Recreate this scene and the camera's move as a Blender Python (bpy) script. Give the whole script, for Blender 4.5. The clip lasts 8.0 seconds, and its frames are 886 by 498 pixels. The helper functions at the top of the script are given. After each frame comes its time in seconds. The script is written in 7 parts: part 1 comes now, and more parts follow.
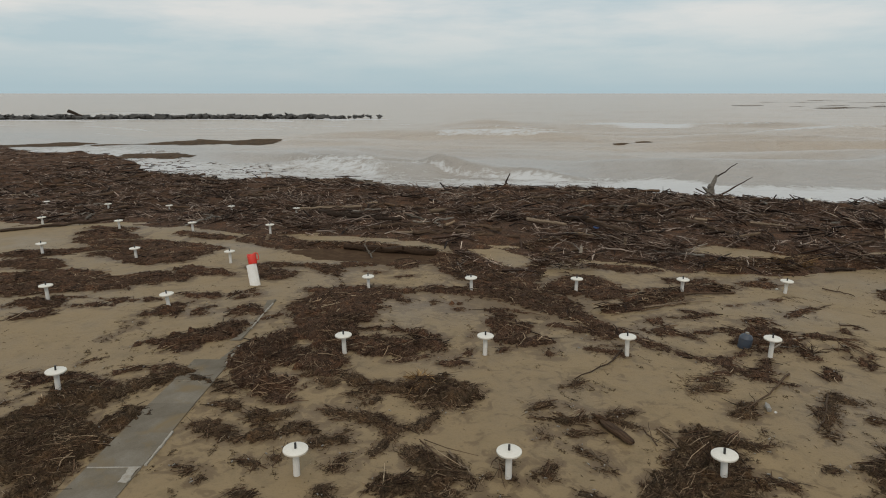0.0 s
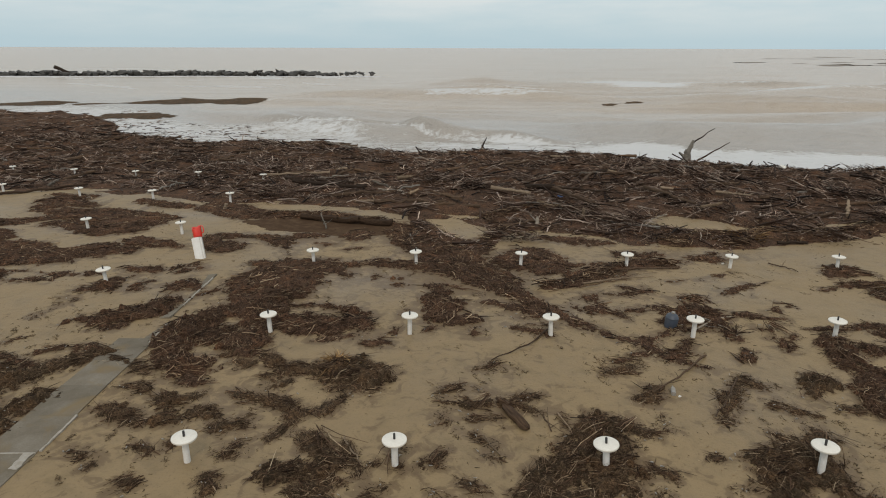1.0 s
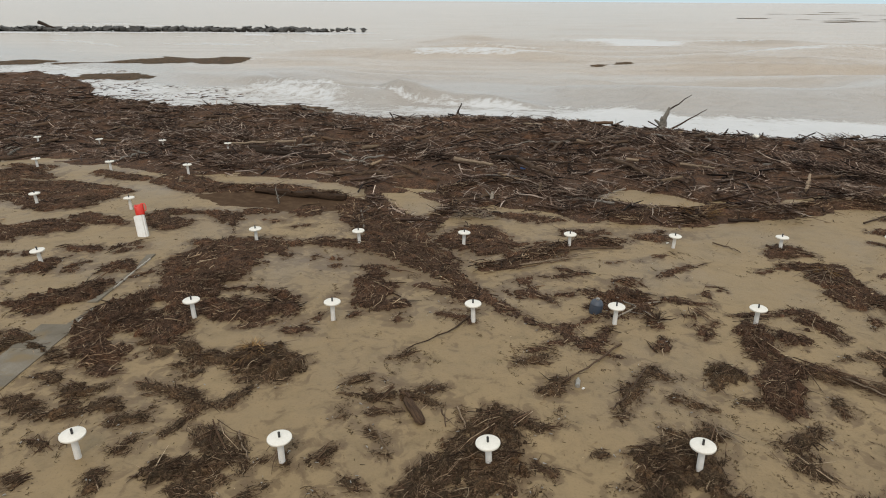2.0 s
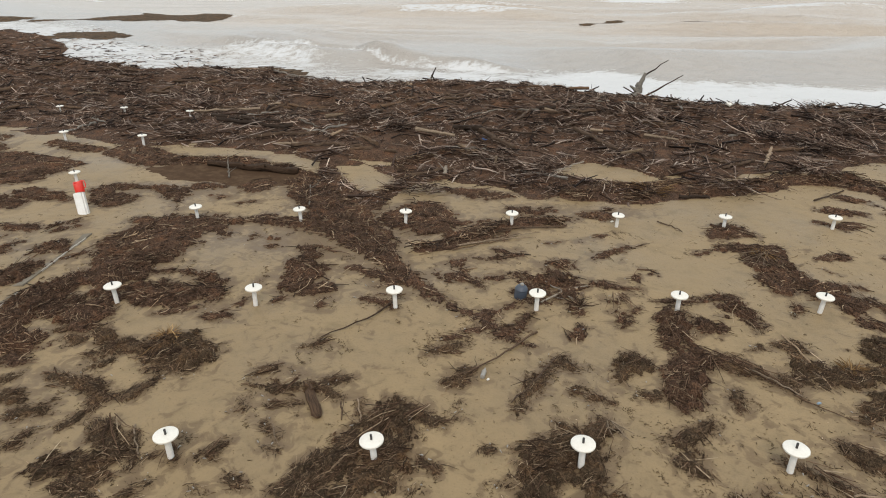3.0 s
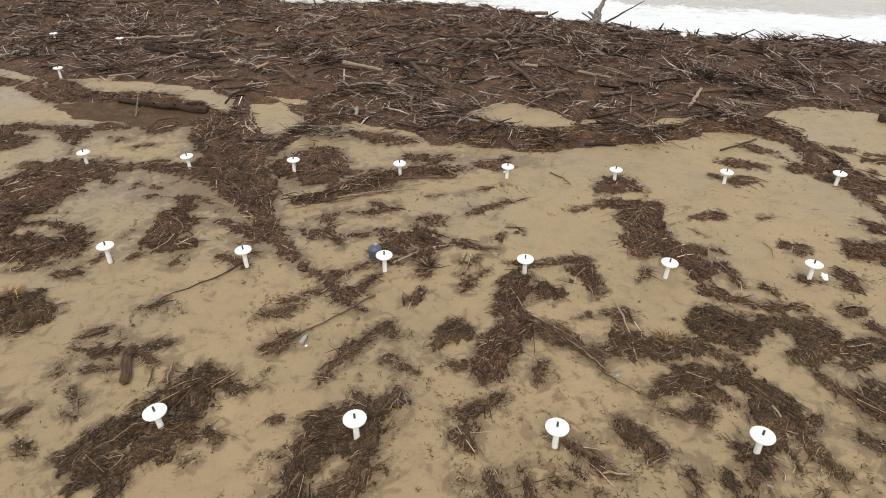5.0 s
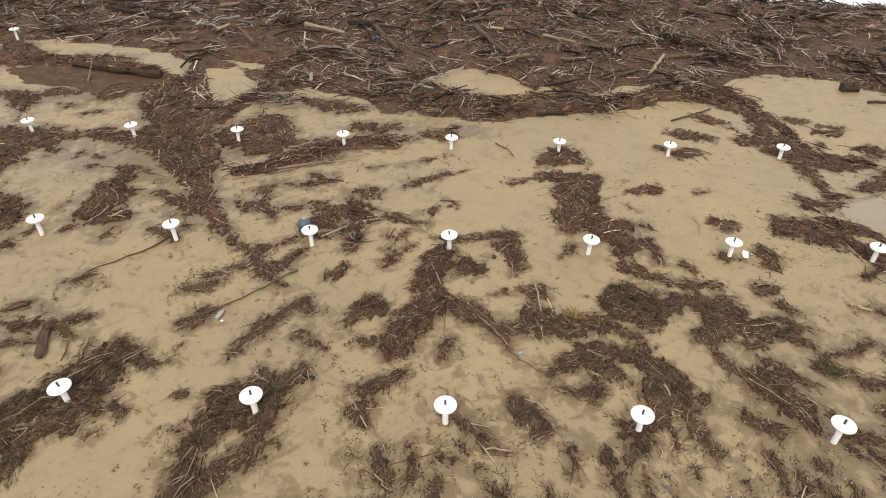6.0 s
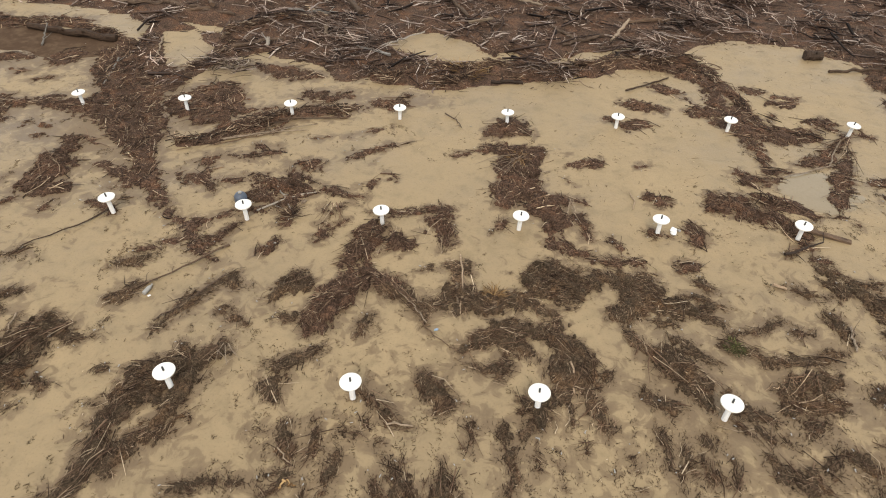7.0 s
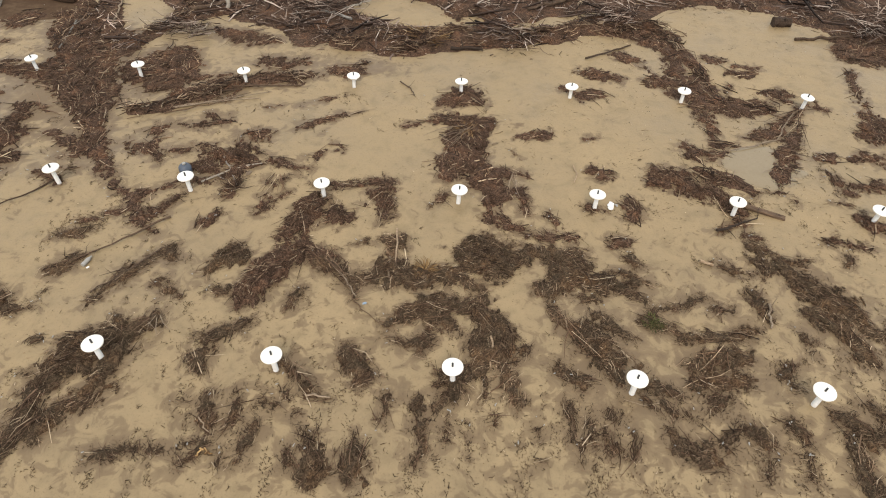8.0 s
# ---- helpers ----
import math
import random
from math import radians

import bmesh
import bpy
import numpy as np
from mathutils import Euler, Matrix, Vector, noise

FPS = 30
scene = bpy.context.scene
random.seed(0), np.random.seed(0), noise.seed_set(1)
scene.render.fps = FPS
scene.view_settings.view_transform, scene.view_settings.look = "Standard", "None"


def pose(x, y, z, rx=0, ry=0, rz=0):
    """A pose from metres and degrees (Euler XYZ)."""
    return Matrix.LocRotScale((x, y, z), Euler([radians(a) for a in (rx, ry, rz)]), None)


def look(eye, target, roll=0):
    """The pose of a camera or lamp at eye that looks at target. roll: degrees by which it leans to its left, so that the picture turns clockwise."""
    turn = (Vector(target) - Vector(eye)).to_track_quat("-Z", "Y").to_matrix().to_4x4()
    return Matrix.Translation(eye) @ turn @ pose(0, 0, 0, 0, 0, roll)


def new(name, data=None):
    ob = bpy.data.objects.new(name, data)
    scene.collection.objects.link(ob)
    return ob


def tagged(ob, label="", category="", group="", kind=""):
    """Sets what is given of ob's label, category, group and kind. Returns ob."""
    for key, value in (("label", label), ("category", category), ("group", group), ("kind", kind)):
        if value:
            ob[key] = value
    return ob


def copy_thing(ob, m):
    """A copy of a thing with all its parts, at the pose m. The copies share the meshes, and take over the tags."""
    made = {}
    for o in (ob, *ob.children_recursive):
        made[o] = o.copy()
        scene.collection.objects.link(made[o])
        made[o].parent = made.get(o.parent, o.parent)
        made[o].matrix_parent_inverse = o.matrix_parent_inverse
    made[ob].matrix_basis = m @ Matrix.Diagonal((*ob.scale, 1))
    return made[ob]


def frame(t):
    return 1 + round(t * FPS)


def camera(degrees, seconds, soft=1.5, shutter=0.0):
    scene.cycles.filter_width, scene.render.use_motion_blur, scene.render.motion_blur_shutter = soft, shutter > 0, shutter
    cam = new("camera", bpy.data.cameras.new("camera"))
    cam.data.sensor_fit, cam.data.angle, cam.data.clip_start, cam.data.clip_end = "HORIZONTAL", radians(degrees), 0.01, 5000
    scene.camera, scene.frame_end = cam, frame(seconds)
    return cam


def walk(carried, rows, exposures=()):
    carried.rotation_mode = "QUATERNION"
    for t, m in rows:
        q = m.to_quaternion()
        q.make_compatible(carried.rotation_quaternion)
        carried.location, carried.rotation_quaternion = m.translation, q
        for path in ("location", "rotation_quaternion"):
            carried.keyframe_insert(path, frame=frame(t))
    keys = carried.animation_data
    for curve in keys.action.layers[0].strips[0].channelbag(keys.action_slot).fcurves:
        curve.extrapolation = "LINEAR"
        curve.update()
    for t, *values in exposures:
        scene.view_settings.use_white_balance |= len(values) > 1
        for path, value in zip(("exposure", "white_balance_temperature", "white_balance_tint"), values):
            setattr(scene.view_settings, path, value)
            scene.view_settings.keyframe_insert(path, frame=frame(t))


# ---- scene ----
cam = camera(71.3, 8.0, 1.05)
PATH = [
    (0, (0.018, 0.873, 5.168), (0.016, 2.812, 4.677), 0.0),
    (0.5, (0.766, 0.968, 5.337), (0.766, 2.89, 4.783), 0.1),
    (1, (1.579, 1.078, 5.58), (1.579, 2.979, 4.959), 0.17),
    (1.5, (2.369, 1.203, 5.852), (2.37, 3.082, 5.168), 0.25),
    (3, (4.787, 1.659, 6.62), (4.794, 3.46, 5.749), 0.5),
    (3.5, (5.568, 1.814, 6.868), (5.574, 3.585, 5.939), 0.6),
    (4, (6.449, 1.95, 7.108), (6.444, 3.688, 6.117), 0.7),
    (4.5, (7.256, 2.042, 7.302), (7.248, 3.745, 6.255), 0.8),
    (6, (9.718, 2.252, 7.94), (9.702, 3.836, 6.719), 1.2),
    (6.5, (10.443, 2.328, 8.174), (10.427, 3.869, 6.9), 1.35),
    (7, (11.191, 2.402, 8.41), (11.175, 3.895, 7.078), 1.55),
    (7.5, (11.879, 2.476, 8.628), (11.861, 3.921, 7.245), 1.72),
    (8, (12.536, 2.531, 8.856), (12.518, 3.925, 7.422), 1.9),
]
EXPOSURES = [(0, -0.45, 6900, 12), (1.5, -0.10, 6900, 13), (3.5, 0.38, 6780, 14), (4.5, 0.54, 6780, 15), (6, 0.82, 6830, 15), (8, 0.76, 6850, 15)]
walk(cam, [(t, look(eye, target, roll)) for t, eye, target, roll in PATH], EXPOSURES)

# ---- sky and sun: a bright overcast day, the sun veiled behind the camera ----
SUN_UP, SUN_TURN = 48.0, 200.0
world = bpy.data.worlds.new("overcast_sky")
scene.world = world
world.use_nodes = True
wt = world.node_tree
wt.nodes.clear()
sky = wt.nodes.new("ShaderNodeTexSky")
sky.sky_type = "NISHITA"
sky.sun_disc = False
sky.sun_elevation, sky.sun_rotation = radians(SUN_UP), radians(SUN_TURN)
sky.air_density, sky.dust_density, sky.ozone_density = 1.0, 2.0, 1.5
w_coord = wt.nodes.new("ShaderNodeTexCoord")
w_map = wt.nodes.new("ShaderNodeMapping")
w_map.inputs["Scale"].default_value = (1.6, 1.6, 9.0)
w_noise = wt.nodes.new("ShaderNodeTexNoise")
w_noise.inputs["Scale"].default_value = 2.2
w_noise.inputs["Detail"].default_value = 6.0
w_noise.inputs["Roughness"].default_value = 0.55
w_ramp = wt.nodes.new("ShaderNodeValToRGB")
w_ramp.color_ramp.elements[0].position, w_ramp.color_ramp.elements[0].color = 0.36, (0.25, 0.25, 0.25, 1)
w_ramp.color_ramp.elements[1].position, w_ramp.color_ramp.elements[1].color = 0.62, (1.0, 1.0, 1.0, 1)
w_sep = wt.nodes.new("ShaderNodeSeparateXYZ")
w_high = wt.nodes.new("ShaderNodeMapRange")
w_high.inputs["From Min"].default_value, w_high.inputs["From Max"].default_value = 0.01, 0.11
w_high.inputs["To Min"].default_value, w_high.inputs["To Max"].default_value = 0.12, 1.0
w_fac = wt.nodes.new("ShaderNodeMath")
w_fac.operation = "MULTIPLY"
w_mix = wt.nodes.new("ShaderNodeMix")
w_mix.data_type = "RGBA"
w_mix.inputs[6].default_value = (5.7, 8.0, 9.2, 1)
w_mix.inputs[7].default_value = (10.2, 10.7, 10.8, 1)
w_veil = wt.nodes.new("ShaderNodeMix")
w_veil.data_type = "RGBA"
w_veil.inputs[0].default_value = 0.85
w_bg = wt.nodes.new("ShaderNodeBackground")
w_bg.inputs["Strength"].default_value = 0.1
w_out = wt.nodes.new("ShaderNodeOutputWorld")
for a, b in (
    (w_coord.outputs["Generated"], w_map.inputs["Vector"]),
    (w_map.outputs[0], w_noise.inputs["Vector"]),
    (w_noise.outputs[0], w_ramp.inputs[0]),
    (w_coord.outputs["Generated"], w_sep.inputs[0]),
    (w_sep.outputs["Z"], w_high.inputs["Value"]),
    (w_high.outputs[0], w_fac.inputs[0]),
    (w_ramp.outputs[0], w_fac.inputs[1]),
    (w_fac.outputs[0], w_mix.inputs[0]),
    (sky.outputs[0], w_veil.inputs[6]),
    (w_mix.outputs[2], w_veil.inputs[7]),
    (w_veil.outputs[2], w_bg.inputs["Color"]),
    (w_bg.outputs[0], w_out.inputs["Surface"]),
):
    wt.links.new(a, b)
sun_data = bpy.data.lights.new("sun", "SUN")
sun_data.energy, sun_data.angle, sun_data.color = 1.2, radians(25), (1.0, 0.95, 0.88)
sun = new("sun", sun_data)
sun.matrix_world = look((0, 0, 60), (0, 60 * math.cos(radians(SUN_UP)) / math.sin(radians(SUN_UP)) * 1.0, 0))

# ---- materials ----


def material(name, rough=0.7, metal=0.0):
    m = bpy.data.materials.new(name)
    m.use_nodes = True
    t = m.node_tree
    b = t.nodes["Principled BSDF"]
    b.inputs["Roughness"].default_value = rough
    b.inputs["Metallic"].default_value = metal
    return m, t, b


def noise_node(t, scale, detail=4.0, rough=0.55, coord=None, distort=0.0):
    n = t.nodes.new("ShaderNodeTexNoise")
    n.inputs["Scale"].default_value = scale
    n.inputs["Detail"].default_value = detail
    n.inputs["Roughness"].default_value = rough
    n.inputs["Distortion"].default_value = distort
    if coord is not None:
        t.links.new(coord, n.inputs["Vector"])
    return n


def ramp_node(t, source, stops):
    r = t.nodes.new("ShaderNodeValToRGB")
    e = r.color_ramp.elements
    while len(e) < len(stops):
        e.new(0.5)
    for k, (p, c) in zip(e, stops):
        k.position, k.color = p, (*c, 1)
    t.links.new(source, r.inputs[0])
    return r


def mix_node(t, fac, a, b, how="MIX"):
    m = t.nodes.new("ShaderNodeMix")
    m.data_type, m.blend_type = "RGBA", how
    for i, v in ((0, fac), (6, a), (7, b)):
        if isinstance(v, (int, float)):
            m.inputs[i].default_value = v
        elif isinstance(v, tuple):
            m.inputs[i].default_value = (*v, 1)
        else:
            t.links.new(v, m.inputs[i])
    return m.outputs[2]


def bump_node(t, b, height, strength, distance, under=None):
    n = t.nodes.new("ShaderNodeBump")
    n.inputs["Strength"].default_value, n.inputs["Distance"].default_value = strength, distance
    t.links.new(height, n.inputs["Height"])
    if under is not None:
        t.links.new(under, n.inputs["Normal"])
    t.links.new(n.outputs[0], b.inputs["Normal"])
    return n.outputs[0]


def place(t, what="Object"):
    return t.nodes.new("ShaderNodeTexCoord").outputs[what]


def make_sand():
    m, t, b = material("wet_sand", 0.6)
    c = place(t)
    big = noise_node(t, 0.35, 5, 0.6, c)
    mid = noise_node(t, 2.2, 6, 0.62, c, 0.4)
    fine = noise_node(t, 26, 5, 0.7, c)
    grain = noise_node(t, 160, 2, 0.6, c)
    base = ramp_node(t, big.outputs[0], [(0.30, (0.211, 0.1480, 0.078)), (0.5, (0.240, 0.1690, 0.0890)), (0.7, (0.264, 0.187, 0.100))])
    stain = ramp_node(t, mid.outputs[0], [(0.3, (0.62, 0.61, 0.57)), (0.48, (0.97, 0.965, 0.95)), (0.75, (1.12, 1.09, 1.06))])
    col = mix_node(t, 0.55, base.outputs[0], stain.outputs[0], "MULTIPLY")
    speck = ramp_node(t, fine.outputs[0], [(0.3, (0.5, 0.46, 0.4)), (0.43, (1, 1, 1)), (0.7, (1.1, 1.09, 1.06))])
    col = mix_node(t, 0.6, col, speck.outputs[0], "MULTIPLY")
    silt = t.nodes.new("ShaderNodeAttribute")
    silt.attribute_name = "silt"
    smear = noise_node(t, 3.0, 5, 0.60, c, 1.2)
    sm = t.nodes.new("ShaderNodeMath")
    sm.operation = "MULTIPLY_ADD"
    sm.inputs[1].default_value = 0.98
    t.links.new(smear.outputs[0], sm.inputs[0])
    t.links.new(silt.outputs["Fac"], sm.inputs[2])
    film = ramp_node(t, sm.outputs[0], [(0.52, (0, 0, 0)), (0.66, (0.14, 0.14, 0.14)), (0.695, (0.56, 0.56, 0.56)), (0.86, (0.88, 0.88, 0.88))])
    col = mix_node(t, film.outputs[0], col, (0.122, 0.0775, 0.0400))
    t.links.new(col, b.inputs["Base Color"])
    wet = ramp_node(t, big.outputs[0], [(0.3, (0.42, 0.42, 0.42)), (0.62, (0.68, 0.68, 0.68))])
    t.links.new(wet.outputs[0], b.inputs["Roughness"])
    b.inputs["Specular IOR Level"].default_value = 0.3
    first = bump_node(t, b, mid.outputs[0], 0.25, 0.05)
    second = bump_node(t, b, fine.outputs[0], 0.3, 0.012, first)
    bump_node(t, b, grain.outputs[0], 0.3, 0.003, second)
    return m


def make_mat(name, stops):
    m, t, b = material(name, 0.85)
    c = place(t)
    big = noise_node(t, 2.0, 4, 0.62, c)
    mid = noise_node(t, 11, 6, 0.7, c, 2.6)
    fine = noise_node(t, 70, 4, 0.7, c, 1.5)
    # mixed debris tones, with near-black low stops painting the shade between pieces
    a = ramp_node(t, mid.outputs[0], stops)
    f = ramp_node(t, fine.outputs[0], [(0.3, (0.42, 0.40, 0.38)), (0.52, (1, 1, 1)), (0.72, (1.7, 1.6, 1.5))])
    col = mix_node(t, 0.75, a.outputs[0], f.outputs[0], "MULTIPLY")
    hue = ramp_node(t, big.outputs[0], [(0.33, (0.62, 0.64, 0.62)), (0.5, (1, 1, 1)), (0.68, (1.42, 1.24, 1.08))])
    col = mix_node(t, 1.0, col, hue.outputs[0], "MULTIPLY")
    t.links.new(col, b.inputs["Base Color"])
    b.inputs["Specular IOR Level"].default_value = 0.1
    first = bump_node(t, b, mid.outputs[0], 0.9, 0.05)
    bump_node(t, b, fine.outputs[0], 0.8, 0.012, first)
    return m


def make_twig(name, stops, rough=0.8):
    m, t, b = material(name, rough)
    g = t.nodes.new("ShaderNodeNewGeometry")
    r = ramp_node(t, g.outputs["Random Per Island"], stops)
    n = noise_node(t, 9, 5, 0.65, place(t))
    v = ramp_node(t, n.outputs[0], [(0.3, (0.55, 0.53, 0.5)), (0.55, (1, 1, 1)), (0.75, (1.25, 1.22, 1.18))])
    col = mix_node(t, 0.85, r.outputs[0], v.outputs[0], "MULTIPLY")
    damp = noise_node(t, 0.55, 5, 0.65, place(t), 0.5)
    d = ramp_node(t, damp.outputs[0], [(0.36, (0.45, 0.42, 0.40)), (0.52, (0.95, 0.95, 0.95)), (0.68, (1.3, 1.22, 1.15))])
    t.links.new(mix_node(t, 1.0, col, d.outputs[0], "MULTIPLY"), b.inputs["Base Color"])
    b.inputs["Specular IOR Level"].default_value = 0.12
    bump_node(t, b, n.outputs[0], 0.4, 0.01)
    return m


def make_bark(name, dark, light, rough=0.8):
    m, t, b = material(name, rough)
    c = place(t)
    s = t.nodes.new("ShaderNodeMapping")
    s.inputs["Scale"].default_value = (1.2, 14, 14)
    t.links.new(c, s.inputs["Vector"])
    n = noise_node(t, 3.0, 7, 0.65, s.outputs[0], 0.5)
    o = t.nodes.new("ShaderNodeObjectInfo")
    r = ramp_node(t, n.outputs[0], [(0.3, dark), (0.7, light)])
    v = ramp_node(t, o.outputs["Random"], [(0.0, (0.6, 0.56, 0.52)), (0.6, (1, 1, 1)), (1.0, (1.3, 1.2, 1.08))])
    t.links.new(mix_node(t, 1.0, r.outputs[0], v.outputs[0], "MULTIPLY"), b.inputs["Base Color"])
    b.inputs["Specular IOR Level"].default_value = 0.15
    bump_node(t, b, n.outputs[0], 0.9, 0.03)
    return m


def make_plain(name, colour, rough=0.5, dirt=0.25, scale=6.0, tint=(0.45, 0.36, 0.26), shine=0.5):
    m, t, b = material(name, rough)
    b.inputs["Specular IOR Level"].default_value = shine
    c = place(t)
    n = noise_node(t, scale, 6, 0.65, c)
    f = noise_node(t, scale * 9, 3, 0.6, c)
    r = ramp_node(t, n.outputs[0], [(0.42, (0, 0, 0)), (0.75, (dirt, dirt, dirt))])
    col = mix_node(t, r.outputs[0], colour, tint)
    k = ramp_node(t, f.outputs[0], [(0.3, (0.88, 0.87, 0.85)), (0.6, (1, 1, 1))])
    t.links.new(mix_node(t, 0.6, col, k.outputs[0], "MULTIPLY"), b.inputs["Base Color"])
    bump_node(t, b, f.outputs[0], 0.15, 0.003)
    return m


def make_concrete():
    m, t, b = material("wet_concrete", 0.75)
    c = place(t, "Object")
    n = noise_node(t, 1.6, 6, 0.65, c)
    f = noise_node(t, 40, 4, 0.7, c)
    o = t.nodes.new("ShaderNodeObjectInfo")
    a = ramp_node(t, n.outputs[0], [(0.3, (0.135, 0.111, 0.078)), (0.55, (0.182, 0.156, 0.121)), (0.75, (0.235, 0.208, 0.168))])
    k = ramp_node(t, f.outputs[0], [(0.3, (0.75, 0.74, 0.72)), (0.6, (1, 1, 1))])
    v = ramp_node(t, o.outputs["Random"], [(0.0, (0.88, 0.88, 0.88)), (1.0, (1.1, 1.1, 1.1))])
    col = mix_node(t, 0.7, a.outputs[0], k.outputs[0], "MULTIPLY")
    col = mix_node(t, 1.0, col, v.outputs[0], "MULTIPLY")
    g = t.nodes.new("ShaderNodeNewGeometry")
    drift = noise_node(t, 1.3, 6, 0.65, g.outputs["Position"], 0.6)
    cover = ramp_node(t, drift.outputs[0], [(0.53, (0, 0, 0)), (0.68, (0.8, 0.8, 0.8))])
    t.links.new(mix_node(t, cover.outputs[0], col, (0.195, 0.14, 0.075)), b.inputs["Base Color"])
    b.inputs["Specular IOR Level"].default_value = 0.12
    bump_node(t, b, f.outputs[0], 0.25, 0.004)
    return m


def make_sea():
    m, t, b = material("muddy_sea_water", 0.3)
    c = place(t)
    at = t.nodes.new("ShaderNodeAttribute")
    at.attribute_name = "foam"
    s = t.nodes.new("ShaderNodeMapping")
    s.inputs["Scale"].default_value = (0.6, 1.0, 1.0)
    t.links.new(c, s.inputs["Vector"])
    s2 = t.nodes.new("ShaderNodeMapping")
    s2.inputs["Scale"].default_value = (0.045, 0.5, 0.5)
    t.links.new(c, s2.inputs["Vector"])
    big = noise_node(t, 0.9, 6, 0.65, s2.outputs[0], 0.8)
    lace = noise_node(t, 1.5, 8, 0.74, s.outputs[0], 1.0)
    chop = noise_node(t, 1.3, 6, 0.6, s.outputs[0], 0.4)
    water = ramp_node(t, big.outputs[0], [(0.3, (0.352, 0.292, 0.232)), (0.5, (0.410, 0.345, 0.280)), (0.75, (0.450, 0.383, 0.316))])
    add = t.nodes.new("ShaderNodeMath")
    add.operation = "MULTIPLY_ADD"
    add.inputs[1].default_value = 1.5
    t.links.new(at.outputs["Fac"], add.inputs[0])
    sub = t.nodes.new("ShaderNodeMath")
    sub.operation = "MULTIPLY_ADD"
    t.links.new(lace.outputs[0], sub.inputs[0])
    sub.inputs[1].default_value, sub.inputs[2].default_value = 2.5, -1.74
    t.links.new(sub.outputs[0], add.inputs[2])
    f = t.nodes.new("ShaderNodeMapRange")
    f.inputs["From Min"].default_value, f.inputs["From Max"].default_value = 0.0, 0.35
    t.links.new(add.outputs[0], f.inputs["Value"])
    near = t.nodes.new("ShaderNodeAttribute")
    near.attribute_name = "shallow"
    thin = mix_node(t, near.outputs["Fac"], water.outputs[0], (0.345, 0.322, 0.295))
    col = mix_node(t, f.outputs[0], thin, (0.57, 0.565, 0.555))
    t.links.new(col, b.inputs["Base Color"])
    rr = t.nodes.new("ShaderNodeMapRange")
    rr.inputs["To Min"].default_value, rr.inputs["To Max"].default_value = 0.26, 0.9
    t.links.new(f.outputs[0], rr.inputs["Value"])
    t.links.new(rr.outputs[0], b.inputs["Roughness"])
    b.inputs["IOR"].default_value = 1.33
    bump_node(t, b, chop.outputs[0], 0.8, 0.35)
    return m


MAT_SAND = make_sand()
MAT_DEBRIS = make_mat("reddish_driftwood_litter", [(0.33, (0.014, 0.0078, 0.0050)), (0.47, (0.066, 0.0375, 0.0237)), (0.61, (0.152, 0.0910, 0.0590)), (0.77, (0.31, 0.205, 0.139))])
MAT_WRACK = make_mat("brown_plant_wrack", [(0.30, (0.016, 0.0108, 0.0060)), (0.47, (0.066, 0.0430, 0.0252)), (0.62, (0.149, 0.0990, 0.0600)), (0.78, (0.33, 0.242, 0.147))])
MAT_TWIG = make_twig("small_twigs", [(0.0, (0.018, 0.0100, 0.0060)), (0.38, (0.070, 0.0385, 0.0225)), (0.68, (0.168, 0.099, 0.060)), (0.88, (0.34, 0.238, 0.152)), (1.0, (0.58, 0.45, 0.305))])
MAT_CRUMB = make_twig("broken_plant_crumbs", [(0.0, (0.020, 0.0128, 0.0066)), (0.4, (0.065, 0.0402, 0.0225)), (0.75, (0.143, 0.0915, 0.0525)), (1.0, (0.28, 0.200, 0.115))])
MAT_SHRED = make_twig("reddish_bark_shreds", [(0.0, (0.024, 0.0128, 0.0078)), (0.4, (0.075, 0.0415, 0.0255)), (0.75, (0.150, 0.0880, 0.0560)), (1.0, (0.27, 0.175, 0.113))])
MAT_STICK = make_twig("driftwood_sticks", [(0.0, (0.012, 0.0068, 0.0046)), (0.30, (0.062, 0.036, 0.025)), (0.60, (0.180, 0.116, 0.084)), (0.80, (0.38, 0.285, 0.225)), (1.0, (0.72, 0.60, 0.50))])
MAT_BRANCH = make_twig("bare_driftwood_branches", [(0.0, (0.042, 0.027, 0.020)), (0.4, (0.130, 0.086, 0.066)), (0.75, (0.285, 0.208, 0.168)), (1.0, (0.52, 0.42, 0.35))])
MAT_WETWOOD = make_twig("waterlogged_branches", [(0.0, (0.010, 0.0060, 0.0042)), (0.5, (0.036, 0.0220, 0.0155)), (1.0, (0.105, 0.066, 0.048))])
MAT_REED = make_twig("dry_reeds", [(0.0, (0.13, 0.07, 0.03)), (0.5, (0.34, 0.195, 0.08)), (1.0, (0.54, 0.36, 0.17))])
MAT_GREEN = make_twig("green_weed", [(0.0, (0.040, 0.038, 0.014)), (0.6, (0.085, 0.086, 0.028)), (1.0, (0.17, 0.155, 0.06))])
MAT_LOG = make_bark("weathered_log", (0.026, 0.016, 0.011), (0.155, 0.102, 0.066))
MAT_BROWNLOG = make_bark("wet_brown_log", (0.018, 0.011, 0.007), (0.105, 0.064, 0.039))
MAT_PALE = make_bark("stripped_pale_wood", (0.13, 0.092, 0.06), (0.36, 0.275, 0.195))
MAT_DARKWOOD = make_bark("waterlogged_dark_wood", (0.016, 0.011, 0.008), (0.070, 0.047, 0.033))
MAT_GREYWOOD = make_bark("silver_grey_wood", (0.105, 0.092, 0.078), (0.34, 0.31, 0.268))
MAT_WHITE = make_plain("white_plastic", (0.76, 0.72, 0.64), 0.45, 0.2, 5)
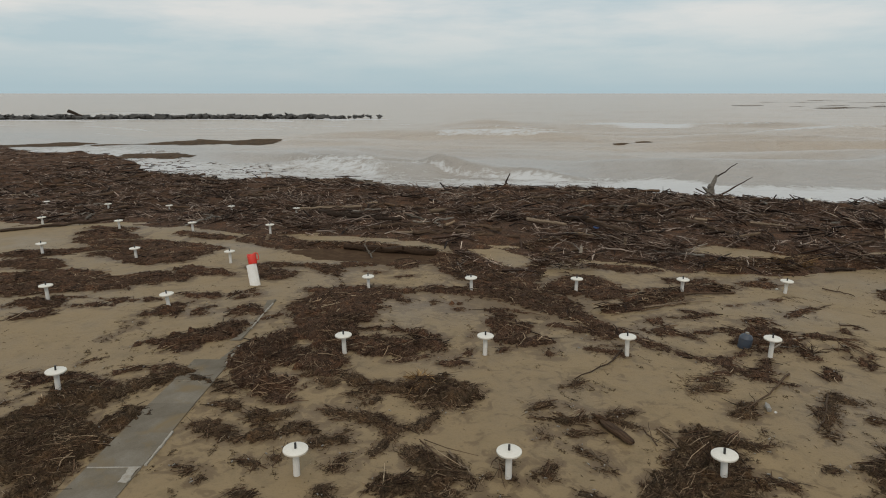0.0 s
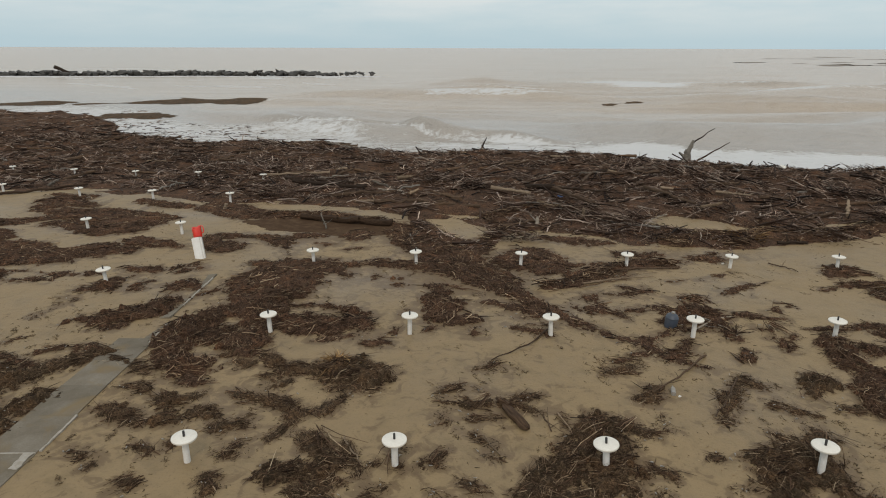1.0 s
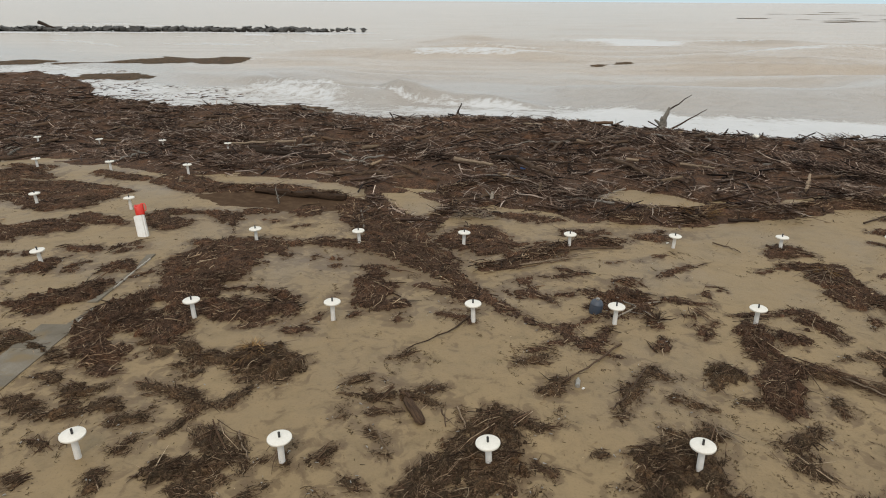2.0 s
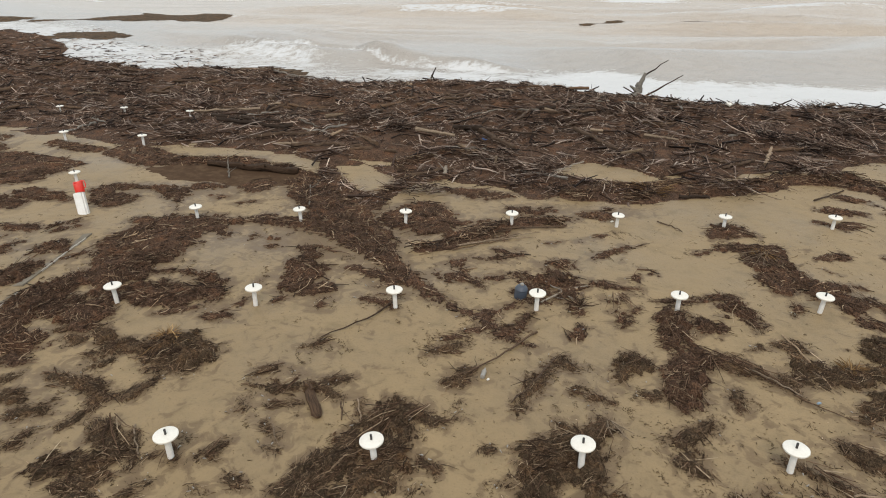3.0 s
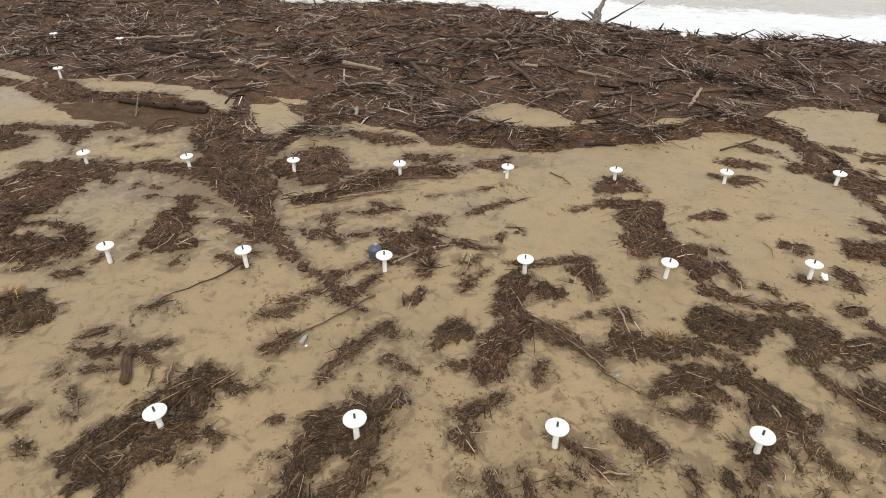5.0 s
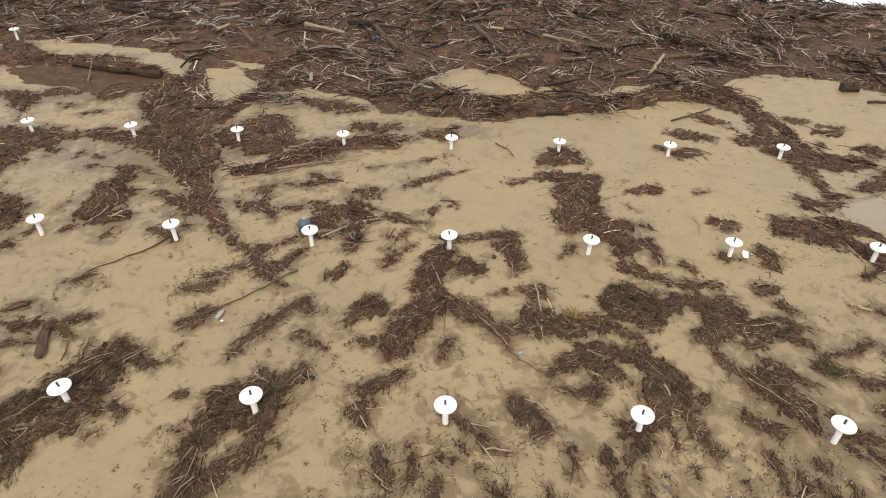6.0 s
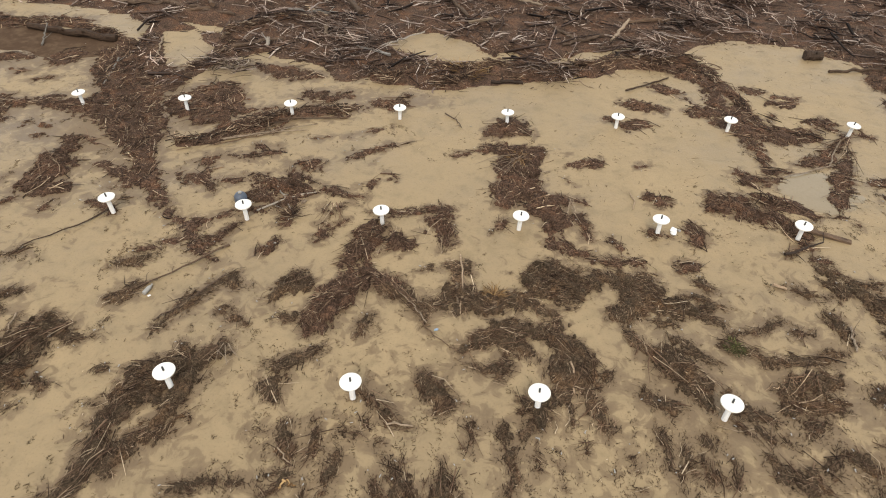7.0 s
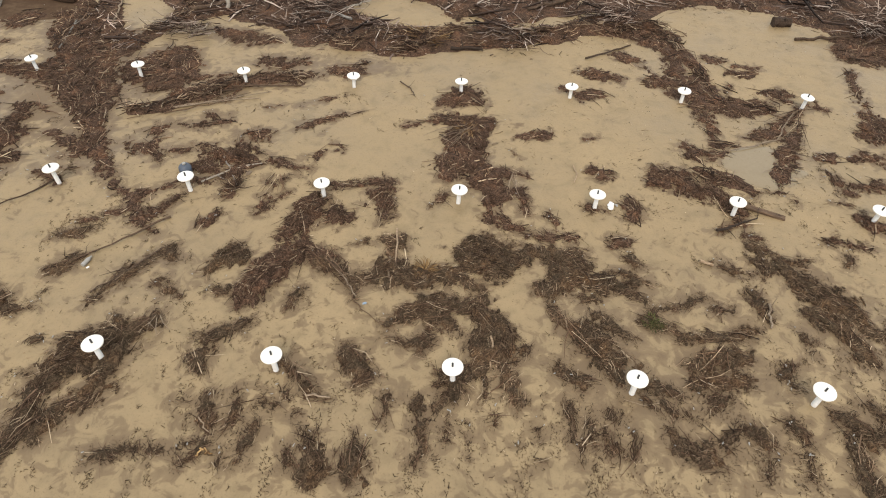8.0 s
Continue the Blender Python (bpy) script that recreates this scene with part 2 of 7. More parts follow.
MAT_POLE = make_plain("white_painted_pole", (0.72, 0.70, 0.66), 0.45, 0.35, 7)
MAT_BLACK = make_plain("black_rubber", (0.015, 0.015, 0.016), 0.5, 0.1, 9)
MAT_RED = make_plain("red_plastic", (0.72, 0.030, 0.016), 0.35, 0.12, 6)
MAT_BLUE = make_plain("blue_plastic_sheet", (0.07, 0.15, 0.36), 0.4, 0.1, 9)
MAT_SLATE = make_plain("slate_blue_plastic", (0.045, 0.06, 0.085), 0.5, 0.35, 7, (0.09, 0.07, 0.05))
MAT_ROCK = make_plain("dark_breakwater_rock", (0.040, 0.037, 0.033), 0.7, 0.5, 0.7, (0.15, 0.138, 0.122))
MAT_MUD = make_plain("dark_mud", (0.066, 0.039, 0.023), 0.95, 0.8, 3.0, (0.125, 0.081, 0.048), 0.05)
MAT_WATER = make_plain("standing_water_on_sand", (0.205, 0.15, 0.083), 0.2, 0.6, 2.0, (0.18, 0.128, 0.07), 0.3)
MAT_FADED = make_plain("faded_blue_plastic", (0.20, 0.28, 0.36), 0.5, 0.5, 20, (0.25, 0.2, 0.14))
MAT_CHIP = make_plain("bare_white_concrete", (0.37, 0.34, 0.295), 0.7, 0.8, 9, (0.22, 0.17, 0.11), 0.2)
MAT_DULL = make_plain("dull_grey_plastic", (0.27, 0.255, 0.23), 0.4, 0.6, 20, (0.22, 0.17, 0.11))
MAT_CONCRETE = make_concrete()
MAT_SEA = make_sea()

# ---- shared shapes ----
TABLE = np.random.default_rng(7).random((256, 256))


def value_noise(x, y, scale, shift=0.0):
    """Smooth noise in 0..1 on arrays, with lumps of that size in metres."""
    x, y = np.asarray(x) / scale + 131.7 + shift, np.asarray(y) / scale + 77.3 - shift
    i, j = np.floor(x).astype(int), np.floor(y).astype(int)
    u, v = x - i, y - j
    u, v = u * u * (3 - 2 * u), v * v * (3 - 2 * v)
    a, b, c, d = (TABLE[(i + p) % 256, (j + q) % 256] for p, q in ((0, 0), (1, 0), (0, 1), (1, 1)))
    return (a * (1 - u) + b * u) * (1 - v) + (c * (1 - u) + d * u) * v


def fractal(x, y, scale, octaves=4, shift=0.0):
    total, norm, amp = 0.0, 0.0, 1.0
    for k in range(octaves):
        total = total + amp * value_noise(x, y, scale / 2**k, shift + 17.3 * k)
        norm, amp = norm + amp, amp * 0.55
    return total / norm


def smooth(a, b, v):
    t = np.clip((np.asarray(v, dtype=float) - a) / (b - a), 0, 1)
    return t * t * (3 - 2 * t)


SEA = -1.35
SHORE_X = [-400, -90, -61, -52, -44, -38.5, -34.4, -30.3, -27.8, -26.3, -22, -17, -13.5, -10.5, -6.6, -5.0, 0.5, 4.4, 8.2, 11.6, 14.7, 18, 21, 25, 32, 60, 400]
SHORE_Y = [190, 102, 84, 74.5, 67.5, 68, 65, 61, 57, 53, 50, 47, 46.7, 47.2, 45.8, 44, 42.6, 43.6, 43.2, 41.7, 39.6, 38.2, 36.4, 35.8, 35.2, 33, 20]
LAND_X = [-400, -40, -24, -20, -15, -8, -4, -1, 0.2, 0.7, 1.6, 3, 3.6, 4.8, 5.7, 6.3, 7.0, 7.8, 8.7, 9.3, 9.65, 10.6, 11.5, 12.4, 13.3, 14.4, 16, 17.9, 18.9, 19.5, 20.3, 22.8, 24, 26, 30, 60, 400]
LAND_Y = [150, 46, 31, 28.3, 29, 26, 25.9, 25.7, 23.6, 20.3, 19.2, 19.2, 20.9, 21.2, 21.4, 21.1, 20.8, 20.0, 20.25, 20.6, 19.6, 19.4, 19.8, 20.2, 20.25, 20.45, 21.1, 21.3, 21.9, 23.2, 23.9, 23.8, 22.4, 21.6, 21, 19, 8]


def shore(x):
    return np.interp(x, SHORE_X, SHORE_Y) + 1.2 * (value_noise(x, 0 * np.asarray(x), 3.1) - 0.5) + 0.5 * (value_noise(x, 0 * np.asarray(x), 0.8) - 0.5)


def ground_z(x, y):
    x, y = np.asarray(x, dtype=float), np.asarray(y, dtype=float)
    z = -0.035 * (y - 8.3)
    z = z + 0.13 * smooth(11, 19, x) * smooth(8.5, 13.5, y) * (1 - smooth(24, 32, y)) - 0.04 * smooth(13, 17, y)
    z = z + 0.13 * (1 - smooth(-7, -0.5, x)) * smooth(12, 15.5, y) * (1 - smooth(27, 32, y))
    z = np.clip(z, -1.25, 0.35)
    z = z + 0.03 * (fractal(x, y, 2.6, 3) - 0.5)
    s = np.interp(x, SHORE_X, SHORE_Y)
    k = smooth(-3.5, 1.5, y - s)
    z = z * (1 - k) + (SEA - 0.25) * k
    return z - 3.0 * smooth(3, 60, y - s)


def gz(x, y):
    return float(ground_z(x, y))


def raw_mesh(name, verts, quads, mat, smooth_shade=True):
    me = bpy.data.meshes.new(name)
    verts, quads = np.asarray(verts, dtype=np.float32), np.asarray(quads, dtype=np.int32)
    me.vertices.add(len(verts))
    me.vertices.foreach_set("co", verts.ravel())
    n = quads.shape[1]
    me.loops.add(len(quads) * n)
    me.polygons.add(len(quads))
    me.loops.foreach_set("vertex_index", quads.ravel())
    me.polygons.foreach_set("loop_start", np.arange(0, len(quads) * n, n, dtype=np.int32))
    me.polygons.foreach_set("use_smooth", np.full(len(quads), smooth_shade))
    me.materials.append(mat)
    me.update(calc_edges=True)
    me.validate()
    return me


def grid_quads(nx, ny):
    i, j = np.meshgrid(np.arange(nx - 1), np.arange(ny - 1), indexing="ij")
    a = (i * ny + j).ravel()
    return np.stack([a, a + ny, a + ny + 1, a + 1], 1)


def rods_mesh(name, start, way, length, radius, mat, bend=0.12, rng=None):
    """Thin tapered sticks, three-sided, all in one mesh; straight where bend is 0."""
    n = len(start)
    way = way / np.linalg.norm(way, axis=1, keepdims=True)
    side = np.cross(way, np.array([0.0, 0.0, 1.0]))
    side /= np.maximum(np.linalg.norm(side, axis=1, keepdims=True), 1e-6)
    up = np.cross(side, way)
    off = rng.normal(0, bend + 1e-9, (n, 1)) * length[:, None] * side + np.abs(rng.normal(0, bend * 0.4 + 1e-9, (n, 1))) * length[:, None] * up
    mid = start + way * (length * 0.5)[:, None] + off
    end = start + way * length[:, None]
    rings = []
    stations = ((start, 1.0), (mid, 0.85), (end, 0.4)) if bend else ((start, 1.0), (end, 0.5))
    for p, k in stations:
        for a in (0.5, 2.6, 4.7):
            rings.append(p + (radius * k)[:, None] * (math.cos(a) * side + math.sin(a) * up))
    v = np.stack(rings, 1).reshape(-1, 3)
    faces = []
    for r in (0, 3) if bend else (0,):
        for s in range(3):
            q = (s + 1) % 3
            faces.append((r + s, r + q, r + 3 + q, r + 3 + s))
    f = (np.arange(n)[:, None, None] * (3 * len(stations)) + np.array(faces)[None]).reshape(-1, 4)
    return raw_mesh(name, v, f, mat)


def part(name, bm, mat, parent=None, label="", bevel=0.0):
    if bevel:
        bmesh.ops.bevel(bm, geom=bm.edges[:], offset=bevel, segments=2, affect="EDGES", profile=0.6)
    me = bpy.data.meshes.new(name)
    bm.to_mesh(me)
    bm.free()
    me.materials.append(mat)
    me.polygons.foreach_set("use_smooth", [True] * len(me.polygons))
    me.set_sharp_from_angle(angle=radians(38))
    ob = new(name, me)
    ob.parent = parent
    if label:
        tagged(ob, label)
    return ob


def lathe(rings, sides=20, m=None):
    """A turned shape from (radius, height) pairs, closed at both ends."""
    bm = bmesh.new()
    loops = []
    for r, z in rings:
        loops.append([bm.verts.new((r * math.cos(math.tau * k / sides), r * math.sin(math.tau * k / sides), z)) for k in range(sides)])
    for a, b in zip(loops, loops[1:]):
        for k in range(sides):
            bm.faces.new((a[k], a[(k + 1) % sides], b[(k + 1) % sides], b[k]))
    bm.faces.new(loops[0][::-1])
    bm.faces.new(loops[-1])
    if m is not None:
        bm.transform(m)
    return bm


def tube(points, radii, sides=8, rough=0.0, seed=0, flat=1.0):
    """A limb along points with a radius at each, lumpy by rough."""
    rng = random.Random(seed)
    bm = bmesh.new()
    pts = [Vector(p) for p in points]
    loops = []
    for i, p in enumerate(pts):
        d = (pts[min(i + 1, len(pts) - 1)] - pts[max(i - 1, 0)]).normalized()
        u = d.cross(Vector((0, 0, 1)))
        u = u.normalized() if u.length > 0.01 else Vector((1, 0, 0))
        w = d.cross(u)
        loop = []
        for k in range(sides):
            a = math.tau * k / sides
            r = radii[i] * (1 + rng.uniform(-rough, rough))
            loop.append(bm.verts.new(p + u * math.cos(a) * r + w * math.sin(a) * r * flat))
        loops.append(loop)
    for a, b in zip(loops, loops[1:]):
        for k in range(sides):
            bm.faces.new((a[k], a[(k + 1) % sides], b[(k + 1) % sides], b[k]))
    bm.faces.new(loops[0][::-1])
    bm.faces.new(loops[-1])
    bmesh.ops.recalc_face_normals(bm, faces=bm.faces[:])
    return bm


def join(*meshes):
    out = bmesh.new()
    for bm in meshes:
        me = bpy.data.meshes.new("piece")
        bm.to_mesh(me)
        bm.free()
        out.from_mesh(me)
        bpy.data.meshes.remove(me)
    return out


def block(sx, sy, sz, m=None):
    bm = bmesh.new()
    bmesh.ops.create_cube(bm, size=1.0)
    bm.transform(Matrix.Diagonal((sx, sy, sz, 1)))
    if m is not None:
        bm.transform(m)
    return bm


def limb(a, b, r0, r1, steps=7, wander=0.05, seed=0, sides=8, rough=0.12):
    rng = random.Random(seed)
    a, b = Vector(a), Vector(b)
    d = b - a
    pts, rad = [], []
    for i in range(steps):
        k = i / (steps - 1)
        j = wander * d.length * math.sin(math.pi * k)
        pts.append(a + d * k + Vector((rng.uniform(-j, j), rng.uniform(-j, j), rng.uniform(-j, j) * 0.5)))
        rad.append(r0 + (r1 - r0) * k)
    return tube(pts, rad, sides, rough, seed)


def lie(x, y, strands):
    """How far inside the nearest strand a place lies, in metres, with the strand's half width and direction there."""
    best = np.full(np.shape(x), -9.0)
    wide, turn = np.full(np.shape(x), 0.1), np.zeros(np.shape(x))
    for strand in strands:
        for (ax, ay, aw), (bx_, by_, bw) in zip(strand, strand[1:]):
            dx, dy = bx_ - ax, by_ - ay
            k = np.clip(((x - ax) * dx + (y - ay) * dy) / (dx * dx + dy * dy + 1e-9), 0, 1)
            w = aw + (bw - aw) * k
            d = w - np.hypot(x - ax - k * dx, y - ay - k * dy)
            nearer = d > best
            best, wide = np.where(nearer, d, best), np.where(nearer, w, wide)
            turn = np.where(nearer, math.atan2(dy, dx), turn)
    return best, wide, turn


# ---- the ground: one sheet of sand, falling gently to the sea ----


def spread(lo, hi, step, far, grow=1.35):
    mid = list(np.arange(lo, hi + 1e-6, step))
    out, d = [], step
    p = hi
    while p < far:
        d *= grow
        p += d
        out.append(p)
    back, d, p = [], step, lo
    while p > -far:
        d *= grow
        p -= d
        back.append(p)
    return np.array(back[::-1] + mid + out)


gx, gy = spread(-12, 26, 0.13, 6000, 1.22), spread(4, 21, 0.13, 6000, 1.2)
X, Y = np.meshgrid(gx, gy, indexing="ij")
ground = new("ground", raw_mesh("ground", np.stack([X, Y, ground_z(X, Y)], -1).reshape(-1, 3), grid_quads(len(gx), len(gy)), MAT_SAND))
tagged(ground, "wet brown-grey beach sand, smooth and rippled after a storm", "sand", kind="structure")

# ---- the sea: muddy water with low waves, breakers and foam ----


def sea_surface(x, y):
    d = y - shore(x)
    grow = smooth(0, 14, d)
    bend = 5 * (value_noise(x, y, 42) - 0.5) + 1.6 * (value_noise(x, y, 11) - 0.5)
    p = d + bend
    swell = np.zeros_like(x)
    for length, high, turn in ((12.5, 0.30, 0.02), (21, 0.34, -0.05), (7.3, 0.08, 0.1), (33, 0.34, 0.03)):
        s = np.sin((p + turn * x) / length * math.tau + 6 * value_noise(x, y, 60, length))
        swell = swell + 3.1 * high * (0.5 + 0.5 * s) ** 4 * (0.15 + 2.0 * value_noise(x, y * 1.6, 27, length) ** 2)
    z = SEA + grow * (1 - 0.84 * smooth(60, 120, d)) * (1 - 0.85 * (1 - smooth(-30, -6, x)) * (1 - smooth(45, 70, d))) * (1 - 0.9 * smooth(85, 105, y) * (1 - smooth(-12, 10, x))) * swell + 0.03 * (fractal(x, y, 1.7, 3) - 0.5) * (1 - smooth(60, 200, d))
    # a small breaker off the middle of the beach
    line = y - np.interp(x, [-18, -15, -11, -6.4, -3.2, 0.8, 3.7, 8, 13], [62, 60.6, 58, 55.4, 53.4, 51.2, 49.8, 48.4, 47.6]) + 0.9 * (value_noise(x, 0 * x, 4) - 0.5)
    width = smooth(-17, -13, x) * (1 - smooth(6, 13, x))
    z = z + 0.8 * width * (0.6 + 0.6 * value_noise(x, 0 * x, 3.0)) * np.exp(-((line / np.where(line < 0, 0.42, 2.0)) ** 2))
    # white water: at the edge, on the breaker, and on two bars further out
    right, left = smooth(7, 17, x), 1 - smooth(-9, 0, x)
    middle = (1 - right) * (1 - left)
    # the wide left reach is foam plus a painted whitening for mirrored sky
    reach = 2.5 + 5.5 * right + 9.0 * left + 3.0 * middle
    f = (0.40 + 0.42 * right + 0.14 * left) * (1 - smooth(0.55, 1.15, d / reach)) * smooth(-52, -44, x)
    f = f + 0.3 * right * np.exp(-(((d - 6.5) / 1.4) ** 2))
    f = f + 0.5 * width * np.exp(-(((line + 0.6) / 0.45) ** 2)) + 0.2 * width * np.exp(-(((line + 3.0) / 1.5) ** 2))
    f = f + 2.0 * np.exp(-(((x - 38) / 8) ** 2 + ((y - 127) / 12) ** 2))
    f = f + 1.1 * np.exp(-(((y - 156.5 - 0.05 * (x + 56)) / 2.4) ** 2)) * (1 - smooth(-20, -8, x)) * (0.6 + 0.8 * value_noise(x, y, 9))
    f = f + 0.55 * smooth(0.62, 1.0, swell) * smooth(0.55, 0.75, value_noise(x, y * 2, 14, 3.0)) * smooth(20, 30, d) * (1 - smooth(90, 130, d))
    f = f * (0.55 + 0.7 * fractal(x, y, 5, 3))
    return z, np.clip(f, 0, 1)


n_cols = 330
row_y = list(np.arange(27, 58, 0.25))
while row_y[-1] < 9000:
    row_y.append(row_y[-1] + max(0.25, 0.03 * (row_y[-1] - 49.5)))
row_y = np.array(row_y)
n_rows = len(row_y)
fan = np.sinh(np.linspace(-2.2, 2.2, n_cols)) / math.sinh(2.2)
Y = np.repeat(row_y[None, :], n_cols, 0)
X = fan[:, None] * (Y * 2.4 + 40) + 4
row_shift = np.interp(X, SHORE_X, SHORE_Y) - 30
Yd = np.where(Y < 400, Y + row_shift * (1 - smooth(120, 400, Y)), Y)
Z, FOAM = sea_surface(X, Yd)
sea_mesh = raw_mesh("sea", np.stack([X, Yd, Z], -1).reshape(-1, 3), grid_quads(n_cols, n_rows), MAT_SEA)
sea_mesh.attributes.new("foam", "FLOAT", "POINT").data.foreach_set("value", FOAM.ravel().astype(np.float32))
shallow = 0.95 * (1 - smooth(8, 34, Yd - shore(X))) * (0.6 + 0.5 * fractal(X, Yd, 7, 3, 2.0))
sea_mesh.attributes.new("shallow", "FLOAT", "POINT").data.foreach_set("value", shallow.ravel().astype(np.float32))
sea = tagged(new("sea", sea_mesh), "muddy grey-brown sea with low waves and white foam", "sea", kind="structure")

# ---- the driftwood bank along the water's edge ----
HOLES = (
    ((0.9, 23.5), (2.0, 23.7), (3.1, 22.0), (3.2, 20.1), (2.1, 20.4)),
    ((1.3, 24.4), (2.9, 24.1), (3.0, 23.4), (2.2, 23.6)),
    ((9.0, 22.8), (9.7, 24.0), (10.5, 24.1), (11.8, 23.3), (12.6, 21.9), (11.6, 21.5), (10.4, 21.7)),
    ((12.7, 22.4), (13.1, 22.65), (13.4, 22.1), (12.9, 21.75)),
    ((13.9, 21.25), (14.6, 22.0), (16.6, 22.85), (17.7, 23.2), (15.7, 21.95)),
    ((3.6, 21.4), (4.9, 21.9), (6.3, 20.9), (6.0, 19.0), (3.7, 19.6)),
)


def outside(x, y, corners):
    """Distance to a convex patch of ground, below 0 within it."""
    mx, my = sum(c[0] for c in corners) / len(corners), sum(c[1] for c in corners) / len(corners)
    d = np.full(np.shape(x), -99.0)
    for (ax, ay), (bx, by) in zip(corners, corners[1:] + corners[:1]):
        nx, ny = by - ay, ax - bx
        k = math.hypot(nx, ny)
        side = 1 if (mx - ax) * nx + (my - ay) * ny < 0 else -1
        d = np.maximum(d, side * ((x - ax) * nx + (y - ay) * ny) / k)
    return d


def bank_field(x, y):
    """How thick the bank lies: below 0 none, about 1 in its middle."""
    land = np.interp(x, LAND_X, LAND_Y)
    sea_edge = shore(x)
    f = np.minimum((y - land) / 1.6, (sea_edge + 0.4 - y) / 1.2)
    f = np.minimum(f, 1.0)
    loose = 1.9 - 1.0 * smooth(3.5, 5, x) * (1 - smooth(14, 16, x))
    f = f + loose * (fractal(x, y, 1.9, 5) - 0.52) * (1 - 0.75 * smooth(1.5, 5, y - land))
    for corners in HOLES:
        d = outside(x, y, corners) + 0.5 * (fractal(x, y, 0.7, 4, 5.0) - 0.5)
        f = np.minimum(f, d * 2.2)
    return f


def bank_z(x, y, f):
    lift = np.clip(f, 0, 1) ** 0.7
    lumps = 0.06 + 0.55 * fractal(x, y, 2.6, 3, 3.0) ** 1.8 + 0.42 * (fractal(x, y, 0.9, 3, 9.0) - 0.42) + 0.34 * np.maximum(0, fractal(x * 0.8, y, 0.62, 2, 15.0) - 0.46)
    lumps = lumps * (1 - 0.75 * np.exp(-(((x + 7.35) / 1.6) ** 2 + ((y - 30.5) / 1.8) ** 2)))
    inner = smooth(1.5, 10, y - np.interp(x, LAND_X, LAND_Y))
    return np.maximum(ground_z(x, y), SEA + 0.03) + lift * lumps * (0.35 + 0.65 * inner) - 0.02 * (f < 0.02)


def keep_cells(X, Y, Z, f, name, mat):
    nx, ny = X.shape
    q = grid_quads(nx, ny)
    ff = f.ravel()
    q = q[ff[q].max(1) > 0]
    used = np.unique(q)
    back = np.zeros(nx * ny, dtype=np.int64)
    back[used] = np.arange(len(used))
    v = np.stack([X.ravel(), Y.ravel(), Z.ravel()], 1)[used]
    return raw_mesh(name, v, back[q], mat)


bx, by = np.arange(-34, 44, 0.13), np.arange(18, 70, 0.13)
X, Y = np.meshgrid(bx, by, indexing="ij")
FB = bank_field(X, Y)
bank = new("driftwood_bank", keep_cells(X, Y, bank_z(X, Y, FB), FB, "driftwood_bank", MAT_DEBRIS))
tagged(bank, "long bank of dark wet driftwood and reed debris along the waterline", "driftwood", kind="stuff")
wx, wy = np.arange(-110, -33, 0.6), np.arange(30, 112, 0.6)
X, Y = np.meshgrid(wx, wy, indexing="ij")
FW = bank_field(X, Y)
far_bank = new("driftwood_bank", keep_cells(X, Y, bank_z(X, Y, FW), FW, "driftwood_bank", MAT_DEBRIS))
tagged(far_bank, "far end of the dark driftwood bank curving along the shore", "driftwood", kind="stuff")


def scatter_bank(name, count, box, length, radius, mat, seed, tilt=0.16, label="", bend=0.07, sway=1.0, edge=0.5):
    rng = np.random.default_rng(seed)
    x, y = rng.uniform(box[0], box[1], count), rng.uniform(box[2], box[3], count)
    f = bank_field(x, y)
    good = (f > edge - 0.75 * rng.random(count) ** 1.3) & (fractal(x * 0.8, y, 0.62, 2, 15.0) > 0.34 + 0.22 * rng.random(count))
    if edge < 0.3:
        good &= f < 0.6
    x, y, f = x[good], y[good], f[good]
    n = len(x)
    ln = length[0] * (length[1] / length[0]) ** (rng.random(n) ** 1.6)
    rd = radius[0] * (radius[1] / radius[0]) ** (0.7 * rng.random(n) + 0.3 * (ln - length[0]) / (length[1] - length[0]))
    a = rng.normal(0.0, 0.75 * sway, n) + 3.4 * (value_noise(x, y, 1.3) - 0.5)
    way = np.stack([np.cos(a), np.sin(a), rng.normal(0.0, tilt, n)], 1)
    z = bank_z(x, y, f) + 0.13 * rng.random(n) ** 1.5 * np.clip(f, 0, 1) + 0.01
    start = np.stack([x, y, z], 1) - way * (ln * 0.5)[:, None]
    ob = new(name, rods_mesh(name, start, way, ln, rd, mat, bend, rng))
    return tagged(ob, label, "driftwood", kind="stuff")


scatter_bank("driftwood_sticks", 48000, (-30, 40, 19, 50), (0.16, 0.9), (0.009, 0.027), MAT_STICK, 11, 0.30, "countless bare brown and grey sticks tangled on the bank", sway=1.5)
scatter_bank("driftwood_branches", 7600, (-34, 42, 19, 60), (0.5, 1.9), (0.018, 0.052), MAT_BRANCH, 12, 0.16, "long bare branches lying mostly along the shore on the bank", sway=1.1)
scatter_bank("sunken_branches", 5600, (-34, 42, 19, 56), (0.5, 1.9), (0.022, 0.065), MAT_WETWOOD, 16, 0.2, "dark waterlogged branches half sunk in the bank", sway=1.2)
scatter_bank("driftwood_sticks", 10000, (-90, -24, 28, 90), (0.4, 1.8), (0.018, 0.045), MAT_STICK, 13, 0.14, "sticks and branches on the far end of the bank", sway=1.3)
scatter_bank("reed_litter", 64000, (-22, 34, 19, 44), (0.08, 0.42), (0.006, 0.016), MAT_STICK, 14, 0.4, "short brown reed and root litter among the driftwood", 0, 1.8)
scatter_bank("reed_litter", 22000, (-8, 28, 18.5, 27), (0.08, 0.5), (0.005, 0.013), MAT_TWIG, 15, 0.3, "thin brown reeds and roots at the landward edge of the bank", 0.12, 1.6, 0.12)


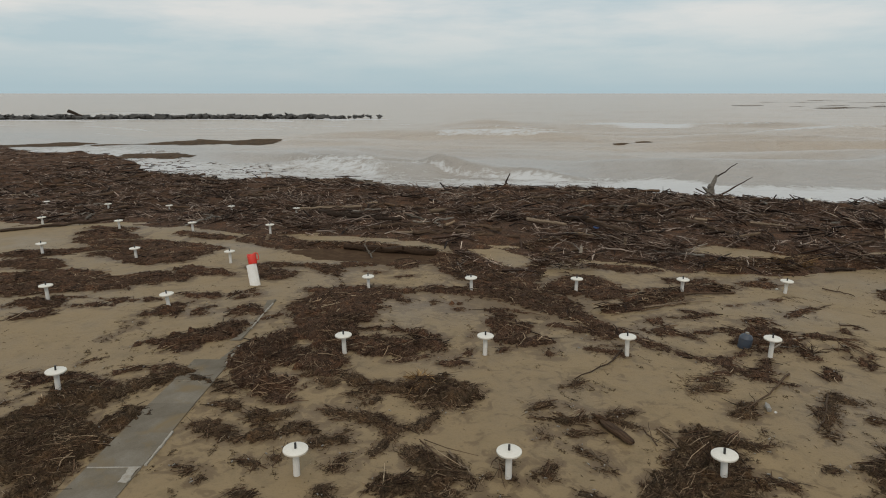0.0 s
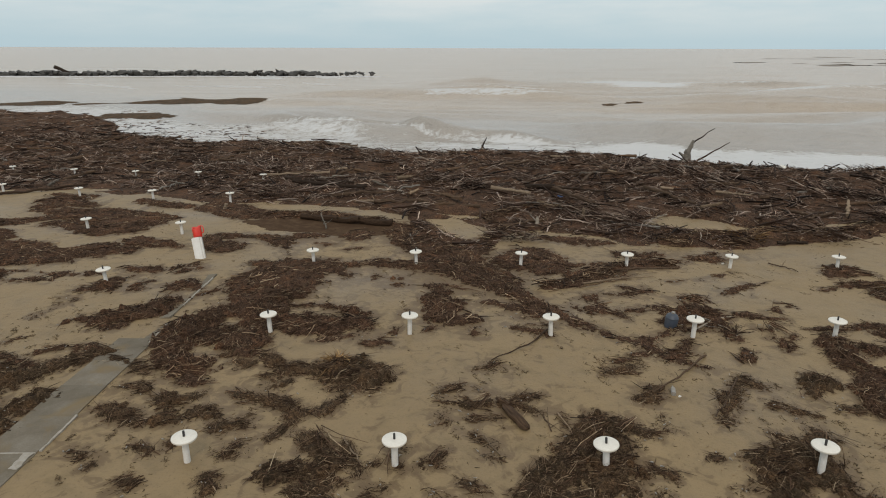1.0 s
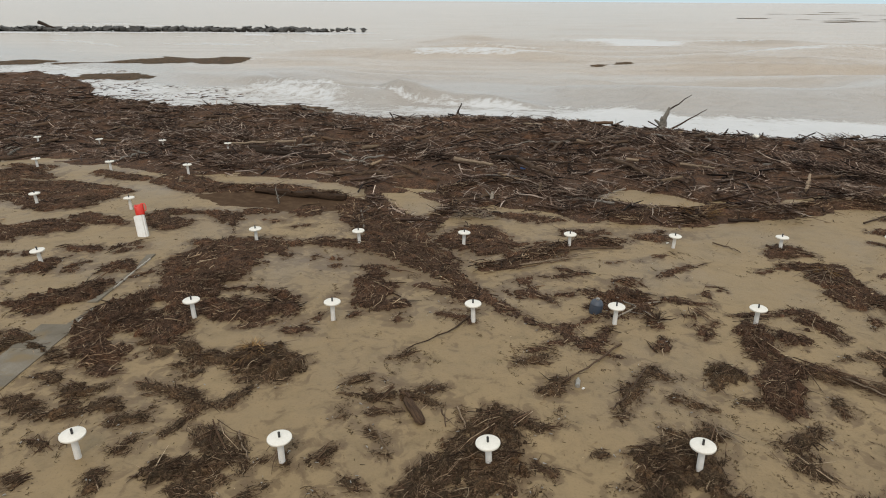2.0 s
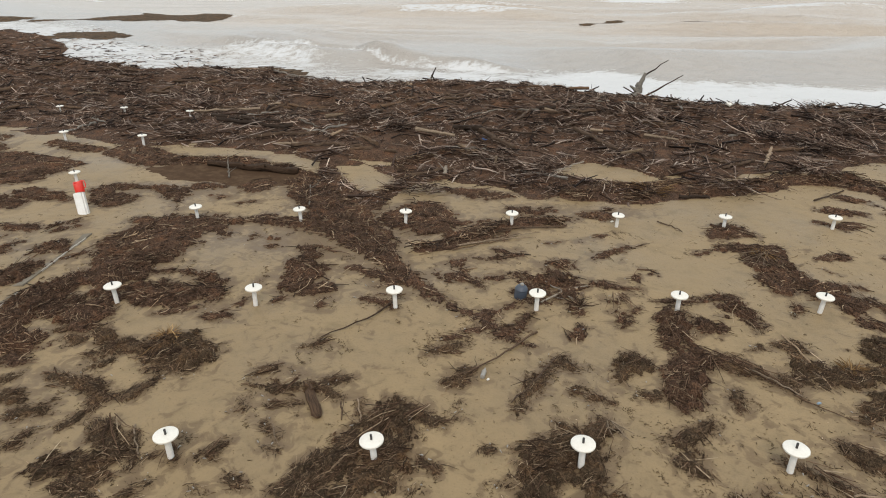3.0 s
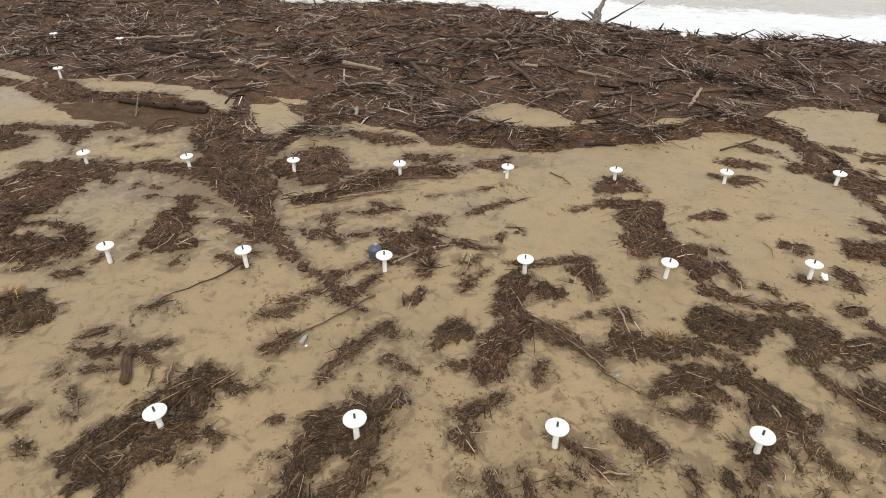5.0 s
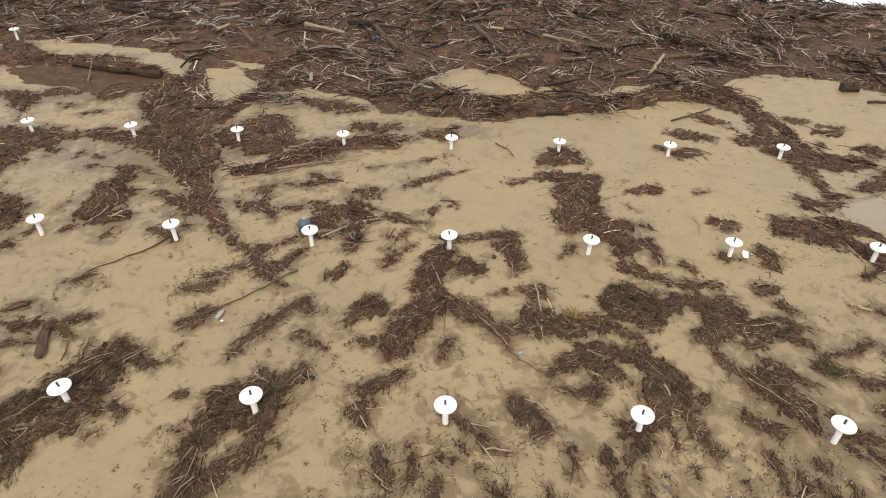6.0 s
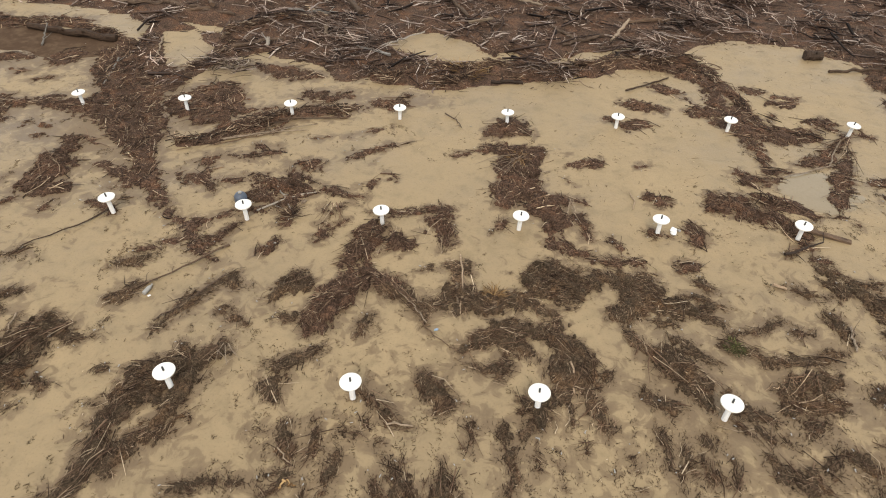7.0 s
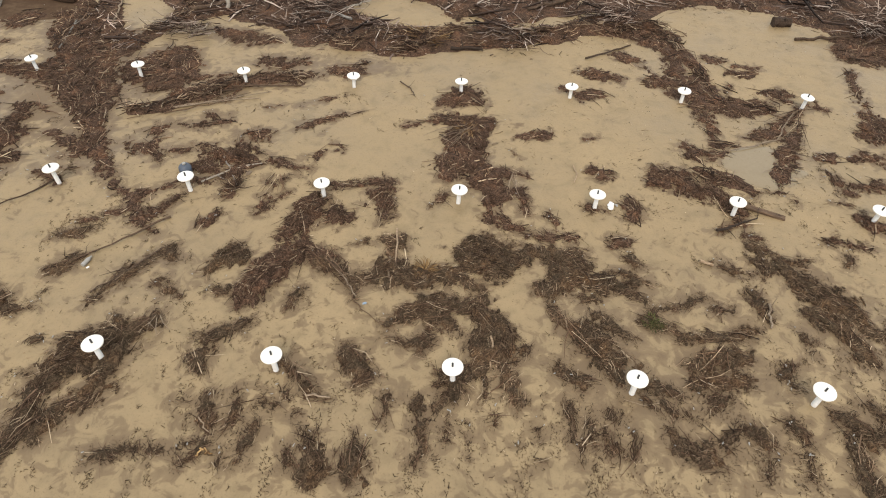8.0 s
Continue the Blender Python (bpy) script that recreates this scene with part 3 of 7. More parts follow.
# ---- logs ----
def log_thing(a, b, r0, r1, mat, label, seed=0, stubs=2, name="log", group=""):
    """A log from end to end, with broken branch stubs."""
    rng = random.Random(seed)
    a, b = Vector(a), Vector(b)
    d = b - a
    ob = part(name, limb((0, 0, 0), d, r0, r1, 13, 0.028, seed, 9, 0.2), mat)
    ob.location = a
    for i in range(stubs):
        k = rng.uniform(0.2, 0.85)
        w = Vector((rng.uniform(-1, 1), rng.uniform(-1, 1), rng.uniform(0.1, 0.7))).normalized()
        part("branch_stub", limb(d * k, d * k + w * rng.uniform(0.15, 0.45), r1 * 0.5, r1 * 0.2, 4, 0.05, seed + i, 6), mat, ob)
    return tagged(ob, label, "log", group)


LOG_KINDS = []
for i, (ln, r0, r1, mat, label) in enumerate((
    (2.6, 0.085, 0.05, MAT_LOG, "weathered brown driftwood log lying on the bank"),
    (1.8, 0.07, 0.045, MAT_LOG, "short brown driftwood log among sticks on the bank"),
    (3.2, 0.10, 0.05, MAT_LOG, "long tapering brown tree trunk washed onto the bank"),
    (1.1, 0.06, 0.05, MAT_PALE, "pale stripped piece of wood lying on the bank"),
    (1.9, 0.05, 0.03, MAT_GREYWOOD, "silver-grey bare branch lying on the bank"),
    (1.0, 0.10, 0.09, MAT_DARKWOOD, "dark waterlogged stump of wood on the bank"),
)):
    ob = log_thing((-ln / 2, 0, 0), (ln / 2, 0, 0.02), r0, r1, mat, label, 40 + i, 2 if ln > 1.5 else 1, group="logs on the driftwood bank")
    ob.location = (0, 0, 0)
    shift = Matrix.Translation((-ln / 2, 0, 0))
    ob.data.transform(shift)
    for ch in ob.children:
        ch.data.transform(shift)
    LOG_KINDS.append(ob)
rng = random.Random(5)
placed = 0
first_use = set()
while placed < 165:
    x, y = rng.uniform(-28, 36), rng.uniform(21, 48)
    f = float(bank_field(np.array([x]), np.array([y]))[0])
    if f < 0.6:
        continue
    kind = rng.choices(range(6), (6, 7, 4, 2, 4, 3))[0]
    z = float(bank_z(np.array([x]), np.array([y]), np.array([f]))[0])
    m = pose(x, y, z + 0.05, rng.uniform(0, 360), rng.gauss(0, 3), rng.gauss(-4, 42) + rng.choice((0, 180)))
    if kind in first_use:
        copy_thing(LOG_KINDS[kind], m)
    else:
        LOG_KINDS[kind].matrix_basis = m
        first_use.add(kind)
    placed += 1


def on(x, y, up=0.0):
    f = float(bank_field(np.array([x]), np.array([y]))[0])
    z = float(bank_z(np.array([x]), np.array([y]), np.array([f]))[0]) if f > 0 else gz(x, y)
    return (x, y, z + up)


log_thing(on(-3.68, 23.23, 0.1), on(-0.24, 22.43, 0.1), 0.105, 0.14, MAT_BROWNLOG, "brown wet tree trunk half sunk in a muddy hollow", 61, 4)
log_thing(on(-18.7, 26.3, 0.05), on(-15.0, 29.4, 0.12), 0.07, 0.05, MAT_DARKWOOD, "long thin dark pole lying on the sand", 62, 0, "pole")
log_thing(on(5.3, 28.4, 0.2), on(6.5, 27.9, 0.22), 0.13, 0.12, MAT_DARKWOOD, "thick dark broken trunk in the bank", 63, 2)
log_thing(on(6.4, 28.0, 0.2), on(7.64, 25.3, 0.12), 0.12, 0.09, MAT_LOG, "brown trunk slanting through the bank", 64, 2)
log_thing(on(6.5, 27.8, 0.22), on(9.5, 27.2, 0.2), 0.06, 0.035, MAT_DARKWOOD, "long straight dark branch lying on the bank", 164, 2)
log_thing(on(3.67, 27.6, 0.2), on(5.33, 27.05, 0.2), 0.08, 0.06, MAT_PALE, "pale stripped trunk lying on the bank", 165, 1)
log_thing(on(-0.63, 30.28, 0.2), on(0.11, 30.7, 0.22), 0.10, 0.08, MAT_PALE, "short pale log on the bank", 166, 0)
log_thing(on(0.1, 27.4, 0.15), on(0.5, 27.8, 0.2), 0.07, 0.05, MAT_PALE, "short pale piece of trunk on the bank", 167, 1)
log_thing(on(-5.5, 29.85, 0.2), on(-2.05, 28.32, 0.2), 0.10, 0.06, MAT_DARKWOOD, "long dark trunk lying on the bank", 168, 3)
log_thing(on(-6.15, 30.9, 0.2), on(-2.6, 29.6, 0.2), 0.09, 0.05, MAT_DARKWOOD, "long dark trunk lying on the bank", 169, 3)
log_thing(on(8.1, 29.8, 0.15), on(9.2, 32.2, 0.25), 0.07, 0.05, MAT_LOG, "brown branch slanting across the bank", 170, 1)
log_thing(on(8.72, 22.38, 0.08), on(10.1, 23.85, 0.14), 0.035, 0.025, MAT_GREYWOOD, "pale grey stick beside a pool of sand", 65, 1, "stick")
log_thing(on(16.61, 23.3, 0.08), on(17.4, 24.6, 0.35), 0.06, 0.05, MAT_PALE, "pale broken branch sticking up from the bank", 66, 0, "stick")
log_thing(on(6.75, 23.1, -0.03), on(6.75, 23.15, 0.42), 0.065, 0.06, MAT_PALE, "short pale stake standing in the bank", 171, 0, "stake")
log_thing(on(4.9, 22.2, 0.0), on(4.95, 22.35, 0.3), 0.07, 0.05, MAT_GREYWOOD, "grey broken stump standing in the bank", 172, 1, "stump")
log_thing(on(-6.9, 24.3, 0.0), on(-6.8, 24.3, 0.28), 0.07, 0.06, MAT_PALE, "short pale stake standing in debris", 173, 0, "stake")
log_thing(on(11.66, 24.56, 0.14), on(12.52, 24.71, 0.16), 0.06, 0.055, MAT_PALE, "short cream-coloured log on the bank", 174, 0)
log_thing(on(11.2, 27.9, 0.2), on(11.75, 27.9, 0.2), 0.07, 0.06, MAT_PALE, "short pale log on the bank", 175, 0)
log_thing(on(1.1, 22.9, 0.03), on(1.75, 20.6, 0.03), 0.03, 0.02, MAT_PALE, "long pale stick edging a pool of sand", 176, 0, "stick")
log_thing(on(-2.5, 21.8, 0.04), on(-2.95, 23.2, 0.25), 0.03, 0.015, MAT_GREYWOOD, "thin grey branch leaning over the sunken trunk", 177, 2, "branch")
log_thing(on(0.78, 19.12, 0.04), on(0.48, 20.9, 0.1), 0.03, 0.02, MAT_GREYWOOD, "thin grey stick lying below the bank", 178, 1, "stick")
log_thing(on(23.26, 21.4, 0.05), on(25.1, 21.7, 0.05), 0.05, 0.04, MAT_LOG, "straight brown stick on the sand beside the bank", 67, 0, "stick")
log_thing(on(22.9, 22.5, 0.14), on(23.5, 22.5, 0.12), 0.16, 0.14, MAT_DARKWOOD, "dark broken stump of wood on the sand", 68, 2, "stump")
log_thing(on(13.3, 27.1, 0.16), on(14.5, 26.4, 0.18), 0.07, 0.04, MAT_PALE, "split orange-brown trunk on the bank", 69, 3)
log_thing(on(-4.2, 32.2, 0.2), on(-7.4, 31.6, 0.25), 0.06, 0.05, MAT_PALE, "pale stripped trunk lying on the bank", 71, 1)

# a dead tree standing out of the bank at the water's edge
tree = new("dead_tree")
tree.location = on(16.2, 38.2, 0.12)
tree.scale = (1.15, 1.15, 1.15)
part("trunk", join(limb((0, 0, -0.2), (0.08, 0, 0.62), 0.33, 0.14, 7, 0.05, 3, 9, 0.2), limb((0.08, 0, 0.5), (0.32, 0.05, 1.1), 0.14, 0.07, 5, 0.04, 4, 8, 0.15),
     limb((-0.1, 0, 0.25), (-0.42, -0.1, 0.5), 0.09, 0.04, 4, 0.05, 5, 7, 0.15), limb((0.05, -0.1, 0.1), (-0.4, -0.5, 0.05), 0.14, 0.05, 5, 0.1, 6, 7, 0.15)), MAT_GREYWOOD, tree)
part("branch", limb((0.3, 0.05, 0.98), (1.45, 0.3, 1.7), 0.045, 0.016, 8, 0.04, 7, 6, 0.1), MAT_DARKWOOD, tree, "thin dark bare branch")
part("branch", limb((0.5, 0, 0.0), (2.25, 0.1, 1.0), 0.055, 0.018, 8, 0.02, 8, 6, 0.1), MAT_DARKWOOD, tree, "thin dark bare branch")
tagged(tree, "grey dead tree with two bare branches standing on the driftwood bank", "dead tree")
for i, (x, y, dx, dy, dz) in enumerate(((22.6, 35.6, 1.6, 0.5, 0.5), (24.5, 35.2, 0.9, 0.1, 0.45), (13.6, 39.4, 0.7, 0.2, 0.3), (19.4, 37.0, 0.25, 0.0, 0.5), (21.2, 36.2, 0.15, 0.1, 0.4), (27.5, 35.0, 1.3, 0.2, 0.4), (4.0, 41.5, 0.4, 0.2, 0.9), (4.6, 41.8, -0.5, 0.1, 0.7))):
    p = on(x, y)
    log_thing(p, (p[0] + dx, p[1] + dy, p[2] + dz), 0.07, 0.03, MAT_DARKWOOD, "dark bare branch jutting up at the edge of the bank", 80 + i, 1, "branch", "branches at the water's edge")

# ---- the breakwater ----
breakwater = new("breakwater")
breakwater.location = (-56.5, 160, SEA)
rock_shapes = []
rng = random.Random(9)
for i in range(9):
    bm = bmesh.new()
    for k in range(13):
        d = Vector((rng.gauss(0, 1), rng.gauss(0, 1), rng.gauss(0, 1))).normalized()
        bm.verts.new(d * rng.uniform(0.75, 1.15))
    hull = bmesh.ops.convex_hull(bm, input=bm.verts[:])
    bmesh.ops.delete(bm, geom=[g for g in hull["geom_interior"] if isinstance(g, bmesh.types.BMVert)], context="VERTS")
    me = bpy.data.meshes.new("rock")
    bm.to_mesh(me)
    bm.free()
    me.materials.append(MAT_ROCK)
    rock_shapes.append(me)
for i in range(540):
    x = -142 + i * 0.34 + rng.uniform(-0.5, 0.5)
    if x > 28 and rng.random() < 0.15 + 0.04 * (x - 28):
        continue
    r = new("rock", rng.choice(rock_shapes))
    r.parent = breakwater
    s = rng.uniform(0.42, 0.9) * (0.75 if x > 26 else 1.0)
    r.location = (x, 0.05 * x + rng.uniform(-1.4, 1.4), rng.uniform(0.3, 0.85))
    r.rotation_euler = (rng.gauss(0, 0.25), rng.gauss(0, 0.25), rng.gauss(0, 0.5))
    r.scale = (s * rng.uniform(1.1, 2.5), s * 1.1, s * rng.uniform(0.6, 0.95))
r = new("rock", rock_shapes[1])
r.parent, r.location, r.scale = breakwater, (-36.3, -1.6, 0.4), (1.1, 0.9, 0.9)
part("beam", limb((-36.6, -2.4, 2.1), (-32.6, -2.4, 0.5), 0.42, 0.3, 6, 0.03, 5, 7), MAT_DARKWOOD, breakwater, "dark tree trunk leaning on the rocks")
tagged(breakwater, "low line of dark rocks breaking the surface offshore", "breakwater")

# ---- rafts of debris floating on the sea ----


def floating_strand(strand, label, mat=MAT_WRACK):
    """A long thin raft round a line of (x, y, half depth), flattened along the shore."""
    pts = np.array(strand)
    w = pts[:, 2].max() * 1.3 + 0.4
    step = 0.3 if pts[:, 1].max() < 150 else 0.8
    X, Y = np.meshgrid(np.arange(pts[:, 0].min() - w, pts[:, 0].max() + w, step), np.arange(pts[:, 1].min() - w, pts[:, 1].max() + w, step), indexing="ij")
    d, wide, _ = lie(X, Y, [strand])
    f = d / wide + 1.7 * (fractal(X, Y * 1.6, 2.4 * wide.max() * 0.5 + 0.8, 4, 7.0) - 0.5)
    Z = sea_surface(X, Y)[0] + 0.02 + (0.16 if step < 1 else 2.2) * np.clip(f, 0, 0.6) * fractal(X, Y, 3 * step, 3)
    return tagged(new("floating_debris", keep_cells(X, Y, Z, f, "floating_debris", mat)), label, "debris", "debris rafts on the sea", kind="stuff")


floating_strand([(-42.9, 78.6, 0.5), (-39.1, 80.7, 0.7), (-35.8, 83.0, 1.7), (-32.0, 84.4, 3.3), (-27.4, 84.1, 3.6), (-24.0, 82.9, 2.2), (-22.6, 82.5, 0.8)], "dark raft of plant debris floating off the beach")
floating_strand([(-62, 77, 2.0), (-55.1, 79.0, 1.6), (-50.3, 80.4, 2.3), (-46.7, 80.9, 1.8), (-45.1, 80.6, 0.6)], "dark raft of plant debris floating off the beach")
floating_strand([(-33.8, 65.5, 1.6), (-32.2, 66.6, 2.2), (-30.2, 67.0, 2.3), (-27.6, 65.6, 1.3)], "brown raft of debris at the edge of the bank")
floating_strand([(-10.0, 47.6, 1.2), (-8.5, 47.8, 1.4), (-6.8, 47.0, 1.2), (-5.7, 46.2, 0.6)], "brown raft of debris in the shallow foam")
floating_strand([(20.7, 74.4, 0.6), (23.4, 78.1, 0.9), (26.5, 81.8, 0.6)], "thin dark streak of debris floating on the waves")
floating_strand([(34.2, 80.0, 0.6), (37.3, 82.1, 0.6), (39.8, 82.6, 0.4)], "thin dark streak of debris floating on the waves")
floating_strand([(-24.5, 51.5, 0.25), (-21.5, 50.2, 0.3), (-18.6, 48.2, 0.25)], "thin line of debris in the shallow foam")
for strand in (
    [(240, 439, 5), (255, 430, 7), (262, 430, 4)], [(304, 518, 6), (322, 514, 5)], [(160, 296, 3), (168, 297, 6), (180, 290, 3)], [(160, 266, 4), (171, 272, 5), (176, 270, 3)],
    [(275, 423, 4), (288, 424, 6), (300, 426, 4)], [(178, 278, 3), (188, 274, 3)], [(148, 316, 3), (156, 317, 3)], [(221, 437, 3), (229, 438, 3)], [(190, 312, 3), (198, 318, 3)],
    [(205, 300, 3), (214, 304, 4)], [(232, 340, 3), (246, 342, 4)],
):
    floating_strand(strand, "far dark patch of debris on the open sea")
rng = np.random.default_rng(66)
n = 600
x = rng.uniform(-34, -13, n)
y = shore(x) + rng.uniform(0.2, 9.5, n)
y, x = y[(fractal(x, y, 3.0, 3, 2.0) > 0.5)], x[(fractal(x, y, 3.0, 3, 2.0) > 0.5)]
n = len(x)
ang = rng.normal(0, 0.6, n)
way = np.stack([np.cos(ang), np.sin(ang), rng.normal(0, 0.05, n)], 1)
bits = new("floating_bits", rods_mesh("floating_bits", np.stack([x, y, sea_surface(x, y)[0] + 0.03], 1), way, rng.uniform(0.12, 0.7, n), rng.uniform(0.012, 0.035, n), MAT_STICK, 0.1, rng))
tagged(bits, "dark sticks and bits drifting in the shallow foam", "debris", kind="stuff")
# ---- white parasol stands in rows ----


def parasol_stand():
    """A short white pole with a round table plate and the dark socket of the parasol."""
    ob = new("parasol_stand")
    part("pole", lathe([(0.047, -0.12), (0.047, 0.0), (0.045, 0.39), (0.055, 0.395), (0.055, 0.402)], 16), MAT_POLE, ob, "white plastic pole, muddy at its foot")
    part("table_plate", lathe([(0.05, 0.392), (0.158, 0.392), (0.170, 0.398), (0.175, 0.410), (0.173, 0.424), (0.164, 0.431), (0.03, 0.433)], 32), MAT_WHITE, ob)
    part("socket", lathe([(0.017, 0.43), (0.017, 0.515), (0.013, 0.52)], 10), MAT_BLACK, ob, "black rod socket")
    return tagged(ob, "white parasol stand with a round table plate, planted in sand", "parasol stand", "parasol stands on the beach")


stand = parasol_stand()
spots = [(-2.03 + 2.945 * k, 8.45 - 0.0725 * k) for k in range(8)]
spots += [(-2.07 + 2.955 * k, 12.96 - 0.068 * k) for k in range(9)]
spots += [(-2.15 + 2.97 * k, 17.9 - 0.122 * k) for k in range(8)] + [(21.85, 16.95)]
spots += [(-6.95, 11.07), (-6.95, 15.70), (-10.5, 16.45), (-7.09, 20.75), (-10.44, 21.17), (-14.1, 21.9), (-7.14, 25.76), (-10.54, 26.28)]
spots += [(-13.92, 26.83), (-17.7, 27.6), (-7.35, 31.3), (-10.85, 32.05), (-14.1, 32.25), (-17.5, 32.7), (-21.3, 33.6)]
rng = random.Random(3)
for i, (x, y) in enumerate(spots):
    deep = 0.0 if x < 9 or y < 11 else 0.035 if y < 15 else 0.05
    y += 4.0 * deep if y > 15 else 2.0 * deep
    m = pose(x, y, gz(x, y) - deep + rng.uniform(-0.015, 0.015), rng.gauss(0, 1.3), rng.gauss(0, 1.3), rng.uniform(0, 360))
    if i:
        copy_thing(stand, m)
    else:
        stand.matrix_basis = m

# ---- the buried walkway of concrete slabs ----
walkway = tagged(new("walkway"), "path of wet grey concrete slabs half buried in sand", "walkway", kind="structure")
slab = block(0.78, 0.996, 0.06)
bmesh.ops.bevel(slab, geom=slab.edges[:], offset=0.004, segments=1, affect="EDGES")
slab_mesh = bpy.data.meshes.new("slab")
slab.to_mesh(slab_mesh)
slab.free()
slab_mesh.materials.append(MAT_CONCRETE)
rng = random.Random(21)
for i in range(14):
    y = 3.1 + i * 1.0
    s = new("slab", slab_mesh)
    s.parent = walkway
    x = -4.66 - 0.012 * (y - 8) - (0.1 if y > 12.9 else 0.0)
    sink, lean = (0.0, 0.0) if y < 12.9 else (0.066, -8.6)
    s.matrix_basis = pose(x, y, gz(x, y) - 0.008 - sink + rng.uniform(-0.004, 0.004), -2.0 + rng.gauss(0, 0.4), lean + rng.gauss(0, 0.6), rng.gauss(0, 0.6))

edge_mesh = block(0.034, 0.97, 0.05)
bmesh.ops.subdivide_edges(edge_mesh, edges=[e for e in edge_mesh.edges if abs((e.verts[0].co - e.verts[1].co).y) > 0.5], cuts=9)
for v in edge_mesh.verts:
    v.co.x += 0.03 * noise.noise(Vector((v.co.y * 6, v.co.x * 9, 3.0)))
    v.co.z += 0.01 * noise.noise(Vector((v.co.y * 5, 1.0, v.co.x)))
edge_data = bpy.data.meshes.new("slab_edge")
edge_mesh.to_mesh(edge_data)
edge_mesh.free()
edge_data.materials.append(MAT_CHIP)
for x, y, turn in ((-4.255, 9.15, 1.5), (-4.385, 12.85, 3), (-4.455, 14.8, 1), (-4.47, 15.79, 0)):
    e = new("slab_edge", edge_data)
    e.parent = walkway
    e.matrix_basis = pose(x, y, gz(x, y) + (0.0 if y < 13 else 0.004), -2, 0, turn)
chip = block(0.13, 0.36, 0.012)
bmesh.ops.subdivide_edges(chip, edges=chip.edges[:], cuts=4, use_grid_fill=True)
for v in chip.verts:
    v.co += Vector((0.03 * noise.noise(v.co * 14) - 0.12 * v.co.y, 0.02 * noise.noise(v.co * 17), 0))
worn = part("worn_corner", chip, MAT_CHIP, walkway, "white worn corner of a slab")
worn.matrix_basis = pose(-4.36, 8.41, gz(-4.36, 8.41) + 0.024, -2, 0, -4)
seam = block(0.76, 0.026, 0.02)
part("slab_joint", seam, MAT_CHIP, walkway, "pale mortar joint between slabs").matrix_basis = pose(-4.66, 8.6, gz(-4.66, 8.6) + 0.016, -2, 0, 1)

# ---- the red and white marker post ----
post = new("marker_post")
post.matrix_basis = pose(-5.48, 18.1, gz(-5.48, 18.1) - 0.01, -21, -14, 0) @ pose(0, 0, 0, 0, 0, 12)
body = block(0.29, 0.21, 0.88, Matrix.Translation((0, 0, 0.20)))
bmesh.ops.bevel(body, geom=[e for e in body.edges if abs((e.verts[0].co - e.verts[1].co).z) > 0.3], offset=0.05, segments=4, affect="EDGES")
bmesh.ops.bevel(body, geom=[e for e in body.edges if abs(e.verts[0].co.z - 0.64) < 0.01 and abs(e.verts[1].co.z - 0.64) < 0.01], offset=0.015, segments=2, affect="EDGES")
part("body", body, MAT_POLE, post, "white plastic body")
ring = bmesh.new()
S = 24
loops = []
for r, z in ((0.118, 0.64), (0.128, 0.66), (0.135, 0.97), (0.122, 0.985), (0.112, 0.96), (0.108, 0.72)):
    row = []
    for q in range(S):
        a = math.tau * q / S
        low = 0.11 * max(0.0, math.cos(a + 1.9)) ** 2 if z > 0.9 else 0.0
        row.append(ring.verts.new((0.05 + r * math.cos(a), r * math.sin(a), z - low)))
    loops.append(row)
for a, b in zip(loops, loops[1:]):
    for q in range(S):
        ring.faces.new((a[q], a[(q + 1) % S], b[(q + 1) % S], b[q]))
ring.faces.new(loops[-1][::-1])
ring.faces.new(loops[0])
bmesh.ops.recalc_face_normals(ring, faces=ring.faces[:])
part("cap", ring, MAT_RED, post, "broken open red plastic cap")
handle = tube([(0.17, 0, 0.74), (0.23, 0, 0.76), (0.25, 0, 0.85), (0.23, 0, 0.95), (0.17, 0, 0.97)], [0.017] * 5, 8)
part("handle", handle, MAT_RED, post, "red plastic loop")
post.scale = (0.97, 0.97, 0.97)
tagged(post, "leaning white plastic marker post with a red open cap", "marker post")

# ---- single things on the sand ----
float_buoy = new("plastic_container")
float_buoy.matrix_basis = pose(6.52, 13.32, gz(6.52, 13.32), 4, 3, 20)
part("body", lathe([(0.12, -0.03), (0.135, 0.0), (0.14, 0.19), (0.135, 0.21), (0.14, 0.225), (0.11, 0.28), (0.05, 0.32)], 20), MAT_SLATE, float_buoy)
part("lid", lathe([(0.04, 0.315), (0.04, 0.35), (0.03, 0.355)], 14), MAT_DULL, float_buoy, "small pale lid")
tagged(float_buoy, "slate-blue plastic canister beside a parasol stand", "canister")

board = part("board", block(1.0, 0.13, 0.05), MAT_LOG, None, "", 0.008)
board.matrix_basis = pose(19.25, 12.68, gz(19.25, 12.68) + 0.05, 0, 3, -22)
tagged(board, "brown sawn board lying by a parasol stand", "board")
plank = part("plank", join(tube([(0.40, 0.01, 0.0), (0.33, 0, 0.01), (0.12, 0.01, 0.015), (-0.1, -0.01, 0.01), (-0.28, 0.0, 0.0), (-0.40, 0.03, 0.0)], [0.05, 0.085, 0.095, 0.09, 0.085, 0.05], 10, 0.16, 4, 0.5), limb((-0.3, 0.05, 0.02), (-0.56, -0.05, 0.04), 0.04, 0.02, 4, 0.1, 2)), MAT_BROWNLOG, None)
plank.matrix_basis = pose(2.73, 9.6, gz(2.73, 9.6) + 0.04, 0, -2, -68)
tagged(plank, "short dark rotten plank lying on wet sand", "plank")


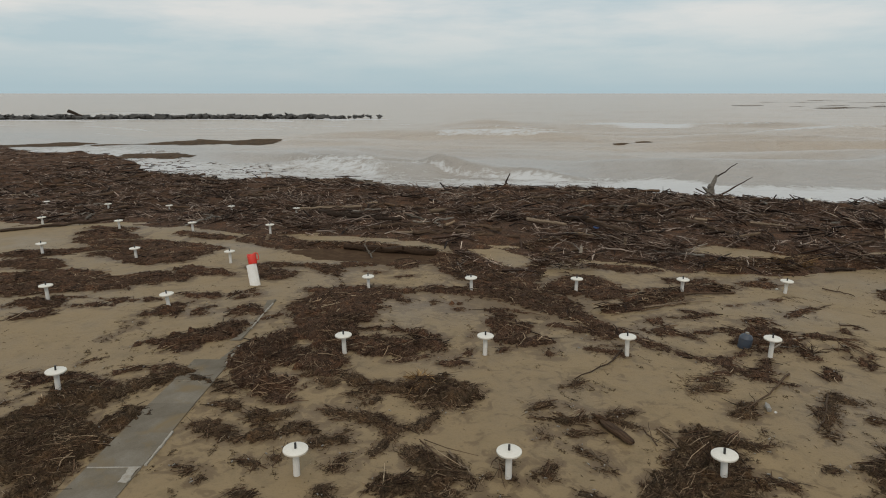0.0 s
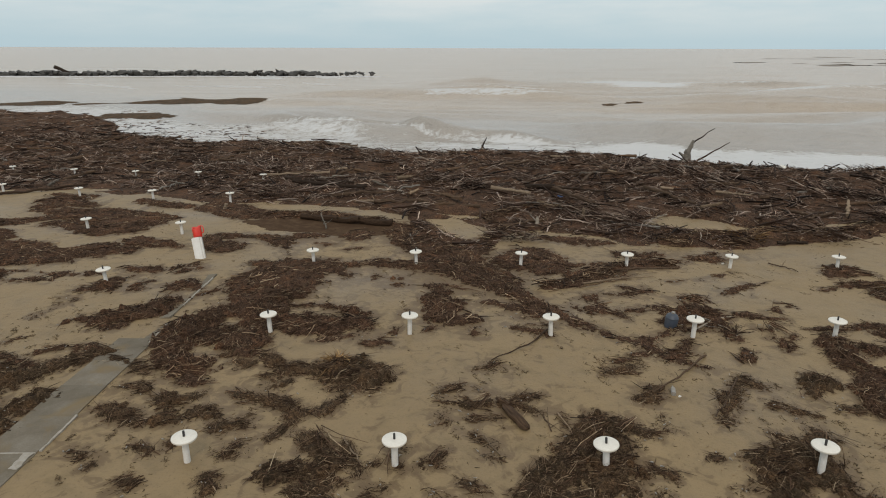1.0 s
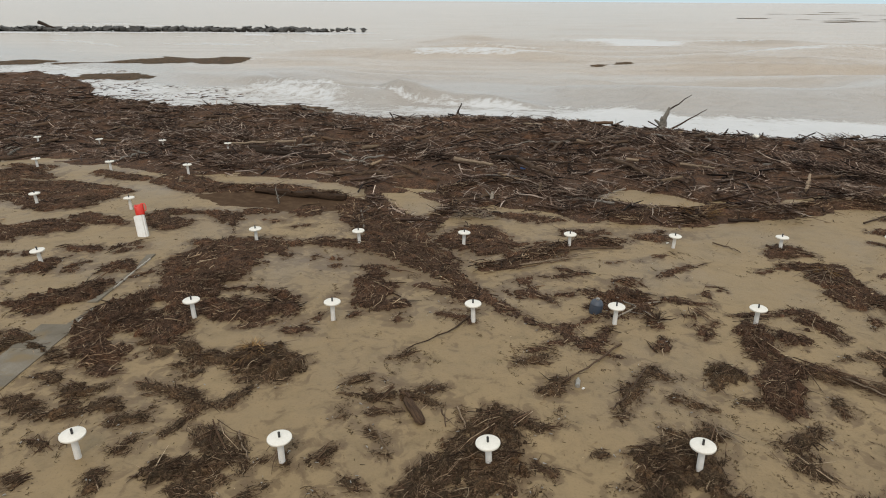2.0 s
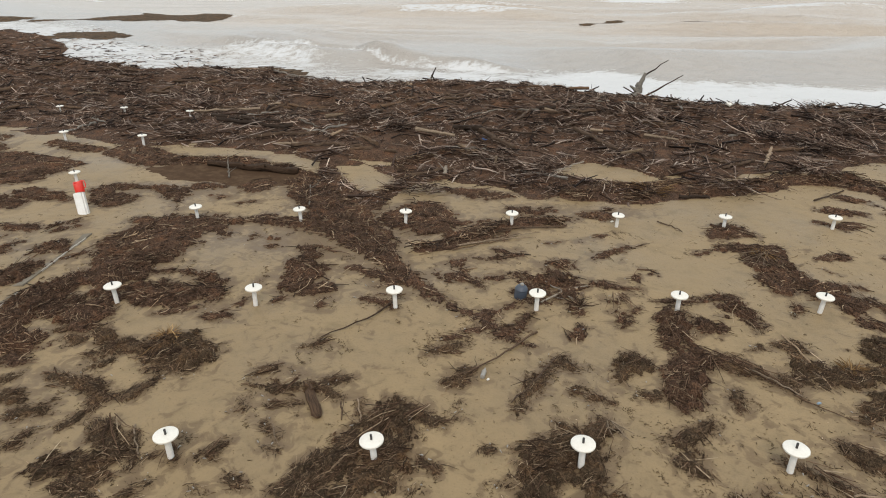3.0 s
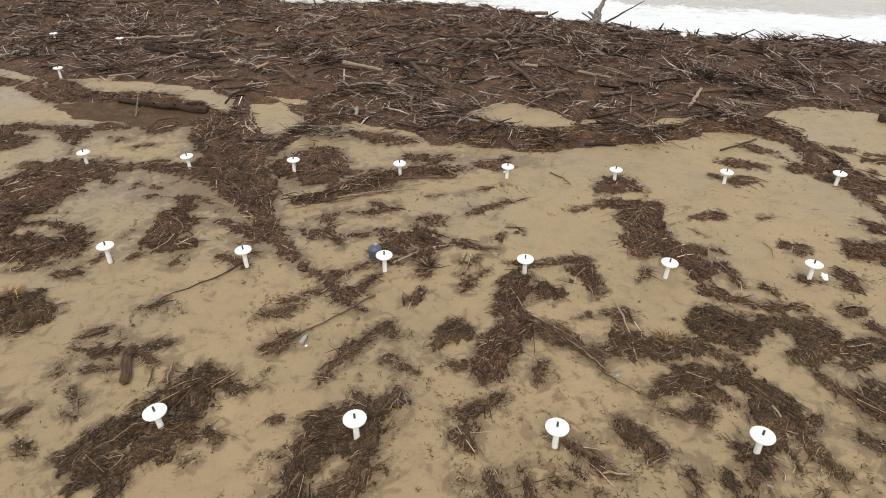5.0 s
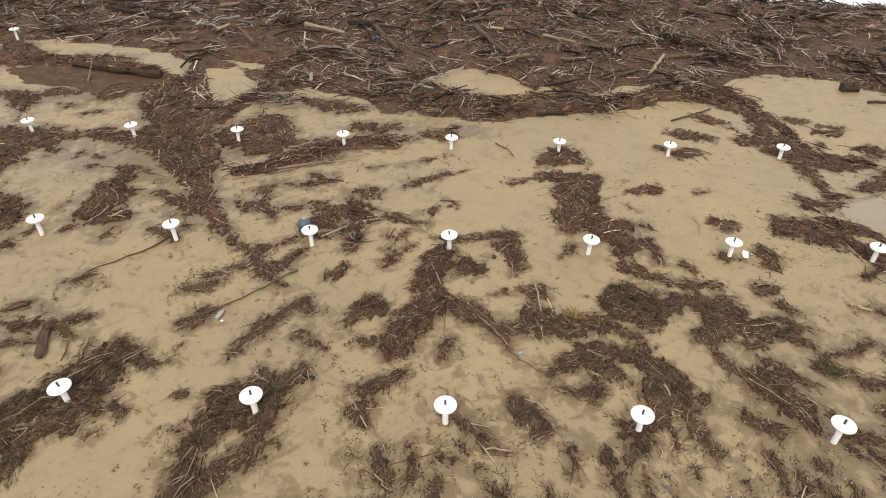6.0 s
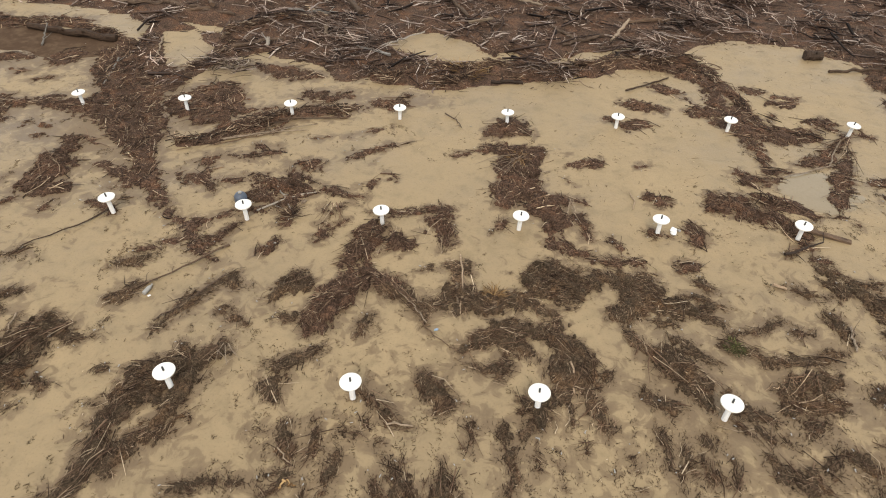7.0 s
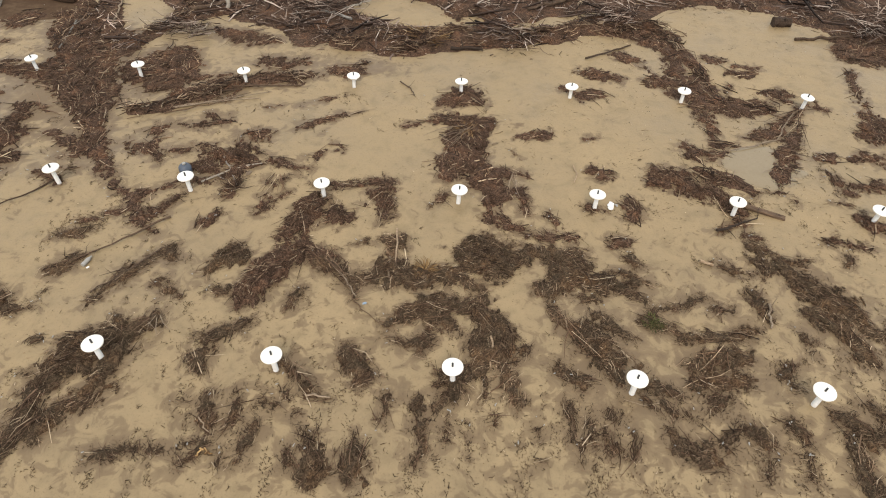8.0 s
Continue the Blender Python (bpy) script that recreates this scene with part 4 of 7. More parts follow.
def branch_on_sand(points, r0, r1, mat, label, twigs=0, seed=0, name="branch"):
    """A thin branch lying on the sand, with side twigs."""
    rng = random.Random(seed)
    base = Vector((points[0][0], points[0][1], gz(*points[0])))
    pts = []
    for (ax, ay), (bx_, by_) in zip(points, points[1:]):
        for i in range(4):
            q = i / 4
            px, py = ax + (bx_ - ax) * q + rng.gauss(0, 0.015), ay + (by_ - ay) * q + rng.gauss(0, 0.015)
            pts.append(Vector((px, py, gz(px, py) + r0 + rng.uniform(0.0, 0.035))) - base)
    e = points[-1]
    pts.append(Vector((e[0], e[1], gz(*e) + r0)) - base)
    radii = [r0 + (r1 - r0) * i / (len(pts) - 1) for i in range(len(pts))]
    ob = part(name, tube(pts, radii, 7, 0.12, seed), mat)
    ob.location = base
    for i in range(twigs):
        p = pts[rng.randrange(2, len(pts))]
        w = Vector((rng.uniform(-1, 1), rng.uniform(-1, 1), rng.uniform(0.0, 0.5))).normalized()
        part("twig", limb(p, p + w * rng.uniform(0.12, 0.4), r1 * 0.7, r1 * 0.3, 4, 0.08, seed + i, 5), mat, ob)
    return tagged(ob, label, "branch")


branch_on_sand([(3.78, 13.0), (3.3, 12.3), (2.5, 11.62)], 0.022, 0.009, MAT_LOG, "thin brown branch leaning from a parasol stand", 2, 1)
branch_on_sand([(6.65, 11.85), (6.0, 11.1), (5.2, 10.42)], 0.024, 0.01, MAT_LOG, "thin bare branch lying on the sand", 4, 2)
branch_on_sand([(22.25, 17.6), (21.3, 16.6), (20.6, 15.5), (19.24, 14.98)], 0.022, 0.014, MAT_PALE, "long pale branch reaching across a sand pool", 2, 3)
branch_on_sand([(11.45, 11.75), (11.5, 10.9), (11.46, 10.1)], 0.02, 0.012, MAT_PALE, "straight pale stick lying on debris", 0, 4, "stick")
branch_on_sand([(13.36, 9.05), (13.33, 8.4)], 0.02, 0.016, MAT_PALE, "short pale stick lying on debris", 1, 5, "stick")
branch_on_sand([(11.38, 10.95), (11.42, 10.25)], 0.02, 0.014, MAT_PALE, "short pale stick beside brown debris", 0, 6, "stick")
branch_on_sand([(18.57, 10.05), (18.5, 9.8), (18.42, 9.5)], 0.024, 0.018, MAT_PALE, "curved pale stick lying on debris", 1, 7, "stick")
branch_on_sand([(-7.0, 11.0), (-6.75, 10.7), (-6.42, 10.25)], 0.022, 0.014, MAT_GREYWOOD, "grey bent stick leaning by a parasol stand", 0, 8, "stick")
branch_on_sand([(6.95, 13.05), (7.5, 13.55), (8.1, 13.85)], 0.022, 0.014, MAT_GREYWOOD, "pale thin branch behind a parasol stand", 1, 9)
branch_on_sand([(7.1, 14.1), (7.5, 13.5), (7.75, 13.0)], 0.016, 0.01, MAT_GREYWOOD, "pale thin branch crossing another", 1, 10)
branch_on_sand([(3.2, 9.6), (3.25, 9.2)], 0.016, 0.01, MAT_LOG, "short upright twig in a debris clump", 3, 11)
branch_on_sand([(5.6, 17.1), (6.6, 17.35), (8.3, 17.55)], 0.03, 0.016, MAT_LOG, "long brown branch lying along the debris", 4, 12)
branch_on_sand([(4.6, 16.3), (5.6, 16.8), (6.7, 17.2)], 0.03, 0.016, MAT_LOG, "long brown branch lying along the debris", 4, 13)
branch_on_sand([(18.1, 12.0), (18.6, 12.2), (19.1, 12.45)], 0.03, 0.015, MAT_DARKWOOD, "forked dark branch beside a board", 3, 14)
branch_on_sand([(10.7, 9.9), (11.0, 9.55), (11.5, 9.15)], 0.012, 0.007, MAT_LOG, "thin dark twig lying on the sand", 1, 18, "twig")
branch_on_sand([(10.3, 10.64), (10.6, 10.25), (10.85, 9.86)], 0.018, 0.012, MAT_PALE, "pale broken stick at the end of a debris strand", 0, 19, "stick")
branch_on_sand([(0.09, 9.03), (0.25, 8.7), (0.42, 8.43)], 0.014, 0.01, MAT_PALE, "thin pale stick across a debris heap", 0, 21, "stick")
branch_on_sand([(3.43, 9.74), (3.57, 9.13)], 0.014, 0.01, MAT_PALE, "thin pale stick on a dark debris heap", 1, 22, "stick")
branch_on_sand([(2.17, 9.08), (2.41, 8.62)], 0.012, 0.008, MAT_PALE, "short pale stick on bare sand", 0, 23, "stick")
branch_on_sand([(0.72, 20.48), (0.6, 19.8), (0.59, 19.12)], 0.02, 0.014, MAT_PALE, "straight pale stick below the bank", 0, 24, "stick")
branch_on_sand([(2.14, 19.63), (2.1, 18.9), (2.18, 18.2)], 0.02, 0.014, MAT_PALE, "straight pale stick below the bank", 0, 25, "stick")
branch_on_sand([(2.45, 17.09), (3.0, 16.6), (3.36, 15.99)], 0.016, 0.01, MAT_PALE, "thin bent stick on flat mud", 0, 26, "stick")
branch_on_sand([(3.53, 16.01), (3.79, 15.09)], 0.016, 0.01, MAT_PALE, "thin pale stick on dark debris", 1, 27, "stick")
branch_on_sand([(15.37, 14.14), (15.42, 13.85), (15.32, 13.49)], 0.014, 0.01, MAT_PALE, "curved pale stick standing on bare sand", 0, 28, "stick")
branch_on_sand([(17.55, 11.1), (17.78, 11.01)], 0.03, 0.026, MAT_PALE, "short pale piece of wood on the sand", 0, 29, "stick")
branch_on_sand([(21.88, 12.83), (21.51, 12.17)], 0.018, 0.012, MAT_PALE, "thin pale stick on debris", 0, 30, "stick")
branch_on_sand([(6.86, 10.91), (6.4, 10.2), (5.96, 9.65)], 0.02, 0.01, MAT_LOG, "thin brown branch in a line of debris", 3, 31)
branch_on_sand([(8.75, 7.21), (8.99, 6.98)], 0.012, 0.008, MAT_PALE, "short pale stick on a small debris heap", 0, 32, "stick")
branch_on_sand([(10.38, 7.68), (10.74, 7.67)], 0.016, 0.012, MAT_PALE, "short pale stick beside a debris heap", 0, 33, "stick")
branch_on_sand([(11.0, 17.95), (11.3, 17.6), (11.45, 17.2)], 0.02, 0.01, MAT_LOG, "thin brown branch on a small debris heap", 2, 34)
branch_on_sand([(16.4, 19.6), (17.2, 20.1), (17.9, 20.6)], 0.03, 0.02, MAT_DARKWOOD, "dark bent branch at the edge of the bank", 1, 35)
branch_on_sand([(12.36, 20.0), (12.8, 20.1), (13.32, 20.06)], 0.05, 0.04, MAT_DARKWOOD, "dark broken root at the edge of the bank", 2, 36, "root")
rng = random.Random(77)
for i in range(9):
    x0, y0 = 4.5 + rng.uniform(-0.5, 0.8), 16.3 + rng.uniform(-0.5, 0.4)
    branch_on_sand([(x0, y0), (x0 + 1.0, y0 + 0.45 + rng.uniform(-0.1, 0.1)), (x0 + rng.uniform(1.6, 2.4), y0 + 0.9 + rng.uniform(-0.25, 0.25))], 0.017, 0.008, rng.choice((MAT_LOG, MAT_PALE, MAT_LOG)), "long thin branch in a sheaf lying on the mud", 1, 90 + i)


def litter(name, x, y, size, mat, label, seed):
    """A crumpled scrap of plastic."""
    bm = bmesh.new()
    bmesh.ops.create_icosphere(bm, subdivisions=3, radius=1.0)
    for v in bm.verts:
        k = 1 + 0.5 * noise.noise(v.co * 1.7 + Vector((seed, 0, 0))) + 0.2 * noise.noise(v.co * 5 + Vector((0, seed, 0)))
        fold = 0.22 * noise.noise(Vector((v.co.x * 2.2, v.co.y * 7 + seed, v.co.z * 3)))
        v.co = Vector((v.co.x * k * size, (v.co.y * 0.62 + fold * v.co.x) * k * size, (v.co.z * 0.4 + fold) * k * size))
    ob = part(name, bm, mat)
    ob.matrix_basis = pose(*on(x, y, size * (0.25 if y < 20 else 0.8)), 0, 0, seed * 40)
    return tagged(ob, label, "litter")


def bottle(x, y, turn, mat, label):
    ob = new("bottle")
    part("body", lathe([(0.02, 0), (0.04, 0.004), (0.042, 0.05), (0.039, 0.09), (0.042, 0.13), (0.042, 0.17), (0.016, 0.225), (0.014, 0.24)], 16, pose(0, 0, 0.04, 90, 0, 0)), mat, ob)
    part("bottle_cap", lathe([(0.017, 0.238), (0.017, 0.262)], 12, pose(0, 0, 0.04, 90, 0, 0)), MAT_DULL, ob)
    ob.matrix_basis = pose(*on(x, y), 0, 0, turn)
    return tagged(ob, label, "bottle")


bottle(5.52, 10.32, 165, MAT_DULL, "crushed pale plastic bottle lying on the sand")
litter("plastic_bag", 5.62, 10.3, 0.03, MAT_POLE, "scrap of white plastic beside a bottle", 1)
litter("plastic_bag", 16.02, 12.70, 0.11, MAT_POLE, "crumpled white plastic bag by a parasol stand", 2)
litter("plastic_bag", 16.15, 12.74, 0.05, MAT_DULL, "scrap of white plastic lying on debris", 3)
litter("plastic_bag", 6.6, 26.9, 0.11, MAT_BLUE, "bright blue plastic bag caught in the driftwood", 4)
litter("plastic_scrap", 11.03, 9.7, 0.04, MAT_FADED, "small faded blue scrap of plastic on the sand", 5)
litter("plastic_scrap", 7.9, 13.45, 0.08, MAT_PALE, "pale yellow scrap of plastic on debris", 6)
litter("plastic_bag", 19.6, 33.6, 0.2, MAT_WHITE, "white plastic lump caught in the driftwood", 7)
litter("plastic_bag", 10.9, 29.9, 0.13, MAT_WHITE, "white scrap of plastic in the driftwood", 8)
branch_on_sand([(8.93, 6.58), (8.97, 6.68), (9.04, 6.69), (9.07, 6.62), (9.15, 6.63)], 0.014, 0.012, MAT_REED, "curled yellowish strip of plastic on the sand", 0, 37, "strip")
litter("plastic_scrap", 9.7, 18.0, 0.05, MAT_WHITE, "small white scrap at the edge of debris", 10)


def tuft(x, y, count, length, spread_r, mat, label, seed, name="reed_tuft"):
    """A fan of reed stalks springing from one root."""
    r = np.random.default_rng(seed)
    a = r.uniform(0, math.tau, count)
    rad = r.random(count) * spread_r
    start = np.stack([x + rad * 0.4 * np.cos(a), y + rad * 0.4 * np.sin(a), np.full(count, gz(x, y) + 0.03)], 1)
    way = np.stack([np.cos(a), np.sin(a), r.uniform(0.05, 0.6, count)], 1)
    ob = new(name, rods_mesh(name, start, way, length * r.uniform(0.5, 1.0, count), r.uniform(0.005, 0.010, count), mat, 0.12, r))
    return tagged(ob, label, "plant", kind="stuff")


tuft(12.85, 15.6, 60, 0.34, 0.3, MAT_REED, "clump of rusty reeds torn out with its roots", 1)
tuft(16.3, 9.5, 130, 0.08, 0.5, MAT_GREEN, "green tuft of living weed among debris", 3, "weed_tuft")
tuft(12.1, 10.6, 90, 0.25, 0.3, MAT_REED, "yellow-brown mossy tuft on debris", 4)
tuft(11.6, 20.6, 110, 0.8, 0.3, MAT_REED, "fan of brown reed stalks at the edge of the bank", 6)
tuft(-0.45, 11.6, 60, 0.3, 0.25, MAT_REED, "rusty brown grass on a debris heap", 7)
tuft(7.75, 12.9, 40, 0.4, 0.2, MAT_TWIG, "few dry reed stalks on debris", 8)

def sheaf(x, y, tip_x, tip_y, count, fan, mat):
    """A few long stalks or roots lying together, fanned out from one end."""
    r = np.random.default_rng(int(abs(x) * 991 + abs(y) * 613))
    turn, reach = math.atan2(tip_y - y, tip_x - x), math.hypot(tip_x - x, tip_y - y)
    ang = turn + r.normal(0, fan, count)
    start = np.stack([x + r.normal(0, 0.05, count), y + r.normal(0, 0.05, count), gz(x, y) + 0.03 + r.uniform(0.02, 0.10, count)], 1)
    way = np.stack([np.cos(ang), np.sin(ang), r.uniform(-0.10, 0.10, count)], 1)
    ob = new("reed_sheaf", rods_mesh("reed_sheaf", start, way, reach * r.uniform(0.55, 1.1, count), r.uniform(0.006, 0.011, count), mat, 0.06, r))
    kind = "pale" if mat is MAT_PALE else "rusty" if mat is MAT_REED else "brown"
    return tagged(ob, f"fan of long {kind} stalks and roots lying on debris", "reeds", "sheaves of stalks in the debris", kind="stuff")


sheaf(12.89, 15.54, 12.42, 14.52, 9, 0.35, MAT_PALE)
sheaf(12.95, 15.55, 13.09, 14.96, 5, 0.3, MAT_REED)
sheaf(8.58, 13.36, 8.49, 12.60, 7, 0.3, MAT_TWIG)
sheaf(8.70, 13.30, 8.91, 12.58, 4, 0.2, MAT_TWIG)
sheaf(17.60, 13.95, 17.92, 13.10, 9, 0.25, MAT_TWIG)
sheaf(21.79, 17.04, 20.79, 15.89, 9, 0.25, MAT_TWIG)
sheaf(21.51, 16.51, 20.76, 15.40, 6, 0.3, MAT_TWIG)
sheaf(12.81, 17.35, 13.41, 16.62, 6, 0.2, MAT_TWIG)
sheaf(6.17, 7.45, 6.01, 7.00, 8, 0.25, MAT_TWIG)
sheaf(6.32, 7.03, 5.99, 6.55, 8, 0.2, MAT_TWIG)
sheaf(7.32, 9.02, 7.12, 8.66, 7, 0.4, MAT_TWIG)
sheaf(7.39, 9.08, 7.64, 8.66, 4, 0.3, MAT_PALE)
sheaf(4.52, 9.47, 4.10, 9.12, 7, 0.25, MAT_TWIG)
sheaf(9.74, 11.01, 9.40, 10.36, 8, 0.3, MAT_TWIG)
sheaf(10.10, 10.78, 10.81, 9.99, 5, 0.1, MAT_TWIG)
sheaf(12.62, 9.66, 12.01, 9.50, 7, 0.3, MAT_TWIG)
sheaf(13.16, 9.55, 13.62, 8.94, 7, 0.3, MAT_TWIG)
sheaf(14.75, 9.30, 15.16, 8.65, 8, 0.3, MAT_TWIG)
sheaf(16.80, 8.33, 17.03, 8.02, 6, 0.4, MAT_TWIG)
sheaf(17.40, 8.87, 16.87, 8.50, 7, 0.4, MAT_TWIG)
sheaf(10.12, 8.15, 10.47, 7.74, 6, 0.3, MAT_TWIG)
sheaf(10.96, 8.64, 11.25, 8.20, 6, 0.35, MAT_TWIG)
sheaf(3.20, 19.26, 2.76, 17.77, 5, 0.4, MAT_TWIG)
sheaf(5.86, 20.25, 5.37, 19.40, 5, 0.4, MAT_TWIG)
sheaf(5.77, 16.66, 6.88, 17.87, 7, 0.12, MAT_LOG)
sheaf(9.38, 12.13, 9.09, 11.30, 7, 0.3, MAT_TWIG)
sheaf(11.02, 12.80, 11.27, 12.13, 6, 0.4, MAT_TWIG)
sheaf(13.95, 13.67, 14.08, 12.83, 5, 0.4, MAT_PALE)
sheaf(4.13, 9.42, 3.69, 8.89, 8, 0.3, MAT_TWIG)
sheaf(3.99, 9.15, 3.44, 8.42, 9, 0.2, MAT_TWIG)
sheaf(-0.39, 11.57, 0.25, 10.84, 8, 0.5, MAT_REED)
sheaf(0.20, 11.20, 0.12, 10.58, 7, 0.4, MAT_TWIG)
sheaf(-0.47, 14.32, -0.76, 13.75, 6, 0.4, MAT_TWIG)
sheaf(-2.16, 18.07, -1.40, 17.13, 6, 0.4, MAT_PALE)
sheaf(-0.31, 9.17, 0.35, 8.50, 7, 0.4, MAT_TWIG)
sheaf(2.37, 10.21, 2.01, 9.83, 7, 0.25, MAT_TWIG)
sheaf(0.83, 8.62, 0.94, 8.22, 5, 0.5, MAT_TWIG)
sheaf(1.55, 8.63, 1.40, 8.28, 5, 0.3, MAT_TWIG)

rng = random.Random(41)
heaps = [(rng.uniform(-14, 30), rng.uniform(25.5, 36), 80, rng.uniform(0.8, 1.6)) for _ in range(16)]
for i, (x, y, n, ln) in enumerate(heaps + [(8.3, 22.6, 160, 1.3), (7.0, 24.2, 140, 1.2), (17.8, 22.6, 160, 1.1), (20.5, 25.2, 150, 1.2), (14.4, 20.9, 120, 0.9), (4.2, 20.8, 120, 0.9), (26.0, 22.3, 160, 1.2), (-6.0, 27.2, 120, 1.0), (1.2, 30.5, 140, 1.2), (11.5, 31.5, 140, 1.2), (22.5, 28.5, 140, 1.2)]):
    r = np.random.default_rng(300 + i)
    ang = r.normal(0.2 * i, 0.9, n)
    base = on(x, y, 0.05)
    start = np.array(base) + np.stack([r.normal(0, 0.45, n), r.normal(0, 0.35, n), r.uniform(0, 0.18, n)], 1)
    way = np.stack([np.cos(ang), np.sin(ang), r.uniform(-0.05, 0.45, n)], 1)
    heap = new("brushwood", rods_mesh("brushwood", start, way, ln * r.uniform(0.35, 1.0, n), r.uniform(0.006, 0.018, n) * (1.0 if n > 100 else 1.7), MAT_STICK, 0.12, r))
    tagged(heap, "tangled heap of bare dark brushwood on the bank", "brushwood", "brushwood heaps", kind="stuff")



def wrack_rope(points, width, high, sticks, label, seed):
    """A thick twisted strand of roots and reeds along a line on the sand."""
    pts = np.array(points)
    leg = np.hypot(*(pts[1:] - pts[:-1]).T)
    at = np.concatenate([[0], np.cumsum(leg)])
    s = np.arange(0, at[-1], 0.05)
    v = np.arange(-1.5, 1.5, 0.09)

    def line(s):
        px = np.interp(s, at, pts[:, 0]) + 0.22 * np.sin(s * 2.1 + seed)
        py = np.interp(s, at, pts[:, 1]) + 0.16 * np.sin(s * 2.9 + seed * 2)
        return px, py

    ax, ay = line(s)
    tx, ty = np.gradient(ax), np.gradient(ay)
    k = np.hypot(tx, ty)
    tx, ty = tx / k, ty / k
    S, V = np.meshgrid(s, v, indexing="ij")
    wide = 0.5 * width * (0.6 + 0.8 * value_noise(s, 0 * s, 0.9, seed))[:, None]
    X, Y = ax[:, None] - ty[:, None] * V * wide, ay[:, None] + tx[:, None] * V * wide
    f = 1 - np.abs(V) + 1.3 * (fractal(S * 0.5 + seed * 9, V * 0.5, 0.35, 4) - 0.5) - smooth(-0.5, 0.3, S - at[-1]) - smooth(-0.5, 0.3, -S)
    Z = ground_z(X, Y) - 0.01 + np.clip(f, 0, 1) ** 0.6 * high * (0.45 + 0.9 * fractal(S * 0.4, V * 0.6, 0.25, 3, seed))
    ob = new("wrack_strand", keep_cells(X, Y, Z, f, "wrack_strand", MAT_DEBRIS))
    r = np.random.default_rng(seed)
    q, w = r.uniform(0, at[-1], sticks), np.clip(r.normal(0, 0.45, sticks), -1.2, 1.2)
    px, py = line(q)
    dx, dy = np.interp(q, s, tx), np.interp(q, s, ty)
    hw = 0.5 * width * (0.6 + 0.8 * value_noise(q, 0 * q, 0.9, seed))
    px, py = px - dy * w * hw, py + dx * w * hw
    ang = np.arctan2(dy, dx) + r.normal(0, 0.75, sticks) + np.where(r.random(sticks) < 0.5, math.pi, 0)
    way = np.stack([np.cos(ang), np.sin(ang), r.normal(0.02, 0.08, sticks)], 1)
    ln = r.uniform(0.1, 1.0, sticks) ** 2 * 0.6 + 0.1
    start = np.stack([px, py, ground_z(px, py) + 0.02 + high * np.maximum(0, 1 - np.abs(w)) * r.uniform(0.5, 1.2, sticks)], 1) - way * (0.5 * ln)[:, None]
    sticks_ob = new("twigs", rods_mesh("twigs", start, way, ln, r.uniform(0.005, 0.018, sticks), MAT_TWIG, 0.14, r))
    sticks_ob.parent = ob
    tagged(sticks_ob, "long bent brown twigs and roots", kind="stuff")
    return tagged(ob, label, "debris", "thick strands below the bank", kind="stuff")


wrack_rope([(8.4, 20.1), (9.5, 20.3), (10.96, 20.95), (12.97, 21.05), (14.2, 20.85), (16.05, 21.4), (17.85, 21.6), (19.3, 21.7)], 0.95, 0.26, 1500, "thick dark strand of roots and reeds edging the bank", 1)
wrack_rope([(19.1, 21.8), (19.5, 20.3), (19.4, 18.9), (19.6, 18.0), (20.2, 17.3), (21.0, 16.9)], 0.75, 0.075, 260, "curved dark strand of debris trailing from the bank", 2)
wrack_rope([(3.0, 19.6), (3.4, 21.4), (3.45, 23.9), (4.0, 24.8)], 0.45, 0.14, 320, "strand of branches curving round a pool of sand", 3)
wrack_rope([(3.5, 23.2), (4.5, 24.8), (6.4, 24.7)], 0.8, 0.3, 420, "dark sheaf of long bare branches on the bank", 4)
wrack_rope([(4.3, 16.0), (5.0, 16.3), (6.2, 17.4), (8.0, 18.0)], 0.6, 0.14, 420, "sheaf of brown branches lying along the sand", 5)
wrack_rope([(-5.4, 23.4), (-4.2, 23.75), (-2.4, 23.7), (-0.8, 23.1), (0.5, 22.2)], 0.55, 0.16, 380, "strand of debris lying along a sunken trunk", 6)
wrack_rope([(18.0, 14.3), (18.6, 14.0), (19.4, 13.4), (19.5, 13.2)], 0.5, 0.06, 70, "sheaf of brown reed stalks lying on debris", 8)
wrack_rope([(10.4, 19.7), (11.3, 20.2), (12.3, 20.9)], 0.8, 0.2, 320, "fan of brown reed stalks below the bank", 7)

# ---- mud and water standing in hollows of the sand ----


def hollow(name, x, y, a, b, turn, mat, label):
    u, v = np.arange(-a * 1.5, a * 1.5, 0.07), np.arange(-b * 1.5, b * 1.5, 0.07)
    U, V = np.meshgrid(u, v, indexing="ij")
    ca, sa = math.cos(radians(turn)), math.sin(radians(turn))
    X, Y = x + U * ca - V * sa, y + U * sa + V * ca
    f = 1 - np.sqrt((U / a) ** 2 + (V / b) ** 2) + 1.0 * (fractal(X, Y * 1.6, 1.1, 4, 12.0) - 0.5)
    Z = ground_z(X, Y) - 0.004 + 0.012 * np.clip(f * 6, 0, 1)
    return tagged(new(name, keep_cells(X, Y, Z, f, name, mat)), label, "puddle", kind="stuff")


hollow("mud_pool", -2.5, 22.2, 3.4, 1.15, -6, MAT_MUD, "smooth dark brown mud beside a sunken trunk")
hollow("puddle", 19.75, 14.4, 1.0, 0.75, 20, MAT_WATER, "shallow puddle of clear water on sand")

# ---- heaps and strands of washed-up plant debris on the sand ----


HEAPS = []


